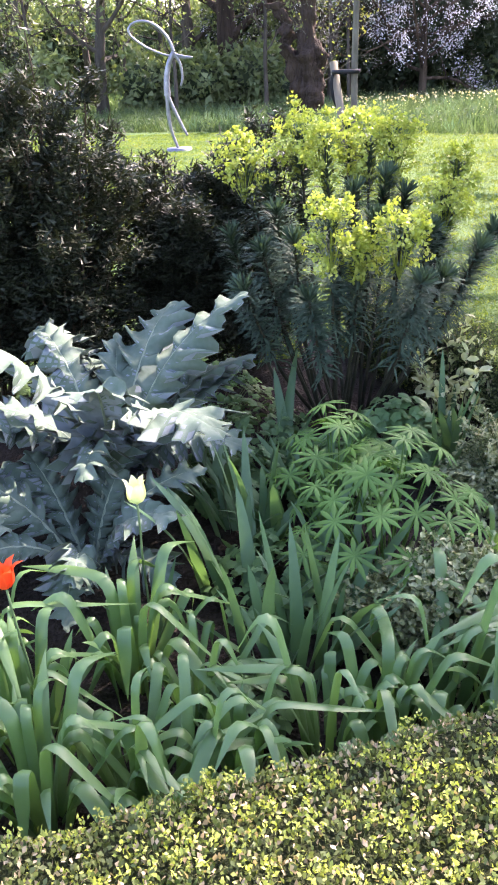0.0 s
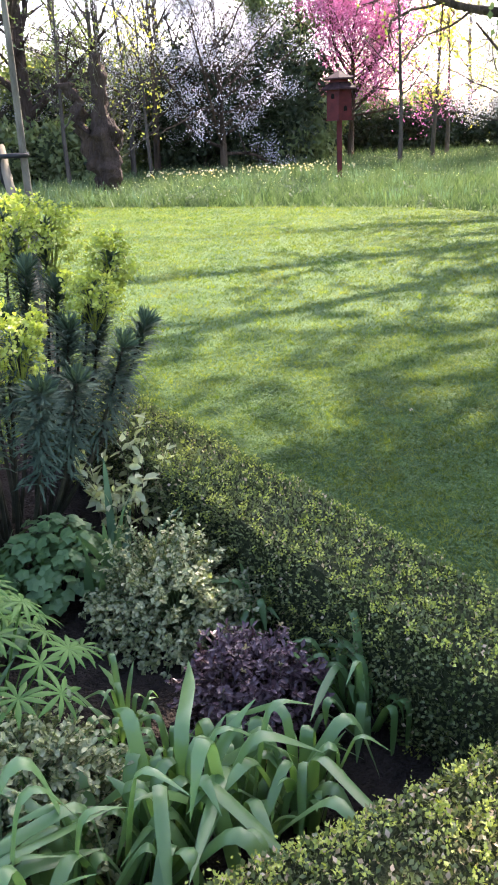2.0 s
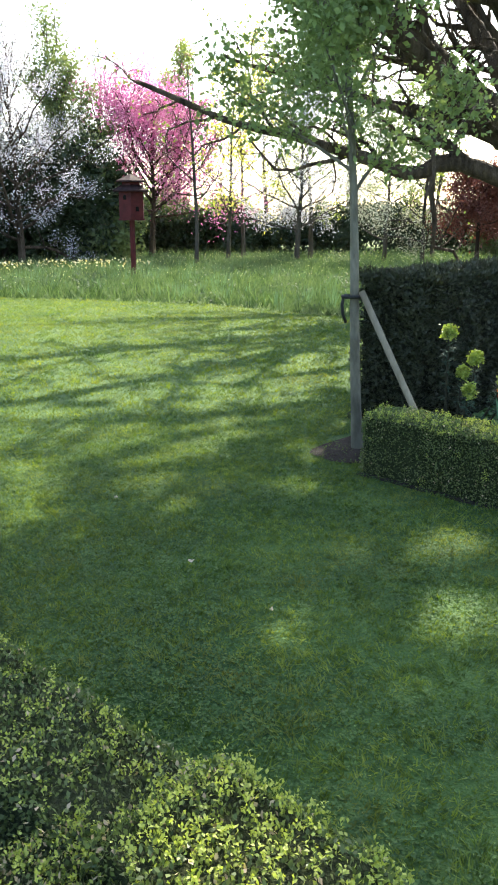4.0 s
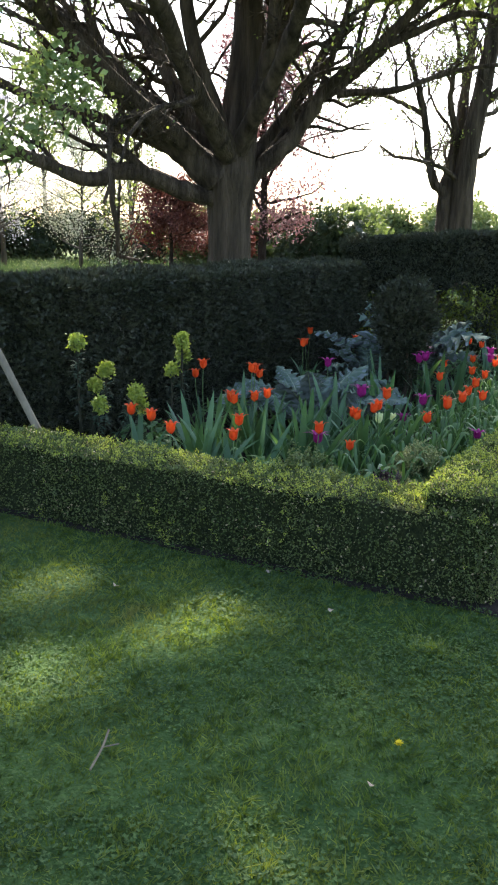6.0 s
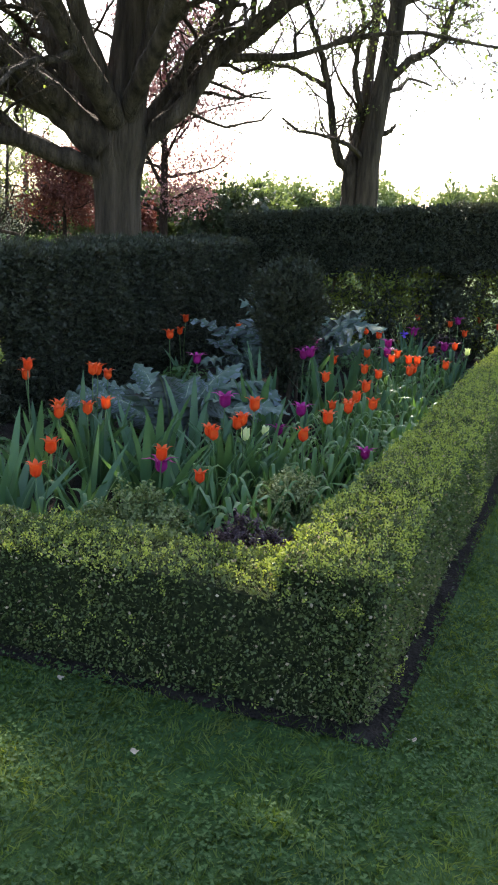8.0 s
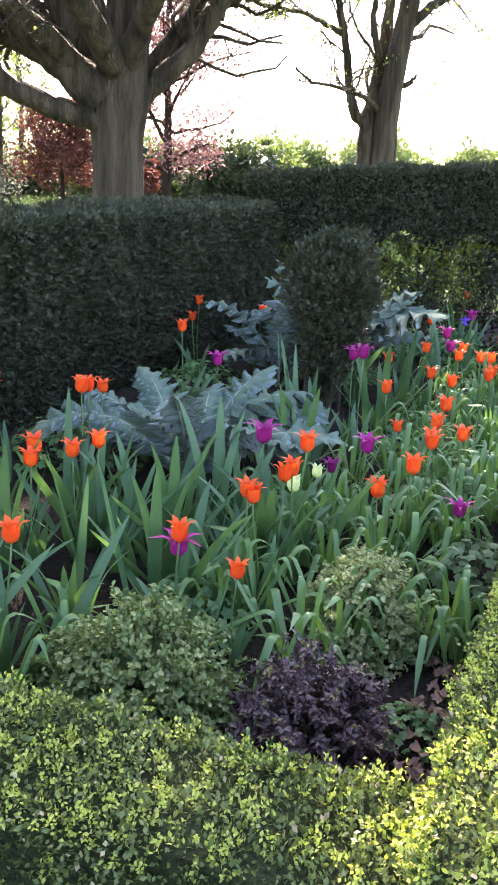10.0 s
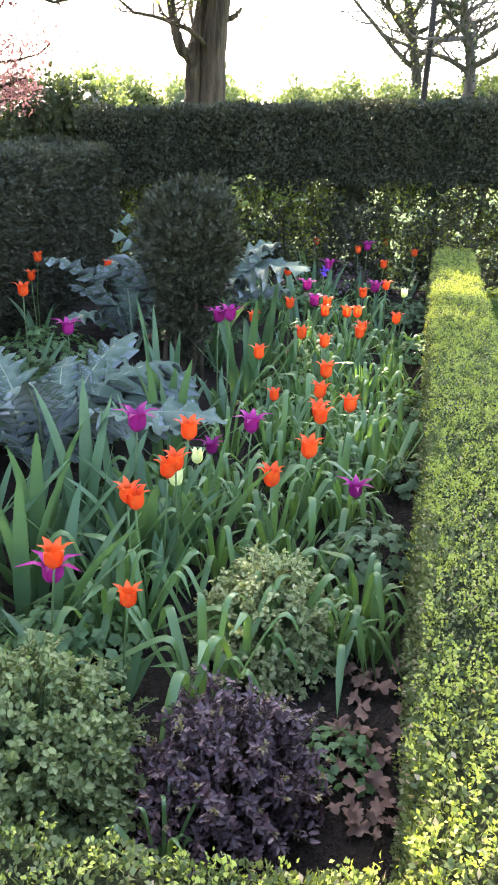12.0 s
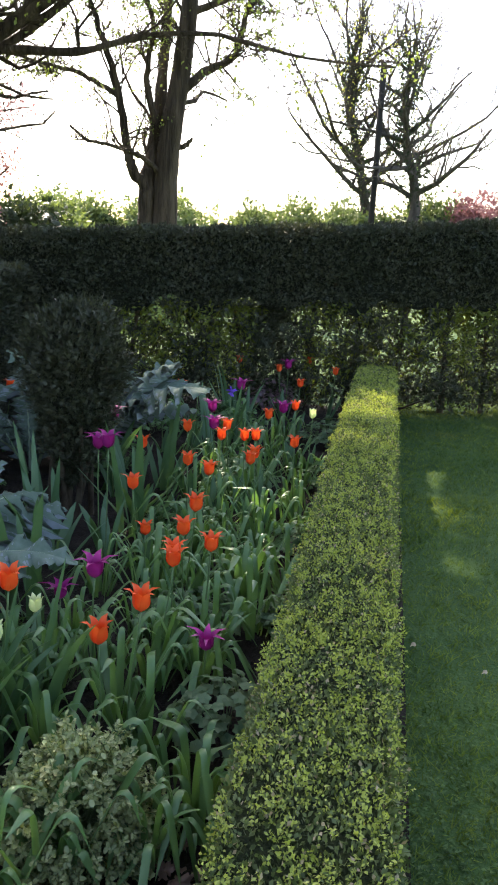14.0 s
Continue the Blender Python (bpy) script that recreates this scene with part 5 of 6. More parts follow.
def cardoon_leaf(r, base, az, length, lean0, lean1, lobes=10, width=0.215):
    """An arching leaf with a pale rib, its wavy blade cut into toothed lobes; felted underneath."""
    per, across = 8, 5
    k = lobes * per + 1
    u = np.linspace(0, 1, k)
    pts, side, _ = arching(r, base, az, length, lean0, lean1, 1.0, k, "strap", 0.3, 1.3)
    tan = unit(np.gradient(pts, axis=0))
    up = unit(np.cross(tan, side))
    env = width * length * r.uniform(0.85, 1.15) * np.interp(u, [0, 0.10, 0.22, 0.45, 0.7, 0.88, 1], [0.05, 0.12, 0.62, 1.0, 0.95, 0.62, 0.03])
    g = Geo()
    v = np.linspace(0, 1, across)
    for sgn in (-1, 1):
        p = (u * lobes + r.uniform(0, 1)) % 1
        tooth = np.interp(p, [0, 0.12, 0.35, 0.45, 0.6, 0.7, 0.85, 1], [0.0, 0.30, 0.58, 0.38, 1.0, 0.50, 0.50, 0.0])
        cut = np.interp(u, [0, 0.3, 1], [0.04, 0.10, 0.30])
        half = env * (cut + (1 - cut) * tooth * np.repeat(r.uniform(0.6, 1.2, lobes + 1), per)[:k])
        wave = np.sin(2 * np.pi * p + r.uniform(0, 6)) * 0.22 + np.sin(u * 9 + r.uniform(0, 6)) * 0.14
        lat = half[:, None] * v
        fwd = 0.55 * lat * v
        rise = lat * (0.32 - 0.55 * v) + env[:, None] * wave[:, None] * v**1.5 + 0.22 * env[:, None] * np.cos(2 * np.pi * p)[:, None] * v * (1 - 0.7 * v) + r.normal(0, 0.035, (k, across)) * env[:, None] * v
        grid = pts[:, None] + sgn * side[:, None] * lat[..., None] + tan[:, None] * fwd[..., None] + up[:, None] * rise[..., None]
        i, j = np.meshgrid(np.arange(k - 1), np.arange(across - 1), indexing="ij")
        f = np.stack([i * across + j, i * across + j + 1, (i + 1) * across + j + 1, (i + 1) * across + j], -1).reshape(-1, 4)
        f = f if sgn > 0 else f[:, ::-1]
        g.add(grid.reshape(-1, 3), quads=f[:, ::-1])
        g.add((grid - up[:, None] * 0.0025).reshape(-1, 3), quads=f, mat=2)
    tube(g, pts[::4] - up[::4] * 0.003, np.linspace(0.013, 0.002, len(pts[::4])), 5, 1, cap=False)
    return g


def cardoon(m, label, seed, n, length, lift=1.0):
    r = np.random.default_rng(seed)
    root = thing("cardoon", m, label, "plant", "cardoons")
    for i in range(n):
        az = i * 2.4 + r.uniform(-0.4, 0.4)
        lean = r.uniform(0.15, 0.7) / lift
        part("leaf", cardoon_leaf(r, (0.03 * math.cos(az), 0.03 * math.sin(az), 0.0), az, length * r.uniform(0.75, 1.15), lean, lean + r.uniform(0.7, 1.9)), (SILVER, RIB, FELT), root)
    return root


def spurge_head(r, top, size):
    """A domed head of many small cupped bracts, gathered in little umbels."""
    g = Geo()
    n = 46
    d = unit(r.normal(0, 1, (n, 3)) + Z * 0.35)
    c = top + d * r.uniform(0.5, 1.05, (n, 1)) * np.array((size * 0.85, size * 0.85, size * 1.05))
    for i in range(0, n, 2):
        tube(g, [top - Z * size * 1.1, top * 0.4 + c[i] * 0.6 - Z * size * 0.2, c[i]], 0.0022, 3, cap=False)
    p = np.repeat(c, 18, 0)
    d = np.repeat(d, 18, 0)
    p = p + r.normal(0, 0.013, p.shape)
    e = unit(d * 0.5 + r.normal(0, 0.7, d.shape) + Z * 0.4)
    leaves(g, p, e, unit(d + Z + r.normal(0, 0.5, d.shape)), r.uniform(0.014, 0.024, len(p)), r.uniform(0.015, 0.022, len(p)), 0, 0.25)
    return g


def spurge(m, label, tops, seed, bare=0.4, leaf_len=0.085, head=0.095, dense=1.0):
    """Euphorbia: woody stems clothed above in narrow leaves; tops: (x, y, z, flower size or 0)."""
    r = np.random.default_rng(seed)
    root = thing("spurge", m, label, "plant", "spurges")
    for x, y, z, fl in tops:
        top = np.array((x, y, z))
        foot = np.array((x * 0.25 + r.normal(0, 0.04), y * 0.25 + r.normal(0, 0.04), 0))
        mid = foot * 0.45 + top * 0.55 + np.array((x * 0.05, y * 0.05, -0.05 * z))
        line = smooth_line([foot, mid, top], 8)
        g = Geo()
        tube(g, line, np.linspace(0.011, 0.006, len(line)), 6)
        part("stem", g, SPURGE_STEM, root)
        n = int(430 * dense * z * (1 - bare) * (0.8 if fl else 1.2))
        u = bare + (1 - bare) * r.uniform(0, 1, n) ** 0.5
        k = np.clip((u * (len(line) - 1)).astype(int), 0, len(line) - 2)
        p = line[k] + (line[k + 1] - line[k]) * r.uniform(0, 1, (n, 1))
        way = unit(line[-1] - line[-4])
        out = unit(np.cross(way, unit(r.normal(0, 1, (n, 3)))))
        high = ((u - bare) / (1 - bare))[:, None]
        d = unit(out + way * (1.3 * high - 0.55) + r.normal(0, 0.15, (n, 3)))
        length = leaf_len * r.uniform(0.75, 1.3, n)
        g = Geo()
        tip = p + d * length[:, None] * 0.55
        leaves(g, p, d, unit(way - out * 0.2), length * 0.58, 0.0115, 0, 0.1, "needle")
        leaves(g, p, d, unit(way - out * 0.2), length * 0.75, 0.0125, 0, 0.1)
        leaves(g, tip, unit(d - Z * 0.45), unit(way - out * 0.2), length * 0.45, 0.0095, 0, 0.1)
        if not fl:
            d = unit(way + unit(r.normal(0, 1, (26, 3))) * 0.75)
            leaves(g, np.repeat(line[-1:], 26, 0), d, unit(r.normal(0, 1, (26, 3))), leaf_len * 0.95, 0.014, 0, 0.1, "oval")
        part("leafage", g, SPURGE, root)["kind"] = "stuff"
        if fl:
            part("flower_head", spurge_head(r, top - Z * head * fl * 0.25, head * fl), SPURGE_FLOWER, root, "lime-yellow flower head")
    return root


def lupin(m, label, seed, n=26, spread=0.34, height=0.5):
    r = np.random.default_rng(seed)
    root = thing("lupin", m, label, "plant")
    for i in range(n):
        az, out = i * 2.4, spread * math.sqrt((i + 0.5) / n)
        tip = np.array((out * math.cos(az), out * math.sin(az), height * (1.05 - 0.55 * (out / spread) ** 2) * r.uniform(0.85, 1.1)))
        g = Geo()
        tube(g, smooth_line([tip * (0.1, 0.1, 0), tip * (0.6, 0.6, 0.6), tip], 4), 0.003, 4)
        axis = unit(np.array((math.cos(az) * 0.5, math.sin(az) * 0.5, 1)) + r.normal(0, 0.15, 3))
        a1 = unit(np.cross(axis, (0.3, 0.9, 0.1)))
        a2 = np.cross(axis, a1)
        k = r.integers(9, 12)
        for j in range(k):
            b = j * 2 * math.pi / k
            d = unit(a1 * math.cos(b) + a2 * math.sin(b) + axis * 0.25)
            q = np.linspace(0, 1, 6)[:, None]
            ln = r.uniform(0.075, 0.105)
            strip(g, tip + d * q * ln - axis * 0.45 * ln * q**2, np.tile(unit(np.cross(axis, d)), (6, 1)), 0.0165 * np.array([0.2, 0.6, 0.95, 1.0, 0.65, 0.03]), 0.2)
        part("leaf", g, LUPIN, root)
    return root


def leafy_shrub(m, label, seed, size, mats, twigs, per, leaf_len, leaf_wide, name="shrub", tip_share=0.0, along=0.45, shape="diamond", upright=False):
    """A small dense shrub: twigs from the foot to a domed outline, leaves in pairs along them."""
    r = np.random.default_rng(seed)
    root = thing(name, m, label, "shrub", "small border shrubs")
    sx, sy, sz = size
    wood, g = Geo(), Geo()
    for i in range(twigs):
        d = unit(r.normal(0, 1, 3) * (1, 1, 0.8) + Z * 0.35)
        d[2] = abs(d[2])
        k = 0.8 + 0.22 * noise.noise(Vector(d) * 2.2 + Vector((seed, 0, 0))) + r.uniform(-0.1, 0.12)
        tip = d * np.array((sx, sy, sz)) * k
        foot = np.array((r.normal(0, 0.05), r.normal(0, 0.05), 0))
        if upright:
            a, q = r.uniform(0, 6.28), math.sqrt(r.uniform(0, 1))
            tip = np.array((sx * q * math.cos(a), sy * q * math.sin(a), sz * (0.25 + 0.75 * r.uniform(0, 1) ** 0.7) * (1 - 0.25 * q * q) * k * 1.15))
            foot = tip * (0.45, 0.45, 0.0)
        line = smooth_line([foot, foot * 0.5 + tip * 0.45 + Z * 0.12 * sz, tip], 5) + r.normal(0, 0.006, (11, 3))
        tube(wood, line[::2], np.linspace(0.0035, 0.0012, len(line[::2])), 3, cap=False)
        u = r.uniform(along, 1.0, per)
        j = (u * 9.99).astype(int)
        p = line[j] + (line[j + 1] - line[j]) * r.uniform(0, 1, (per, 1))
        way = unit(line[-1] - line[-3])
        out = unit(way * 0.5 + unit(r.normal(0, 1, (per, 3))))
        length = leaf_len * r.uniform(0.65, 1.25, per)
        leaves(g, p, out, unit(out * 0.2 + Z + d * 0.7 + r.normal(0, 0.35, (per, 3))), length, length * leaf_wide, 0, 0.16, shape)
        if r.uniform() < tip_share:
            leaves(g, np.repeat(line[-1:], 6, 0), unit(way + r.normal(0, 0.5, (6, 3))), unit(Z + r.normal(0, 0.4, (6, 3))), leaf_len * 0.7, leaf_len * 0.35, 1, 0.2, "oval")
    part("twigwork", wood, TWIG if upright or tip_share else STEM, root)["kind"] = "stuff"
    part("foliage", g, mats, root)["kind"] = "stuff"
    return root


def yew_shrub(m, label, seed, size):
    """An unclipped yew: stems that spread upwards, side sprays that reach out level and droop, needles along them."""
    r = np.random.default_rng(seed)
    root = thing("yew_shrub", m, label, "shrub", "loose yew shrubs")
    sx, sy, sz = size
    wood, g, tips = Geo(), Geo(), []
    for i in range(15):
        a, q = i * 2.4 + r.uniform(-0.4, 0.4), math.sqrt((i + 0.5) / 15)
        top = np.array((sx * q * math.cos(a), sy * q * math.sin(a), sz * (1.0 - 0.35 * q * q) * r.uniform(0.75, 1.08)))
        line = smooth_line([(top[0] * 0.2, top[1] * 0.2, 0), (top[0] * 0.55, top[1] * 0.55, top[2] * 0.5), top], 6) + r.normal(0, 0.012, (13, 3))
        tube(wood, line[::2], np.linspace(0.012, 0.004, 7), 4, cap=False)
        shoots(wood, r, line, 0.008, tips, 2, (16, 5), 1.1, -0.03, 0.26, 0.12, 0.2, sz, 0.002)
        tips.extend(line[-3:])
    tips = np.array(tips)
    per = 13
    p = np.repeat(tips, per, 0) + r.normal(0, 0.028, (len(tips) * per, 3))
    d = unit(r.normal(0, 1, p.shape) * (1, 1, 0.45) + np.repeat(unit(tips * (1, 1, 0.3)), per, 0) * 0.6)
    length = r.uniform(0.035, 0.062, len(p))
    leaves(g, p, d, unit(Z + r.normal(0, 0.5, p.shape)), length, length * 0.3, 0, 0.1, "needle")
    part("twigwork", wood, TWIG, root)["kind"] = "stuff"
    part("foliage", g, YEW_DARK, root)["kind"] = "stuff"
    return root


def low_herb(m, label, seed, spread, height, n, mat, leaf=0.045, name="hardy_geranium"):
    r = np.random.default_rng(seed)
    root = thing(name, m, label, "plant", "low leafy plants")
    a, q = r.uniform(0, 2 * math.pi, n), np.sqrt(r.uniform(0, 1, n))
    p = np.c_[spread * q * np.cos(a), spread * q * np.sin(a), height * (1 - 0.6 * q**2) * r.uniform(0.5, 1.05, n)]
    stems, g = Geo(), Geo()
    for i in range(0, n, 9):
        tube(stems, smooth_line([p[i] * (0.3, 0.3, 0), p[i] * (0.7, 0.7, 0.6), p[i]], 3), 0.0022, 3, cap=False)
    part("stalkwork", stems, STEM, root)["kind"] = "stuff"
    nrm = unit(np.c_[np.cos(a) * q * 0.7, np.sin(a) * q * 0.7, np.ones(n)] + r.normal(0, 0.3, (n, 3)))
    for j in range(5):  # five rounded lobes to a leaf
        b = j * 2 * math.pi / 5 + r.uniform(0, 6, n)
        e1 = unit(np.cross(nrm, (0.2, 0.9, 0.3)))
        e2 = np.cross(nrm, e1)
        b = j * 2 * math.pi / 5 + a * 3
        d = e1 * np.cos(b)[:, None] + e2 * np.sin(b)[:, None]
        leaves(g, p, d - nrm * 0.15, nrm, leaf * 0.66, leaf * 0.62, 0, 0.12)
    part("leafage", g, mat, root)["kind"] = "stuff"
    return root


def topiary(m, label, seed):
    r = np.random.default_rng(seed)
    root = thing("yew_topiary", m, label, "topiary")
    for i in range(9):
        line = wander(r, (r.normal(0, 0.06), r.normal(0, 0.06), 0), (r.normal(0, 0.1), r.normal(0, 0.1), 1), 1.15, 6, 0.06, 0.2)
        g = Geo()
        tube(g, line, np.linspace(0.02, 0.006, 7), 6)
        part("stem", g, TWIG, root)
    zs, rs = [0.10, 0.30, 0.50, 0.75, 1.0, 1.2, 1.32], [0.04, 0.07, 0.15, 0.27, 0.30, 0.24, 0.07]
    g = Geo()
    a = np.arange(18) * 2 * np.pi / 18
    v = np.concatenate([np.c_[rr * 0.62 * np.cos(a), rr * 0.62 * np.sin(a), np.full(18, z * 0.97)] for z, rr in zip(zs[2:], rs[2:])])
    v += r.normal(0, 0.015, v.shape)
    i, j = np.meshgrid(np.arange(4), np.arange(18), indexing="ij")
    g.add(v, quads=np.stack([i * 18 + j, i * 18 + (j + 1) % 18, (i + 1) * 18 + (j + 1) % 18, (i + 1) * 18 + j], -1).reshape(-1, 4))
    # solid heart in the near-black inner-shade colour
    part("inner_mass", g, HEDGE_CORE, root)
    n = 13000
    z = 0.22 + 1.10 * r.uniform(0, 1, n) ** 0.72
    rad = np.interp(z, zs, rs)
    az = r.uniform(0, 2 * np.pi, n)
    d = unit(np.c_[np.cos(az), np.sin(az), np.interp(z, [0, 0.9, 1.2, 1.32], [-0.1, 0.1, 0.8, 3.0])])
    p = np.c_[rad * np.cos(az), rad * np.sin(az), z]
    p += d * (lumps(p, 5.0, 0.09) + lumps(p, 13.0, 0.06) - r.uniform(0, 0.09, n) + r.exponential(0.012, n))[:, None]
    out = unit(d * 0.8 + r.normal(0, 0.5, (n, 3)) + Z * 0.3)
    g = Geo()
    face_way = unit(d + r.normal(0, 0.5, d.shape))
    size = r.uniform(0.024, 0.052, n)
    for turn in (-0.5, 0.0, 0.5):
        leaves(g, p, unit(out + np.cross(out, face_way) * turn), face_way, size, size * 0.2, 0, 0.1, "needle")
    part("foliage", g, YEW, root)["kind"] = "stuff"


# bed of tulips
rb = np.random.default_rng(5)
topiary(at(8.37, 6.30), "rounded dark yew topiary column among tulips", 201)
cardoon(at(6.87, 5.85), "silver-grey cardoon with jagged arching leaves among tulips", 202, 17, 0.92, 1.0)
cardoon(at(9.30, 7.02), "tall silver cardoon behind the yew topiary", 203, 18, 1.20, 1.5)
cardoon(at(8.85, 7.25), "silver cardoon with drooping jagged leaves by the yew hedge", 204, 7, 0.95, 1.3)
spurge(at(4.9, 5.95), "slender spurge with lime-yellow heads before the yew", [(-0.13, -0.05, 0.92, 0.62), (0.02, -0.2, 0.74, 0.62), (0.12, -0.45, 0.62, 0.62), (-0.02, -0.1, 0.62, 0.5), (0.2, -0.35, 0.50, 0.5), (-0.08, -0.3, 0.52, 0.5)], 205, 0.35, 0.06, 0.072, 0.4)
spurge(at(5.42, 5.62), "slender spurge with a lime-yellow head", [(0.02, 0.0, 0.94, 0.6), (0.06, 0.05, 0.82, 0.55), (-0.04, 0.03, 0.72, 0.5)], 206, 0.35, 0.06, 0.072, 0.4)

orange_label = "orange-red lily-flowered tulip on a tall green stem"
protos = {}
for key, mat, lab, hs in (("orange", ORANGE, orange_label, (0.42, 0.52, 0.60, 0.68)), ("purple", MAGENTA, "magenta-purple lily-flowered tulip with pointed petals", (0.36, 0.50, 0.62)), ("cream", CREAM, "pale cream tulip, half closed", (0.40, 0.55))):
    protos[key] = [(h, key, mat, lab, i) for i, h in enumerate(hs)]
made = {}


def plant_tulip(key, x, y, z):
    """A tulip whose flower stands at about height z."""
    h, _, mat, lab, i = min(protos[key], key=lambda q: abs(q[0] - (z - 0.075)))
    turn = rb.uniform(0, 6.28)
    m = at(x, y, turn, float(np.clip((z - 0.075) / h, 0.8, 1.25)))
    if (key, i) in made:
        copy_thing(made[key, i], m)
    else:
        made[key, i] = tulip(m, lab, 300 + len(made), mat, h, 1.38 if key == "purple" else 1.2, key + " tulips", 0.35 if key == "cream" else (2.0 if key == "purple" else 1.05))


for x, y, z in [(5.87, 5.97, .73), (4.96, 5.07, .59), (5.15, 4.50, .555), (6.31, 5.93, .67), (6.68, 4.86, .63), (6.77, 4.48, .50), (8.48, 7.89, .68), (7.56, 6.84, .71), (6.89, 4.47, .61),
                (7.81, 4.96, .61), (7.78, 5.18, .42), (6.25, 5.88, .69), (5.85, 5.58, .53), (5.97, 4.41, .42), (5.90, 4.63, .49), (6.57, 4.72, .58), (6.43, 4.70, .56), (6.22, 4.63, .56), (6.28, 4.60, .55)]:
    plant_tulip("orange", x, y, z)
for x, y in [(6.54, 6.23), (8.32, 7.7), (9.07, 7.83), (8.49, 5.50), (8.37, 5.34), (7.93, 5.34), (9.13, 6.02), (7.24, 4.65), (7.40, 4.69), (7.63, 4.82), (9.85, 5.93), (9.25, 5.52), (8.74, 5.31), (8.81, 5.26), (9.11, 5.57),
             (10.22, 7.08), (10.08, 6.76), (12.04, 7.66), (11.16, 6.46), (12.6, 7.25), (11.88, 7.04), (10.23, 5.88), (9.37, 5.85), (12.13, 6.66), (8.47, 5.90), (6.1, 6.4), (4.88, 5.30), (4.85, 4.73), (5.31, 4.80), (5.74, 5.41), (5.95, 5.4), (6.05, 5.47), (9.3, 5.3), (9.0, 5.7), (7.55, 4.65)]:
    plant_tulip("orange", x, y, 0.58)
for x, y, z in [(6.63, 5.04, .60), (7.17, 4.38, .35), (8.04, 5.69, .69), (7.07, 4.82, .52), (8.84, 6.42, .58), (7.48, 6.38, .55), (9.26, 5.92, .55), (10.49, 6.6, .58), (10.11, 5.94, .55), (11.9, 7.01, .58), (5.90, 4.66, .50), (7.16, 5.08, .42), (8.1, 5.8, .66), (9.7, 6.3, .55)]:
    plant_tulip("purple", x, y, z)
for x, y, z in [(6.61, 4.79, .45), (6.96, 4.98, .42), (10.19, 5.72, .56), (9.98, 6.98, .45)]:
    plant_tulip("cream", x, y, z)
# a violet iris flower among them
g = Geo()
leaves(g, np.repeat([[0, 0, 0.62]], 9, 0), unit(np.random.default_rng(3).normal(0, 1, (9, 3)) + Z * 0.4), unit(np.random.default_rng(4).normal(0, 1, (9, 3))), 0.05, 0.035, 0, 0.3, "oval")
root = thing("iris_flower", at(9.95, 6.3), "single violet iris flower on a stiff stem", "flower")
part("bloom", g, VIOLET, root)
g = Geo()
tube(g, [(0, 0, 0), (0.005, 0, 0.3), (0, 0, 0.62)], 0.004, 6)
part("stem", g, STEM, root)

iris_protos = [iris(at(6.35, 5.25), "clump of upright grey-green iris leaves", 401, 10, 0.6, 0.052), iris(at(6.62, 5.0), "clump of upright grey-green iris leaves", 402, 9, 0.54, 0.050), iris(at(8.72, 6.1), "clump of upright grey-green iris leaves", 403, 10, 0.56, 0.05)]
for i, (x, y) in enumerate([(6.12, 5.05), (6.0, 5.3), (6.75, 4.85), (8.5, 5.85), (8.9, 6.6), (7.7, 5.75), (7.95, 6.05), (5.7, 5.0), (5.35, 4.75), (5.1, 4.9), (5.5, 5.3), (4.95, 5.3), (9.2, 6.3), (10.3, 6.7), (10.9, 6.9), (5.7, 5.6), (7.5, 6.0), (6.4, 4.85), (7.35, 5.45), (6.0, 4.85), (5.3, 5.1), (11.4, 7.3), (6.1, 5.7), (6.34, 5.4), (6.46, 5.12), (6.6, 4.92), (6.2, 5.2), (6.05, 5.5), (6.8, 5.0)]):
    copy_thing(iris_protos[i % 3], at(x, y, i * 1.7, float(rb.uniform(0.85, 1.12))))
lily_protos = [daylily(at(6.14, 4.62), "clump of arching strap-shaped green leaves", 411, 16, 0.46, 0.029), daylily(at(7.25, 4.66), "clump of arching strap-shaped green leaves", 412, 18, 0.48, 0.028), daylily(at(8.1, 4.85), "clump of arching strap-shaped green leaves", 413, 18, 0.50, 0.030)]
for i, (x, y) in enumerate([(6.32, 4.2), (6.66, 3.98), (6.78, 4.08), (7.15, 4.85), (7.45, 4.6), (8.1, 4.82), (8.5, 5.0), (7.75, 5.12), (7.9, 4.95), (8.8, 5.2), (9.2, 5.2), (9.5, 5.45), (9.9, 5.6), (7.6, 4.65), (8.4, 5.4), (9.3, 5.7), (10.4, 6.0), (6.7, 4.65), (7.0, 4.6), (8.1, 5.2), (9.8, 6.1), (10.6, 6.3), (11.2, 6.6), (5.55, 4.75), (5.2, 4.65), (6.85, 4.35), (7.35, 4.5), (7.0, 4.95), (7.5, 4.95), (7.3, 5.15), (7.7, 5.4), (8.1, 5.45), (8.3, 5.1), (8.65, 5.35), (8.9, 5.6), (9.0, 5.35), (9.5, 5.75), (9.1, 5.95), (9.6, 6.2), (10.0, 6.4), (10.1, 6.15), (6.3, 4.75), (7.85, 4.6), (8.35, 4.75), (6.9, 5.1), (7.95, 5.25), (10.8, 6.75), (6.55, 4.05), (6.12, 4.22)]):
    copy_thing(lily_protos[i % 3], at(x, y, i * 2.1, float(rb.uniform(0.75, 1.05))))
copy_thing(lily_protos[0], at(5.62, 3.93, 1.0, 0.5))
leafy_shrub(at(5.57, 4.36), "rounded variegated shrub with cream-edged green leaves", 421, (0.38, 0.36, 0.47), VARIEGATED_GREEN, 520, 24, 0.021, 0.66, along=0.72, shape="oval")
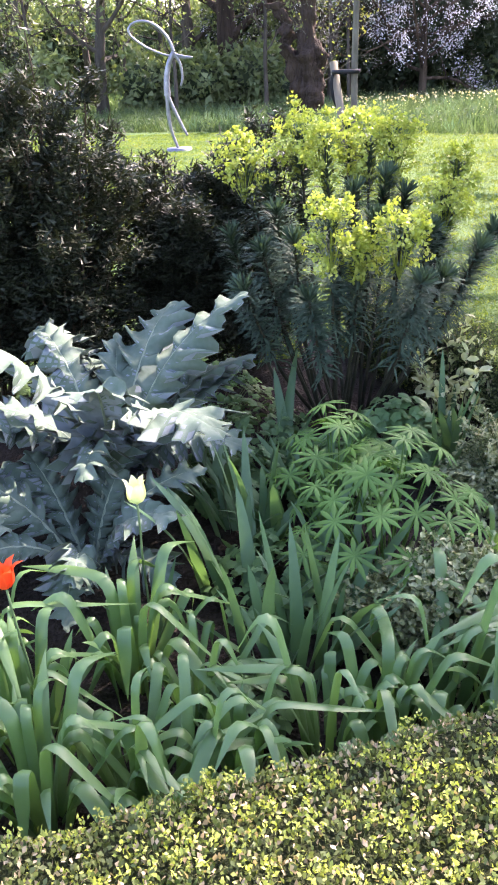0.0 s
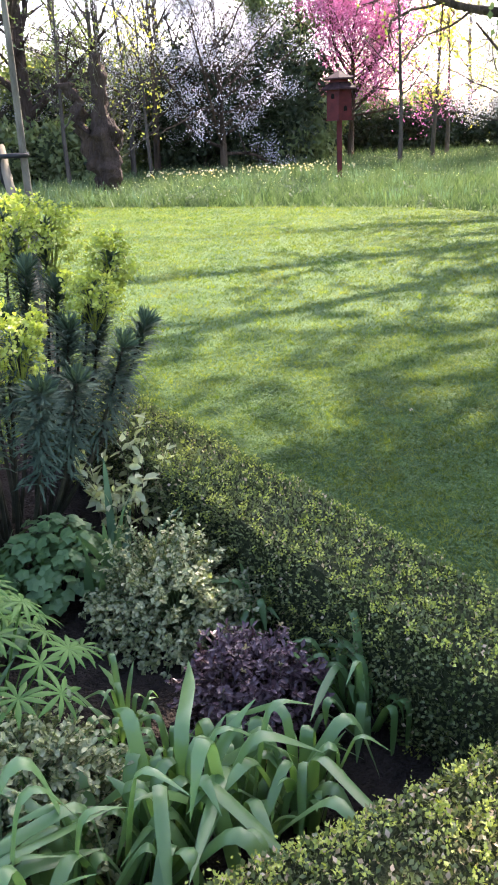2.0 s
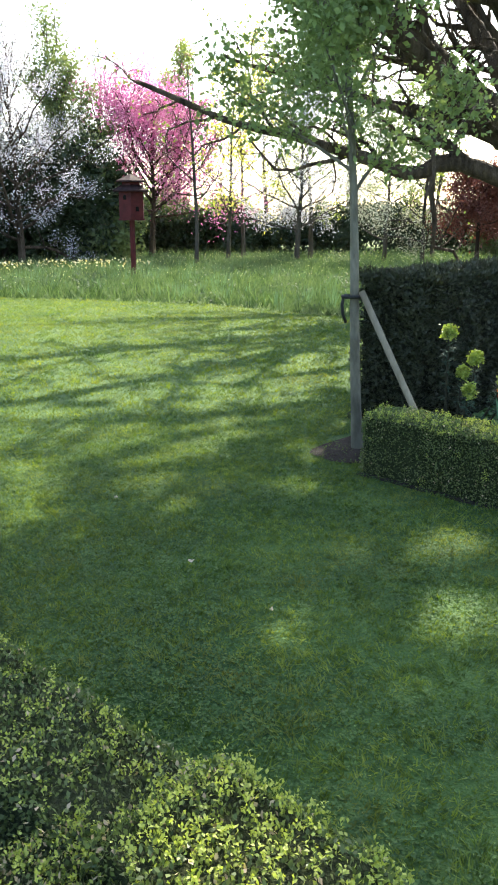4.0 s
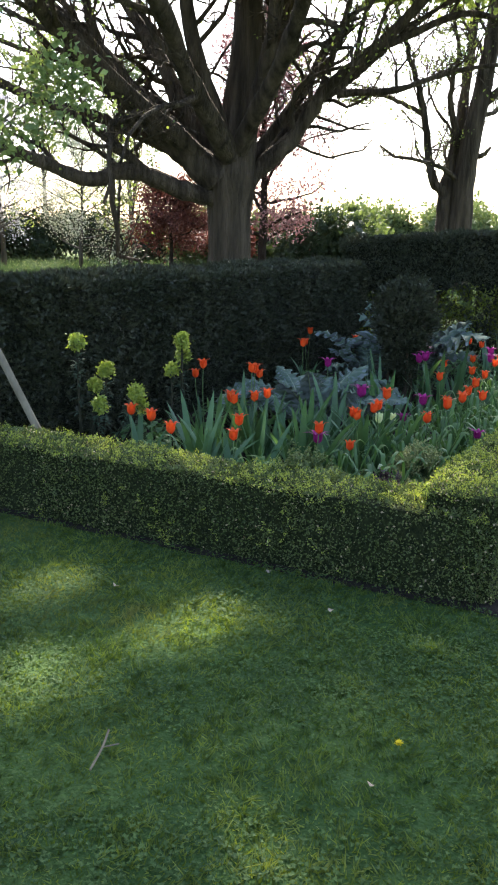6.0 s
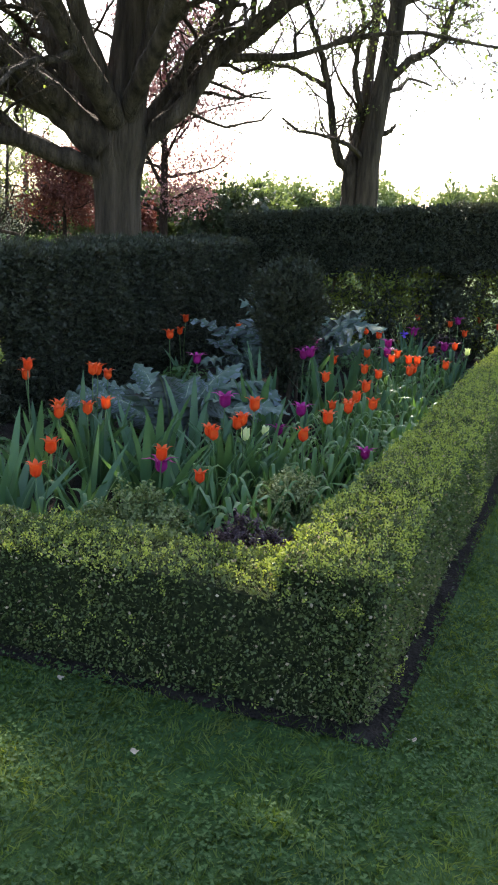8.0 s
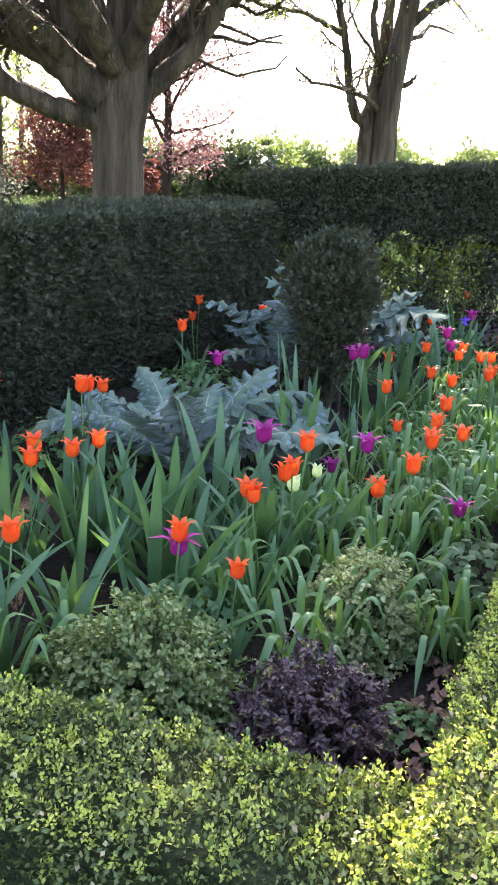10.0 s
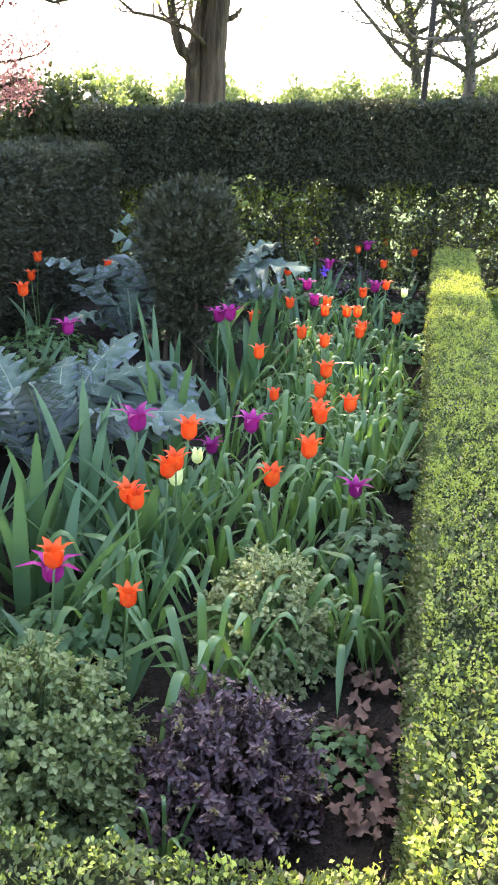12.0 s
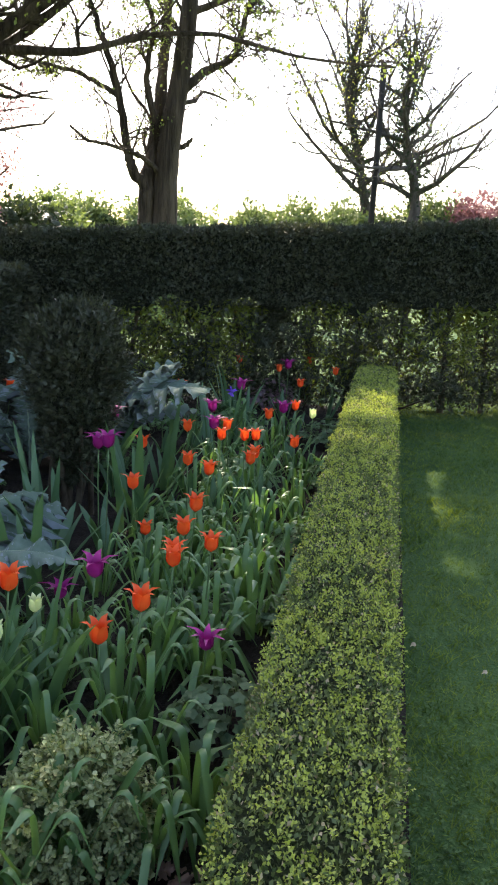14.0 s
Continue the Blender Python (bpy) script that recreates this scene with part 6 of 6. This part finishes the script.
leafy_shrub(at(6.47, 4.25), "rounded pale variegated shrub threaded with strap leaves", 422, (0.31, 0.30, 0.43), VARIEGATED_PALE, 460, 24, 0.019, 0.66, along=0.72, shape="oval")
leafy_shrub(at(5.88, 3.94), "dark purple-leaved shrub with bronze tips", 423, (0.31, 0.29, 0.36), (PURPLE_LEAF, PURPLE_TIP), 340, 24, 0.023, 0.48, "purple_shrub", 0.3, 0.6, "oval")
for i, (x, y, s, h, mat, lab) in enumerate([(7.10, 4.22, 0.2, 0.28, HERB_GREY, "feathery grey-green clump under a purple tulip"), (6.17, 3.80, 0.13, 0.09, HERB, "small low clover-like leaves on bare soil"), (8.0, 4.45, 0.22, 0.22, HERB_GREY, "grey-green low plant beside the box hedge"),
                                            (8.9, 4.95, 0.25, 0.2, HERB, "low leafy plant beside the box hedge"), (7.2, 6.3, 0.3, 0.3, HERB, "low leafy plant under the yew hedge"), (5.6, 6.3, 0.35, 0.2, HERB, "low leafy plant under the yew hedge"), (4.75, 5.4, 0.2, 0.28, HERB_GREY, "pale low plant beside the box hedge"),
                                            (9.6, 5.95, 0.3, 0.25, HERB, "low leafy plant among tulips"), (10.6, 7.6, 0.4, 0.35, HERB, "low leafy plant by the tall hedge"), (12.2, 7.4, 0.35, 0.35, PURPLE_LEAF, "dark-leaved low plant by the tall hedge"), (6.9, 5.2, 0.3, 0.22, HERB, "low leafy plant among tulips"),
                                            (7.7, 4.85, 0.25, 0.2, HERB_GREY, "grey-green low plant among tulips"), (10.2, 5.55, 0.3, 0.22, HERB, "low leafy plant beside the box hedge"), (11.4, 6.15, 0.35, 0.25, HERB_GREY, "grey-green low plant beside the box hedge"), (6.0, 4.7, 0.25, 0.2, HERB, "low leafy plant among irises"), (6.6, 6.5, 0.45, 0.3, HERB, "low leafy plant under the yew hedge"), (8.0, 7.2, 0.45, 0.3, HERB, "low leafy plant under the yew hedge"), (7.6, 6.6, 0.35, 0.3, HERB_GREY, "grey-green low plant under the yew hedge"), (5.3, 5.7, 0.3, 0.25, HERB, "low leafy plant by the spurge"), (9.2, 6.9, 0.35, 0.35, HERB, "low leafy plant among cardoons"), (11.0, 7.1, 0.4, 0.3, HERB, "low leafy plant by the tall hedge"), (8.6, 5.6, 0.3, 0.22, HERB, "low leafy plant among tulips"), (-0.5, 3.1, 0.3, 0.25, HERB, "low leafy plant among irises"), (-0.2, 2.4, 0.3, 0.22, HERB, "low leafy plant among irises"), (-0.45, 3.5, 0.32, 0.3, HERB, "low leafy plant beside the spurge"), (-0.05, 3.15, 0.28, 0.26, HERB, "low leafy plant beside the spurge"), (-0.75, 3.9, 0.35, 0.35, HERB, "low leafy plant beside the spurge"), (1.3, 2.85, 0.16, 0.16, HERB, "low leafy plant by the box hedge")]):
    low_herb(at(x, y, i), lab, 430 + i, s, h, int(900 * s), mat, 0.026 if h < 0.12 else 0.04)

# mixed border
for i, (u, w, sx, sz) in enumerate([(1.2, 0.4, 0.62, 1.85), (1.9, 0.35, 0.60, 1.92), (2.5, 0.4, 0.50, 2.05), (3.0, 0.3, 0.40, 1.85), (3.7, 0.45, 0.32, 1.42), (4.1, 0.5, 0.30, 1.45)]):
    x, y, _ = np.array((-4.2, 2.75, 0)) + ALONG * u + ACROSS * w
    yew_shrub(at(x, y, i), "loose dark yew shrub with feathery spreading sprays", 520 + i, (sx, 0.5, sz))
cardoon(at(-1.0, 2.95), "big silver cardoon with arching jagged leaves, sunlit", 501, 17, 1.08, 1.9)
cardoon(at(-0.95, 2.42), "silver cardoon with large hanging leaves in the border", 502, 12, 0.62, 1.4)
cardoon(at(-1.75, 2.2), "silver cardoon at the border's dim end", 503, 12, 0.85, 1.2)
spurge(at(-0.05, 3.95), "large spurge bush with lime-yellow heads on leafy stems", [
    (-0.03, -0.58, 1.16, 1.3), (0.26, -0.52, 1.12, 1.3), (0.10, -0.46, 1.02, 0.9), (-0.50, 0.15, 1.36, 1.4), (-0.26, 0.55, 1.44, 1.6), (0.02, 0.6, 1.44, 1.7), (0.24, 0.45, 1.41, 1.7), (-0.1, 0.3, 1.40, 1.6), (0.12, 0.35, 1.40, 1.6), (0.48, 0.0, 1.18, 1.2), (0.55, 0.25, 1.28, 1.1),
    (0.62, -0.25, 0.98, 0), (0.70, -0.05, 1.02, 0), (-0.35, -0.35, 1.0, 0), (-0.3, -0.2, 1.14, 0), (-0.42, -0.5, 0.86, 0), (0.35, -0.62, 0.92, 0), (-0.12, -0.62, 0.85, 0), (0.15, -0.2, 1.1, 0), (-0.55, 0.0, 1.0, 0), (0.45, -0.45, 0.9, 0), (0.05, 0.0, 1.2, 0), (0.3, 0.2, 1.15, 0), (-0.2, -0.4, 1.05, 0), (0.2, 0.1, 1.25, 0), (-0.4, 0.3, 1.2, 0), (0.5, 0.1, 1.05, 0), (0.0, -0.35, 0.95, 0), (0.4, -0.2, 1.05, 0)], 504, 0.50, 0.095, 0.120, 1.1)
leafy_shrub(at(0.52, 3.84), "low sapling with pale cream-green drooping leaves by the hedge", 512, (0.26, 0.26, 0.70), PALE_SPRIG, 46, 9, 0.062, 0.5, "sapling", 0.0, 0.5, "oval", True)
lupin(at(0.17, 2.45), "mound of fresh green lupin leaves, palm-shaped", 505, 34, 0.36, 0.56)
lupin(at(-0.02, 2.75), "mound of fresh green lupin leaves, palm-shaped", 506, 20, 0.26, 0.58)
low_herb(at(0.22, 3.45), "rounded mound of green geranium leaves", 507, 0.26, 0.36, 420, HERB, 0.05)
low_herb(at(-0.25, 1.75), "low leafy plant between the strap leaves", 508, 0.15, 0.2, 120, HERB, 0.05)
leafy_shrub(at(0.72, 3.12), "variegated shrub with small cream and green leaves", 509, (0.40, 0.36, 0.52), VARIEGATED, 460, 22, 0.022, 0.62, along=0.62, shape="oval")
leafy_shrub(at(0.36, 2.16), "low variegated shrub with cream and green leaves", 510, (0.40, 0.30, 0.50), VARIEGATED, 440, 22, 0.024, 0.62, along=0.62, shape="oval")
leafy_shrub(at(1.0, 2.58), "low dark purple-leaved shrub", 511, (0.31, 0.28, 0.40), (PURPLE_LEAF, PURPLE_TIP), 280, 24, 0.026, 0.5, "purple_shrub", 0.1, 0.6, "oval")
for i, (x, y) in enumerate([(-0.2, 2.0), (-0.05, 2.05), (-0.38, 2.4), (-0.65, 2.95), (-0.45, 3.0), (-0.3, 3.25), (0.42, 3.35), (0.0, 2.25), (-0.15, 3.0), (-0.3, 2.65), (0.5, 3.5), (-0.25, 2.25), (-0.12, 1.9), (-0.42, 2.75), (-0.2, 2.8)]):
    copy_thing(iris_protos[i % 3], at(x, y, i * 1.3, 0.8 + 0.1 * (i % 3)))
border_lily = [daylily(at(-0.62, 1.85), "large clump of arching daylily leaves, bright green", 521, 24, 0.64, 0.040), daylily(at(0.62, 1.98), "large clump of arching daylily leaves, bright green", 522, 22, 0.62, 0.042)]
for i, (x, y, s) in enumerate([(-0.72, 1.32, 0.95), (-0.50, 1.42, 0.8), (-0.22, 1.5, 0.85), (0.0, 1.62, 0.9), (-1.0, 1.25, 1.0), (0.32, 1.78, 0.95), (0.76, 2.06, 1.0), (0.93, 2.12, 0.95), (1.10, 2.16, 0.85), (1.34, 2.50, 0.7), (1.02, 3.05, 0.62), (0.93, 3.6, 0.6), (-1.05, 1.75, 1.0), (0.45, 2.35, 0.6), (1.3, 2.6, 0.6), (-0.35, 1.35, 0.8), (0.15, 1.66, 0.85), (0.5, 1.85, 0.85), (0.74, 2.34, 0.55), (0.58, 2.56, 0.5), (-0.85, 1.55, 0.9), (-0.4, 1.75, 0.7)]):
    copy_thing(border_lily[i % 2], at(x, y, i * 1.9, s))
plant_tulip("cream", -0.61, 2.06, 0.72)
plant_tulip("orange", -0.83, 1.62, 0.60)

# fallen leaves and small things on soil and lawn
a = np.linspace(0, 2 * np.pi, 22, endpoint=False)
lob = 0.040 * (0.80 + 0.20 * np.cos(a * 7)) * (1 - 0.2 * np.cos(a))
v = np.c_[lob * 1.3 * np.cos(a), lob * 0.85 * np.sin(a), 0.012 * np.sin(a * 3) + 0.010 * np.cos(a * 2) + 0.014]
oak_leaf = Geo().add(np.r_[v, [[0, 0, 0.008]]], tris=np.c_[np.arange(22), (np.arange(22) + 1) % 22, np.full(22, 22)])
oak_mesh = oak_leaf.mesh("fallen_leaf", OAK_LITTER)
v = np.c_[0.046 * np.cos(a) * (1 + 0.12 * np.cos(a * 5)), 0.028 * np.sin(a) * (1 - 0.3 * np.cos(a) + 0.2 * np.sin(a * 4)), 0.014 * np.cos(a * 2) + 0.008 * np.sin(a) + 0.008]
pale_mesh = Geo().add(np.r_[v, [[0, 0, 0.0]]], tris=np.c_[np.arange(22), (np.arange(22) + 1) % 22, np.full(22, 22)]).mesh("fallen_leaf", PALE_LITTER)
rl = np.random.default_rng(9)
spots = [(6.46, 3.87), (6.22, 3.70), (6.40, 3.76), (6.12, 3.66), (6.54, 3.90), (6.28, 3.78), (6.04, 3.64)]
for i in range(56):
    x, y = spots[i % 7]
    ob = new("fallen_leaf", oak_mesh)
    ob.matrix_basis = Matrix.Translation((x + rl.normal(0, 0.06), y + rl.normal(0, 0.06), 0.025 + 0.012 * (i % 3))) @ Matrix.Rotation(rl.uniform(0, 6), 4, "Z") @ Matrix.Rotation(rl.normal(0, 0.25), 4, "X") @ Matrix.Scale(rl.uniform(0.45, 0.8), 4)
    tagged(ob, "dry brown fallen oak leaf on dark soil", "leaf", "fallen oak leaves")
for x, y, z, s in [(3.37, 2.06, 0, 0.8), (4.10, 3.95, 0, 0.7), (2.69, 3.65, 0, 0.5), (4.12, 2.22, 0, 0.5), (4.83, 3.71, 0, 0.5), (4.81, 3.21, 0, 0.5), (5.55, 2.72, 0, 0.6), (7.50, 3.89, 0.475, 0.8), (8.22, 4.0, 0, 0.7), (8.2, 3.67, 0, 0.6), (2.45, 4.28, 0, 0.6), (2.19, 5.38, 0, 0.6)]:
    ob = new("fallen_leaf", pale_mesh)
    ob.matrix_basis = Matrix.Translation((x, y, z + 0.022)) @ Matrix.Rotation(x * 5, 4, "Z") @ Matrix.Scale(s * 0.6, 4)
    tagged(ob, "pale dry leaf lying on the lawn or hedge", "leaf", "pale fallen leaves")
g = Geo()
tube(g, smooth_line([(3.42, 2.74, 0.03), (3.5, 2.82, 0.035), (3.56, 2.9, 0.03)], 4), 0.004, 5)
tube(g, [(3.5, 2.82, 0.034), (3.55, 2.8, 0.04)], 0.003, 4)
tagged(new("twig", g.mesh("twig", STAKE_WOOD)), "small dry twig lying on the lawn", "twig")
root = thing("dandelion", at(4.33, 2.31), "yellow dandelion flower open in the lawn", "flower")
g = Geo()
rr = np.random.default_rng(2)
az = rr.uniform(0, 6.28, 70)
leaves(g, np.tile((0, 0, 0.035), (70, 1)), np.c_[np.cos(az), np.sin(az), rr.uniform(0.1, 1.0, 70)], np.tile(Z, (70, 1)), rr.uniform(0.012, 0.02, 70), 0.005, 0, 0.1)
part("bloom", g, DANDELION, root)
g = Geo()
tube(g, [(0, 0, 0), (0, 0, 0.035)], 0.003, 5)
part("stem", g, STEM, root)


# ---- grass ----
def blades(n, region, height, width, r, z=0.0, lean=0.5, tall_tip=False):
    """Blades inside a polygon test; region: x0, y0, x1, y1 and a test."""
    x0, y0, x1, y1, test = region
    p = np.c_[r.uniform(x0, x1, n), r.uniform(y0, y1, n), np.full(n, z)]
    p = p[test(p[:, 0], p[:, 1])]
    n = len(p)
    az = r.uniform(0, 2 * np.pi, n)
    x, y = p[:, 0], p[:, 1]
    wave = np.sin(x * 31 + 2.1 * np.sin(y * 23)) * np.sin(y * 29 + 1.7 * np.sin(x * 19)) + 0.8 * np.sin(x * 11 + 3 * np.sin(y * 7)) * np.sin(y * 13 + 2 * np.sin(x * 9))
    h = height * r.uniform(0.55, 1.3, n) * (0.8 + 0.38 * wave)
    cell = np.floor((p[:, :2] + 0.012 * np.c_[np.sin(y * 61), np.sin(x * 57)]) / (width * 9 + 0.012)).astype(int)
    luck = np.random.default_rng(5).uniform(-1, 1, (3, 4096))[:, (cell[:, 0] * 73 + cell[:, 1] * 151) % 4096]
    h = h * (1 + 0.45 * luck[0])
    s = np.c_[np.cos(az), np.sin(az), np.zeros(n)] * width / 2
    d = np.c_[r.normal(0, lean, n) + lean * luck[1], r.normal(0, lean, n) + lean * luck[2], np.ones(n)] * h[:, None]
    v = np.stack([p - s, p + s, p + d], 1)
    return Geo().add(v, tris=np.arange(3 * n).reshape(n, 3))


def in_poly(poly):
    q = np.asarray(poly, float)

    def test(x, y):
        inside = np.zeros(len(x), bool)
        for (xa, ya), (xb, yb) in zip(q, np.roll(q, -1, 0)):
            cross = (ya > y) != (yb > y)
            inside ^= cross & (x < (xb - xa) * (y - ya) / (yb - ya + 1e-12) + xa)
        return inside
    return test


lawn_test = in_poly(LAWN_EDGE)
bed_a = in_poly([tuple(p[:2]) for p in (A_CORNER, A_FAR, A_FAR - ALONG * 5.5, A_CORNER - ALONG * 5.5)])
bed_b = in_poly([tuple(p[:2]) for p in (B_CORNER + 0.075 * ALONG - 0.05 * PATHWAY, B_BACK - 0.04 * PATHWAY, B_BACK + PATHWAY * 4.2, B_CORNER + PATHWAY * 3.9 + ALONG * 0.7, B_FAR + ALONG * 0.4, B_FAR + ALONG * 0.08)])


def on_lawn(x, y):
    return lawn_test(x, y) & ~bed_a(x, y) & ~bed_b(x, y)


rg = np.random.default_rng(17)


def nearness(x, y):
    """1 on the grass path, falling to 0 a few metres away."""
    far = np.hypot(x - np.clip(x, 1.8, 5.6), y - np.clip(y, 1.5, 5.2))
    return np.clip(1.15 - far / 2.6, 0, 1)


tagged(new("lawn_grass", blades(560000, (-1.0, -0.6, 8.2, 8.0, lambda x, y: on_lawn(x, y) & (rg.uniform(0, 1, len(x)) < nearness(x, y))), 0.025, 0.0068, rg, 0.0, 0.75).mesh("lawn_grass", GRASS)), "short mown grass blades of the path", "", "", "stuff")
tagged(new("lawn_grass", blades(330000, (-9, 4.5, 10.5, 22.5, lambda x, y: on_lawn(x, y) & (rg.uniform(0, 1, len(x)) > nearness(x, y))), 0.034, 0.013, rg, 0.0, 0.8).mesh("lawn_grass", GRASS)), "short mown grass of the wide lawn", "", "", "stuff")
tagged(new("lawn_grass", blades(240000, (5.4, 0.5, 18, 7.0, lambda x, y: on_lawn(x, y) & (rg.uniform(0, 1, len(x)) > nearness(x, y))), 0.028, 0.006, rg, 0.0, 0.7).mesh("lawn_grass", GRASS)), "short mown grass beside the box hedge", "", "", "stuff")


# clover leaves in the turf
k = 260000
p = np.c_[rg.uniform(-1.0, 8.2, k), rg.uniform(-0.6, 8.0, k), rg.uniform(0.008, 0.03, k)]
patch = np.sin(p[:, 0] * 3.1 + 2 * np.sin(p[:, 1] * 2.3)) * np.sin(p[:, 1] * 2.7 + 1.5 * np.sin(p[:, 0] * 1.9)) + rg.normal(0, 0.5, k)
p = p[(patch > -0.15) & on_lawn(p[:, 0], p[:, 1]) & (rg.uniform(0.1, 1, k) < nearness(p[:, 0], p[:, 1]))]
g = Geo()
turn = rg.uniform(0, 6.28, len(p))
for j in range(3):
    leaves(g, p, np.c_[np.cos(turn + 2.1 * j), np.sin(turn + 2.1 * j), rg.uniform(-0.2, 0.4, len(p))], unit(rg.normal(0, 0.35, p.shape) + Z), rg.uniform(0.007, 0.0125, len(p)), 0.011, 0, 0.15, "needle")
tagged(new("clover", g.mesh("clover", CLOVER)), "small clover leaves in the mown lawn", "", "", "stuff")


def on_meadow(x, y):
    return ~lawn_test(x, y)


tagged(new("meadow_grass", blades(150000, (-9, 12, 24, 34, on_meadow), 0.32, 0.024, rg, -0.02, 0.5).mesh("meadow_grass", MEADOW)), "long green meadow grass with wild flowers", "", "", "stuff")
tagged(new("meadow_grass", blades(65000, (-22, 20, 40, 48, on_meadow), 0.34, 0.045, rg, -0.02, 0.5).mesh("meadow_grass", MEADOW)), "long meadow grass reaching the far hedge", "", "", "stuff")
p = np.c_[rg.uniform(-1, 6, 240), rg.uniform(27.5, 31, 240), rg.uniform(0.3, 0.45, 240)]
g = Geo()
leaves(g, p, unit(rg.normal(0, 1, p.shape)), unit(rg.normal(0, 1, p.shape) + Z), 0.08, 0.07, 0, 0.2, "oval")
tagged(new("daffodils", g.mesh("daffodils", DAFFODIL)), "fading daffodils scattered in the meadow grass", "", "", "stuff")
p = np.c_[rg.uniform(-4, 22, 3000), rg.uniform(21, 40, 3000), rg.uniform(0.22, 0.44, 3000)]
p = p[on_meadow(p[:, 0], p[:, 1])]
g = Geo()
leaves(g, p, unit(rg.normal(0, 1, p.shape)), unit(rg.normal(0, 1, p.shape) + Z), 0.021, 0.02, 0, 0.2, "oval")
tagged(new("meadow_flowers", g.mesh("meadow_flowers", CREAM)), "small pale wild flowers in the long grass", "", "", "stuff")

# cow parsley and dock in uneven clumps through the long grass
rp = np.random.default_rng(29)
c = np.c_[rp.uniform(-9, 22, 5200), rp.uniform(14, 40, 5200)]
c = c[on_meadow(c[:, 0], c[:, 1])]
c = c[lumps(np.c_[c, np.zeros(len(c))], 0.55, 1.0, 4.0) + 0.5 * lumps(np.c_[c, np.zeros(len(c))], 1.7, 1.0, 7.0) + rp.uniform(-0.25, 0.25, len(c)) > 0.05]
size = rp.uniform(0.12, 0.34, len(c))
p = np.repeat(np.c_[c, size * 0.7], 26, 0)
d = unit(rp.normal(0, 1, p.shape) * (1, 1, 0.7))
p += d * np.repeat(size, 26)[:, None] * rp.uniform(0.3, 1, (len(p), 1)) * (1, 1, 0.8)
g = Geo()
leaves(g, p, unit(d + rp.normal(0, 0.5, p.shape)), unit(rp.normal(0, 0.6, p.shape) + Z), rp.uniform(0.05, 0.11, len(p)), 0.045, 0, 0.15, "needle")
tagged(new("cow_parsley", g.mesh("cow_parsley", COW_PARSLEY)), "dark grey-green cow parsley clumps in the long grass", "", "", "stuff")

# narcissus leaves in clumps along the meadow's edge
rn = np.random.default_rng(23)
c = np.c_[rn.uniform(-5, 10, 190), rn.uniform(15, 31, 190)]
c = c[on_meadow(c[:, 0], c[:, 1])]
p = np.repeat(np.c_[c, np.full(len(c), -0.02)], 16, 0) + rn.normal(0, 0.09, (len(c) * 16, 3)) * (1, 1, 0)
g = Geo()
leaves(g, p, unit(rn.normal(0, 0.28, p.shape) + Z), unit(rn.normal(0, 1, p.shape) * (1, 1, 0.1)), rn.uniform(0.28, 0.52, len(p)), 0.022, 0, 0.1)
tagged(new("narcissus_leaves", g.mesh("narcissus_leaves", NARCISSUS)), "blue-green narcissus leaves in the long grass", "", "", "stuff")
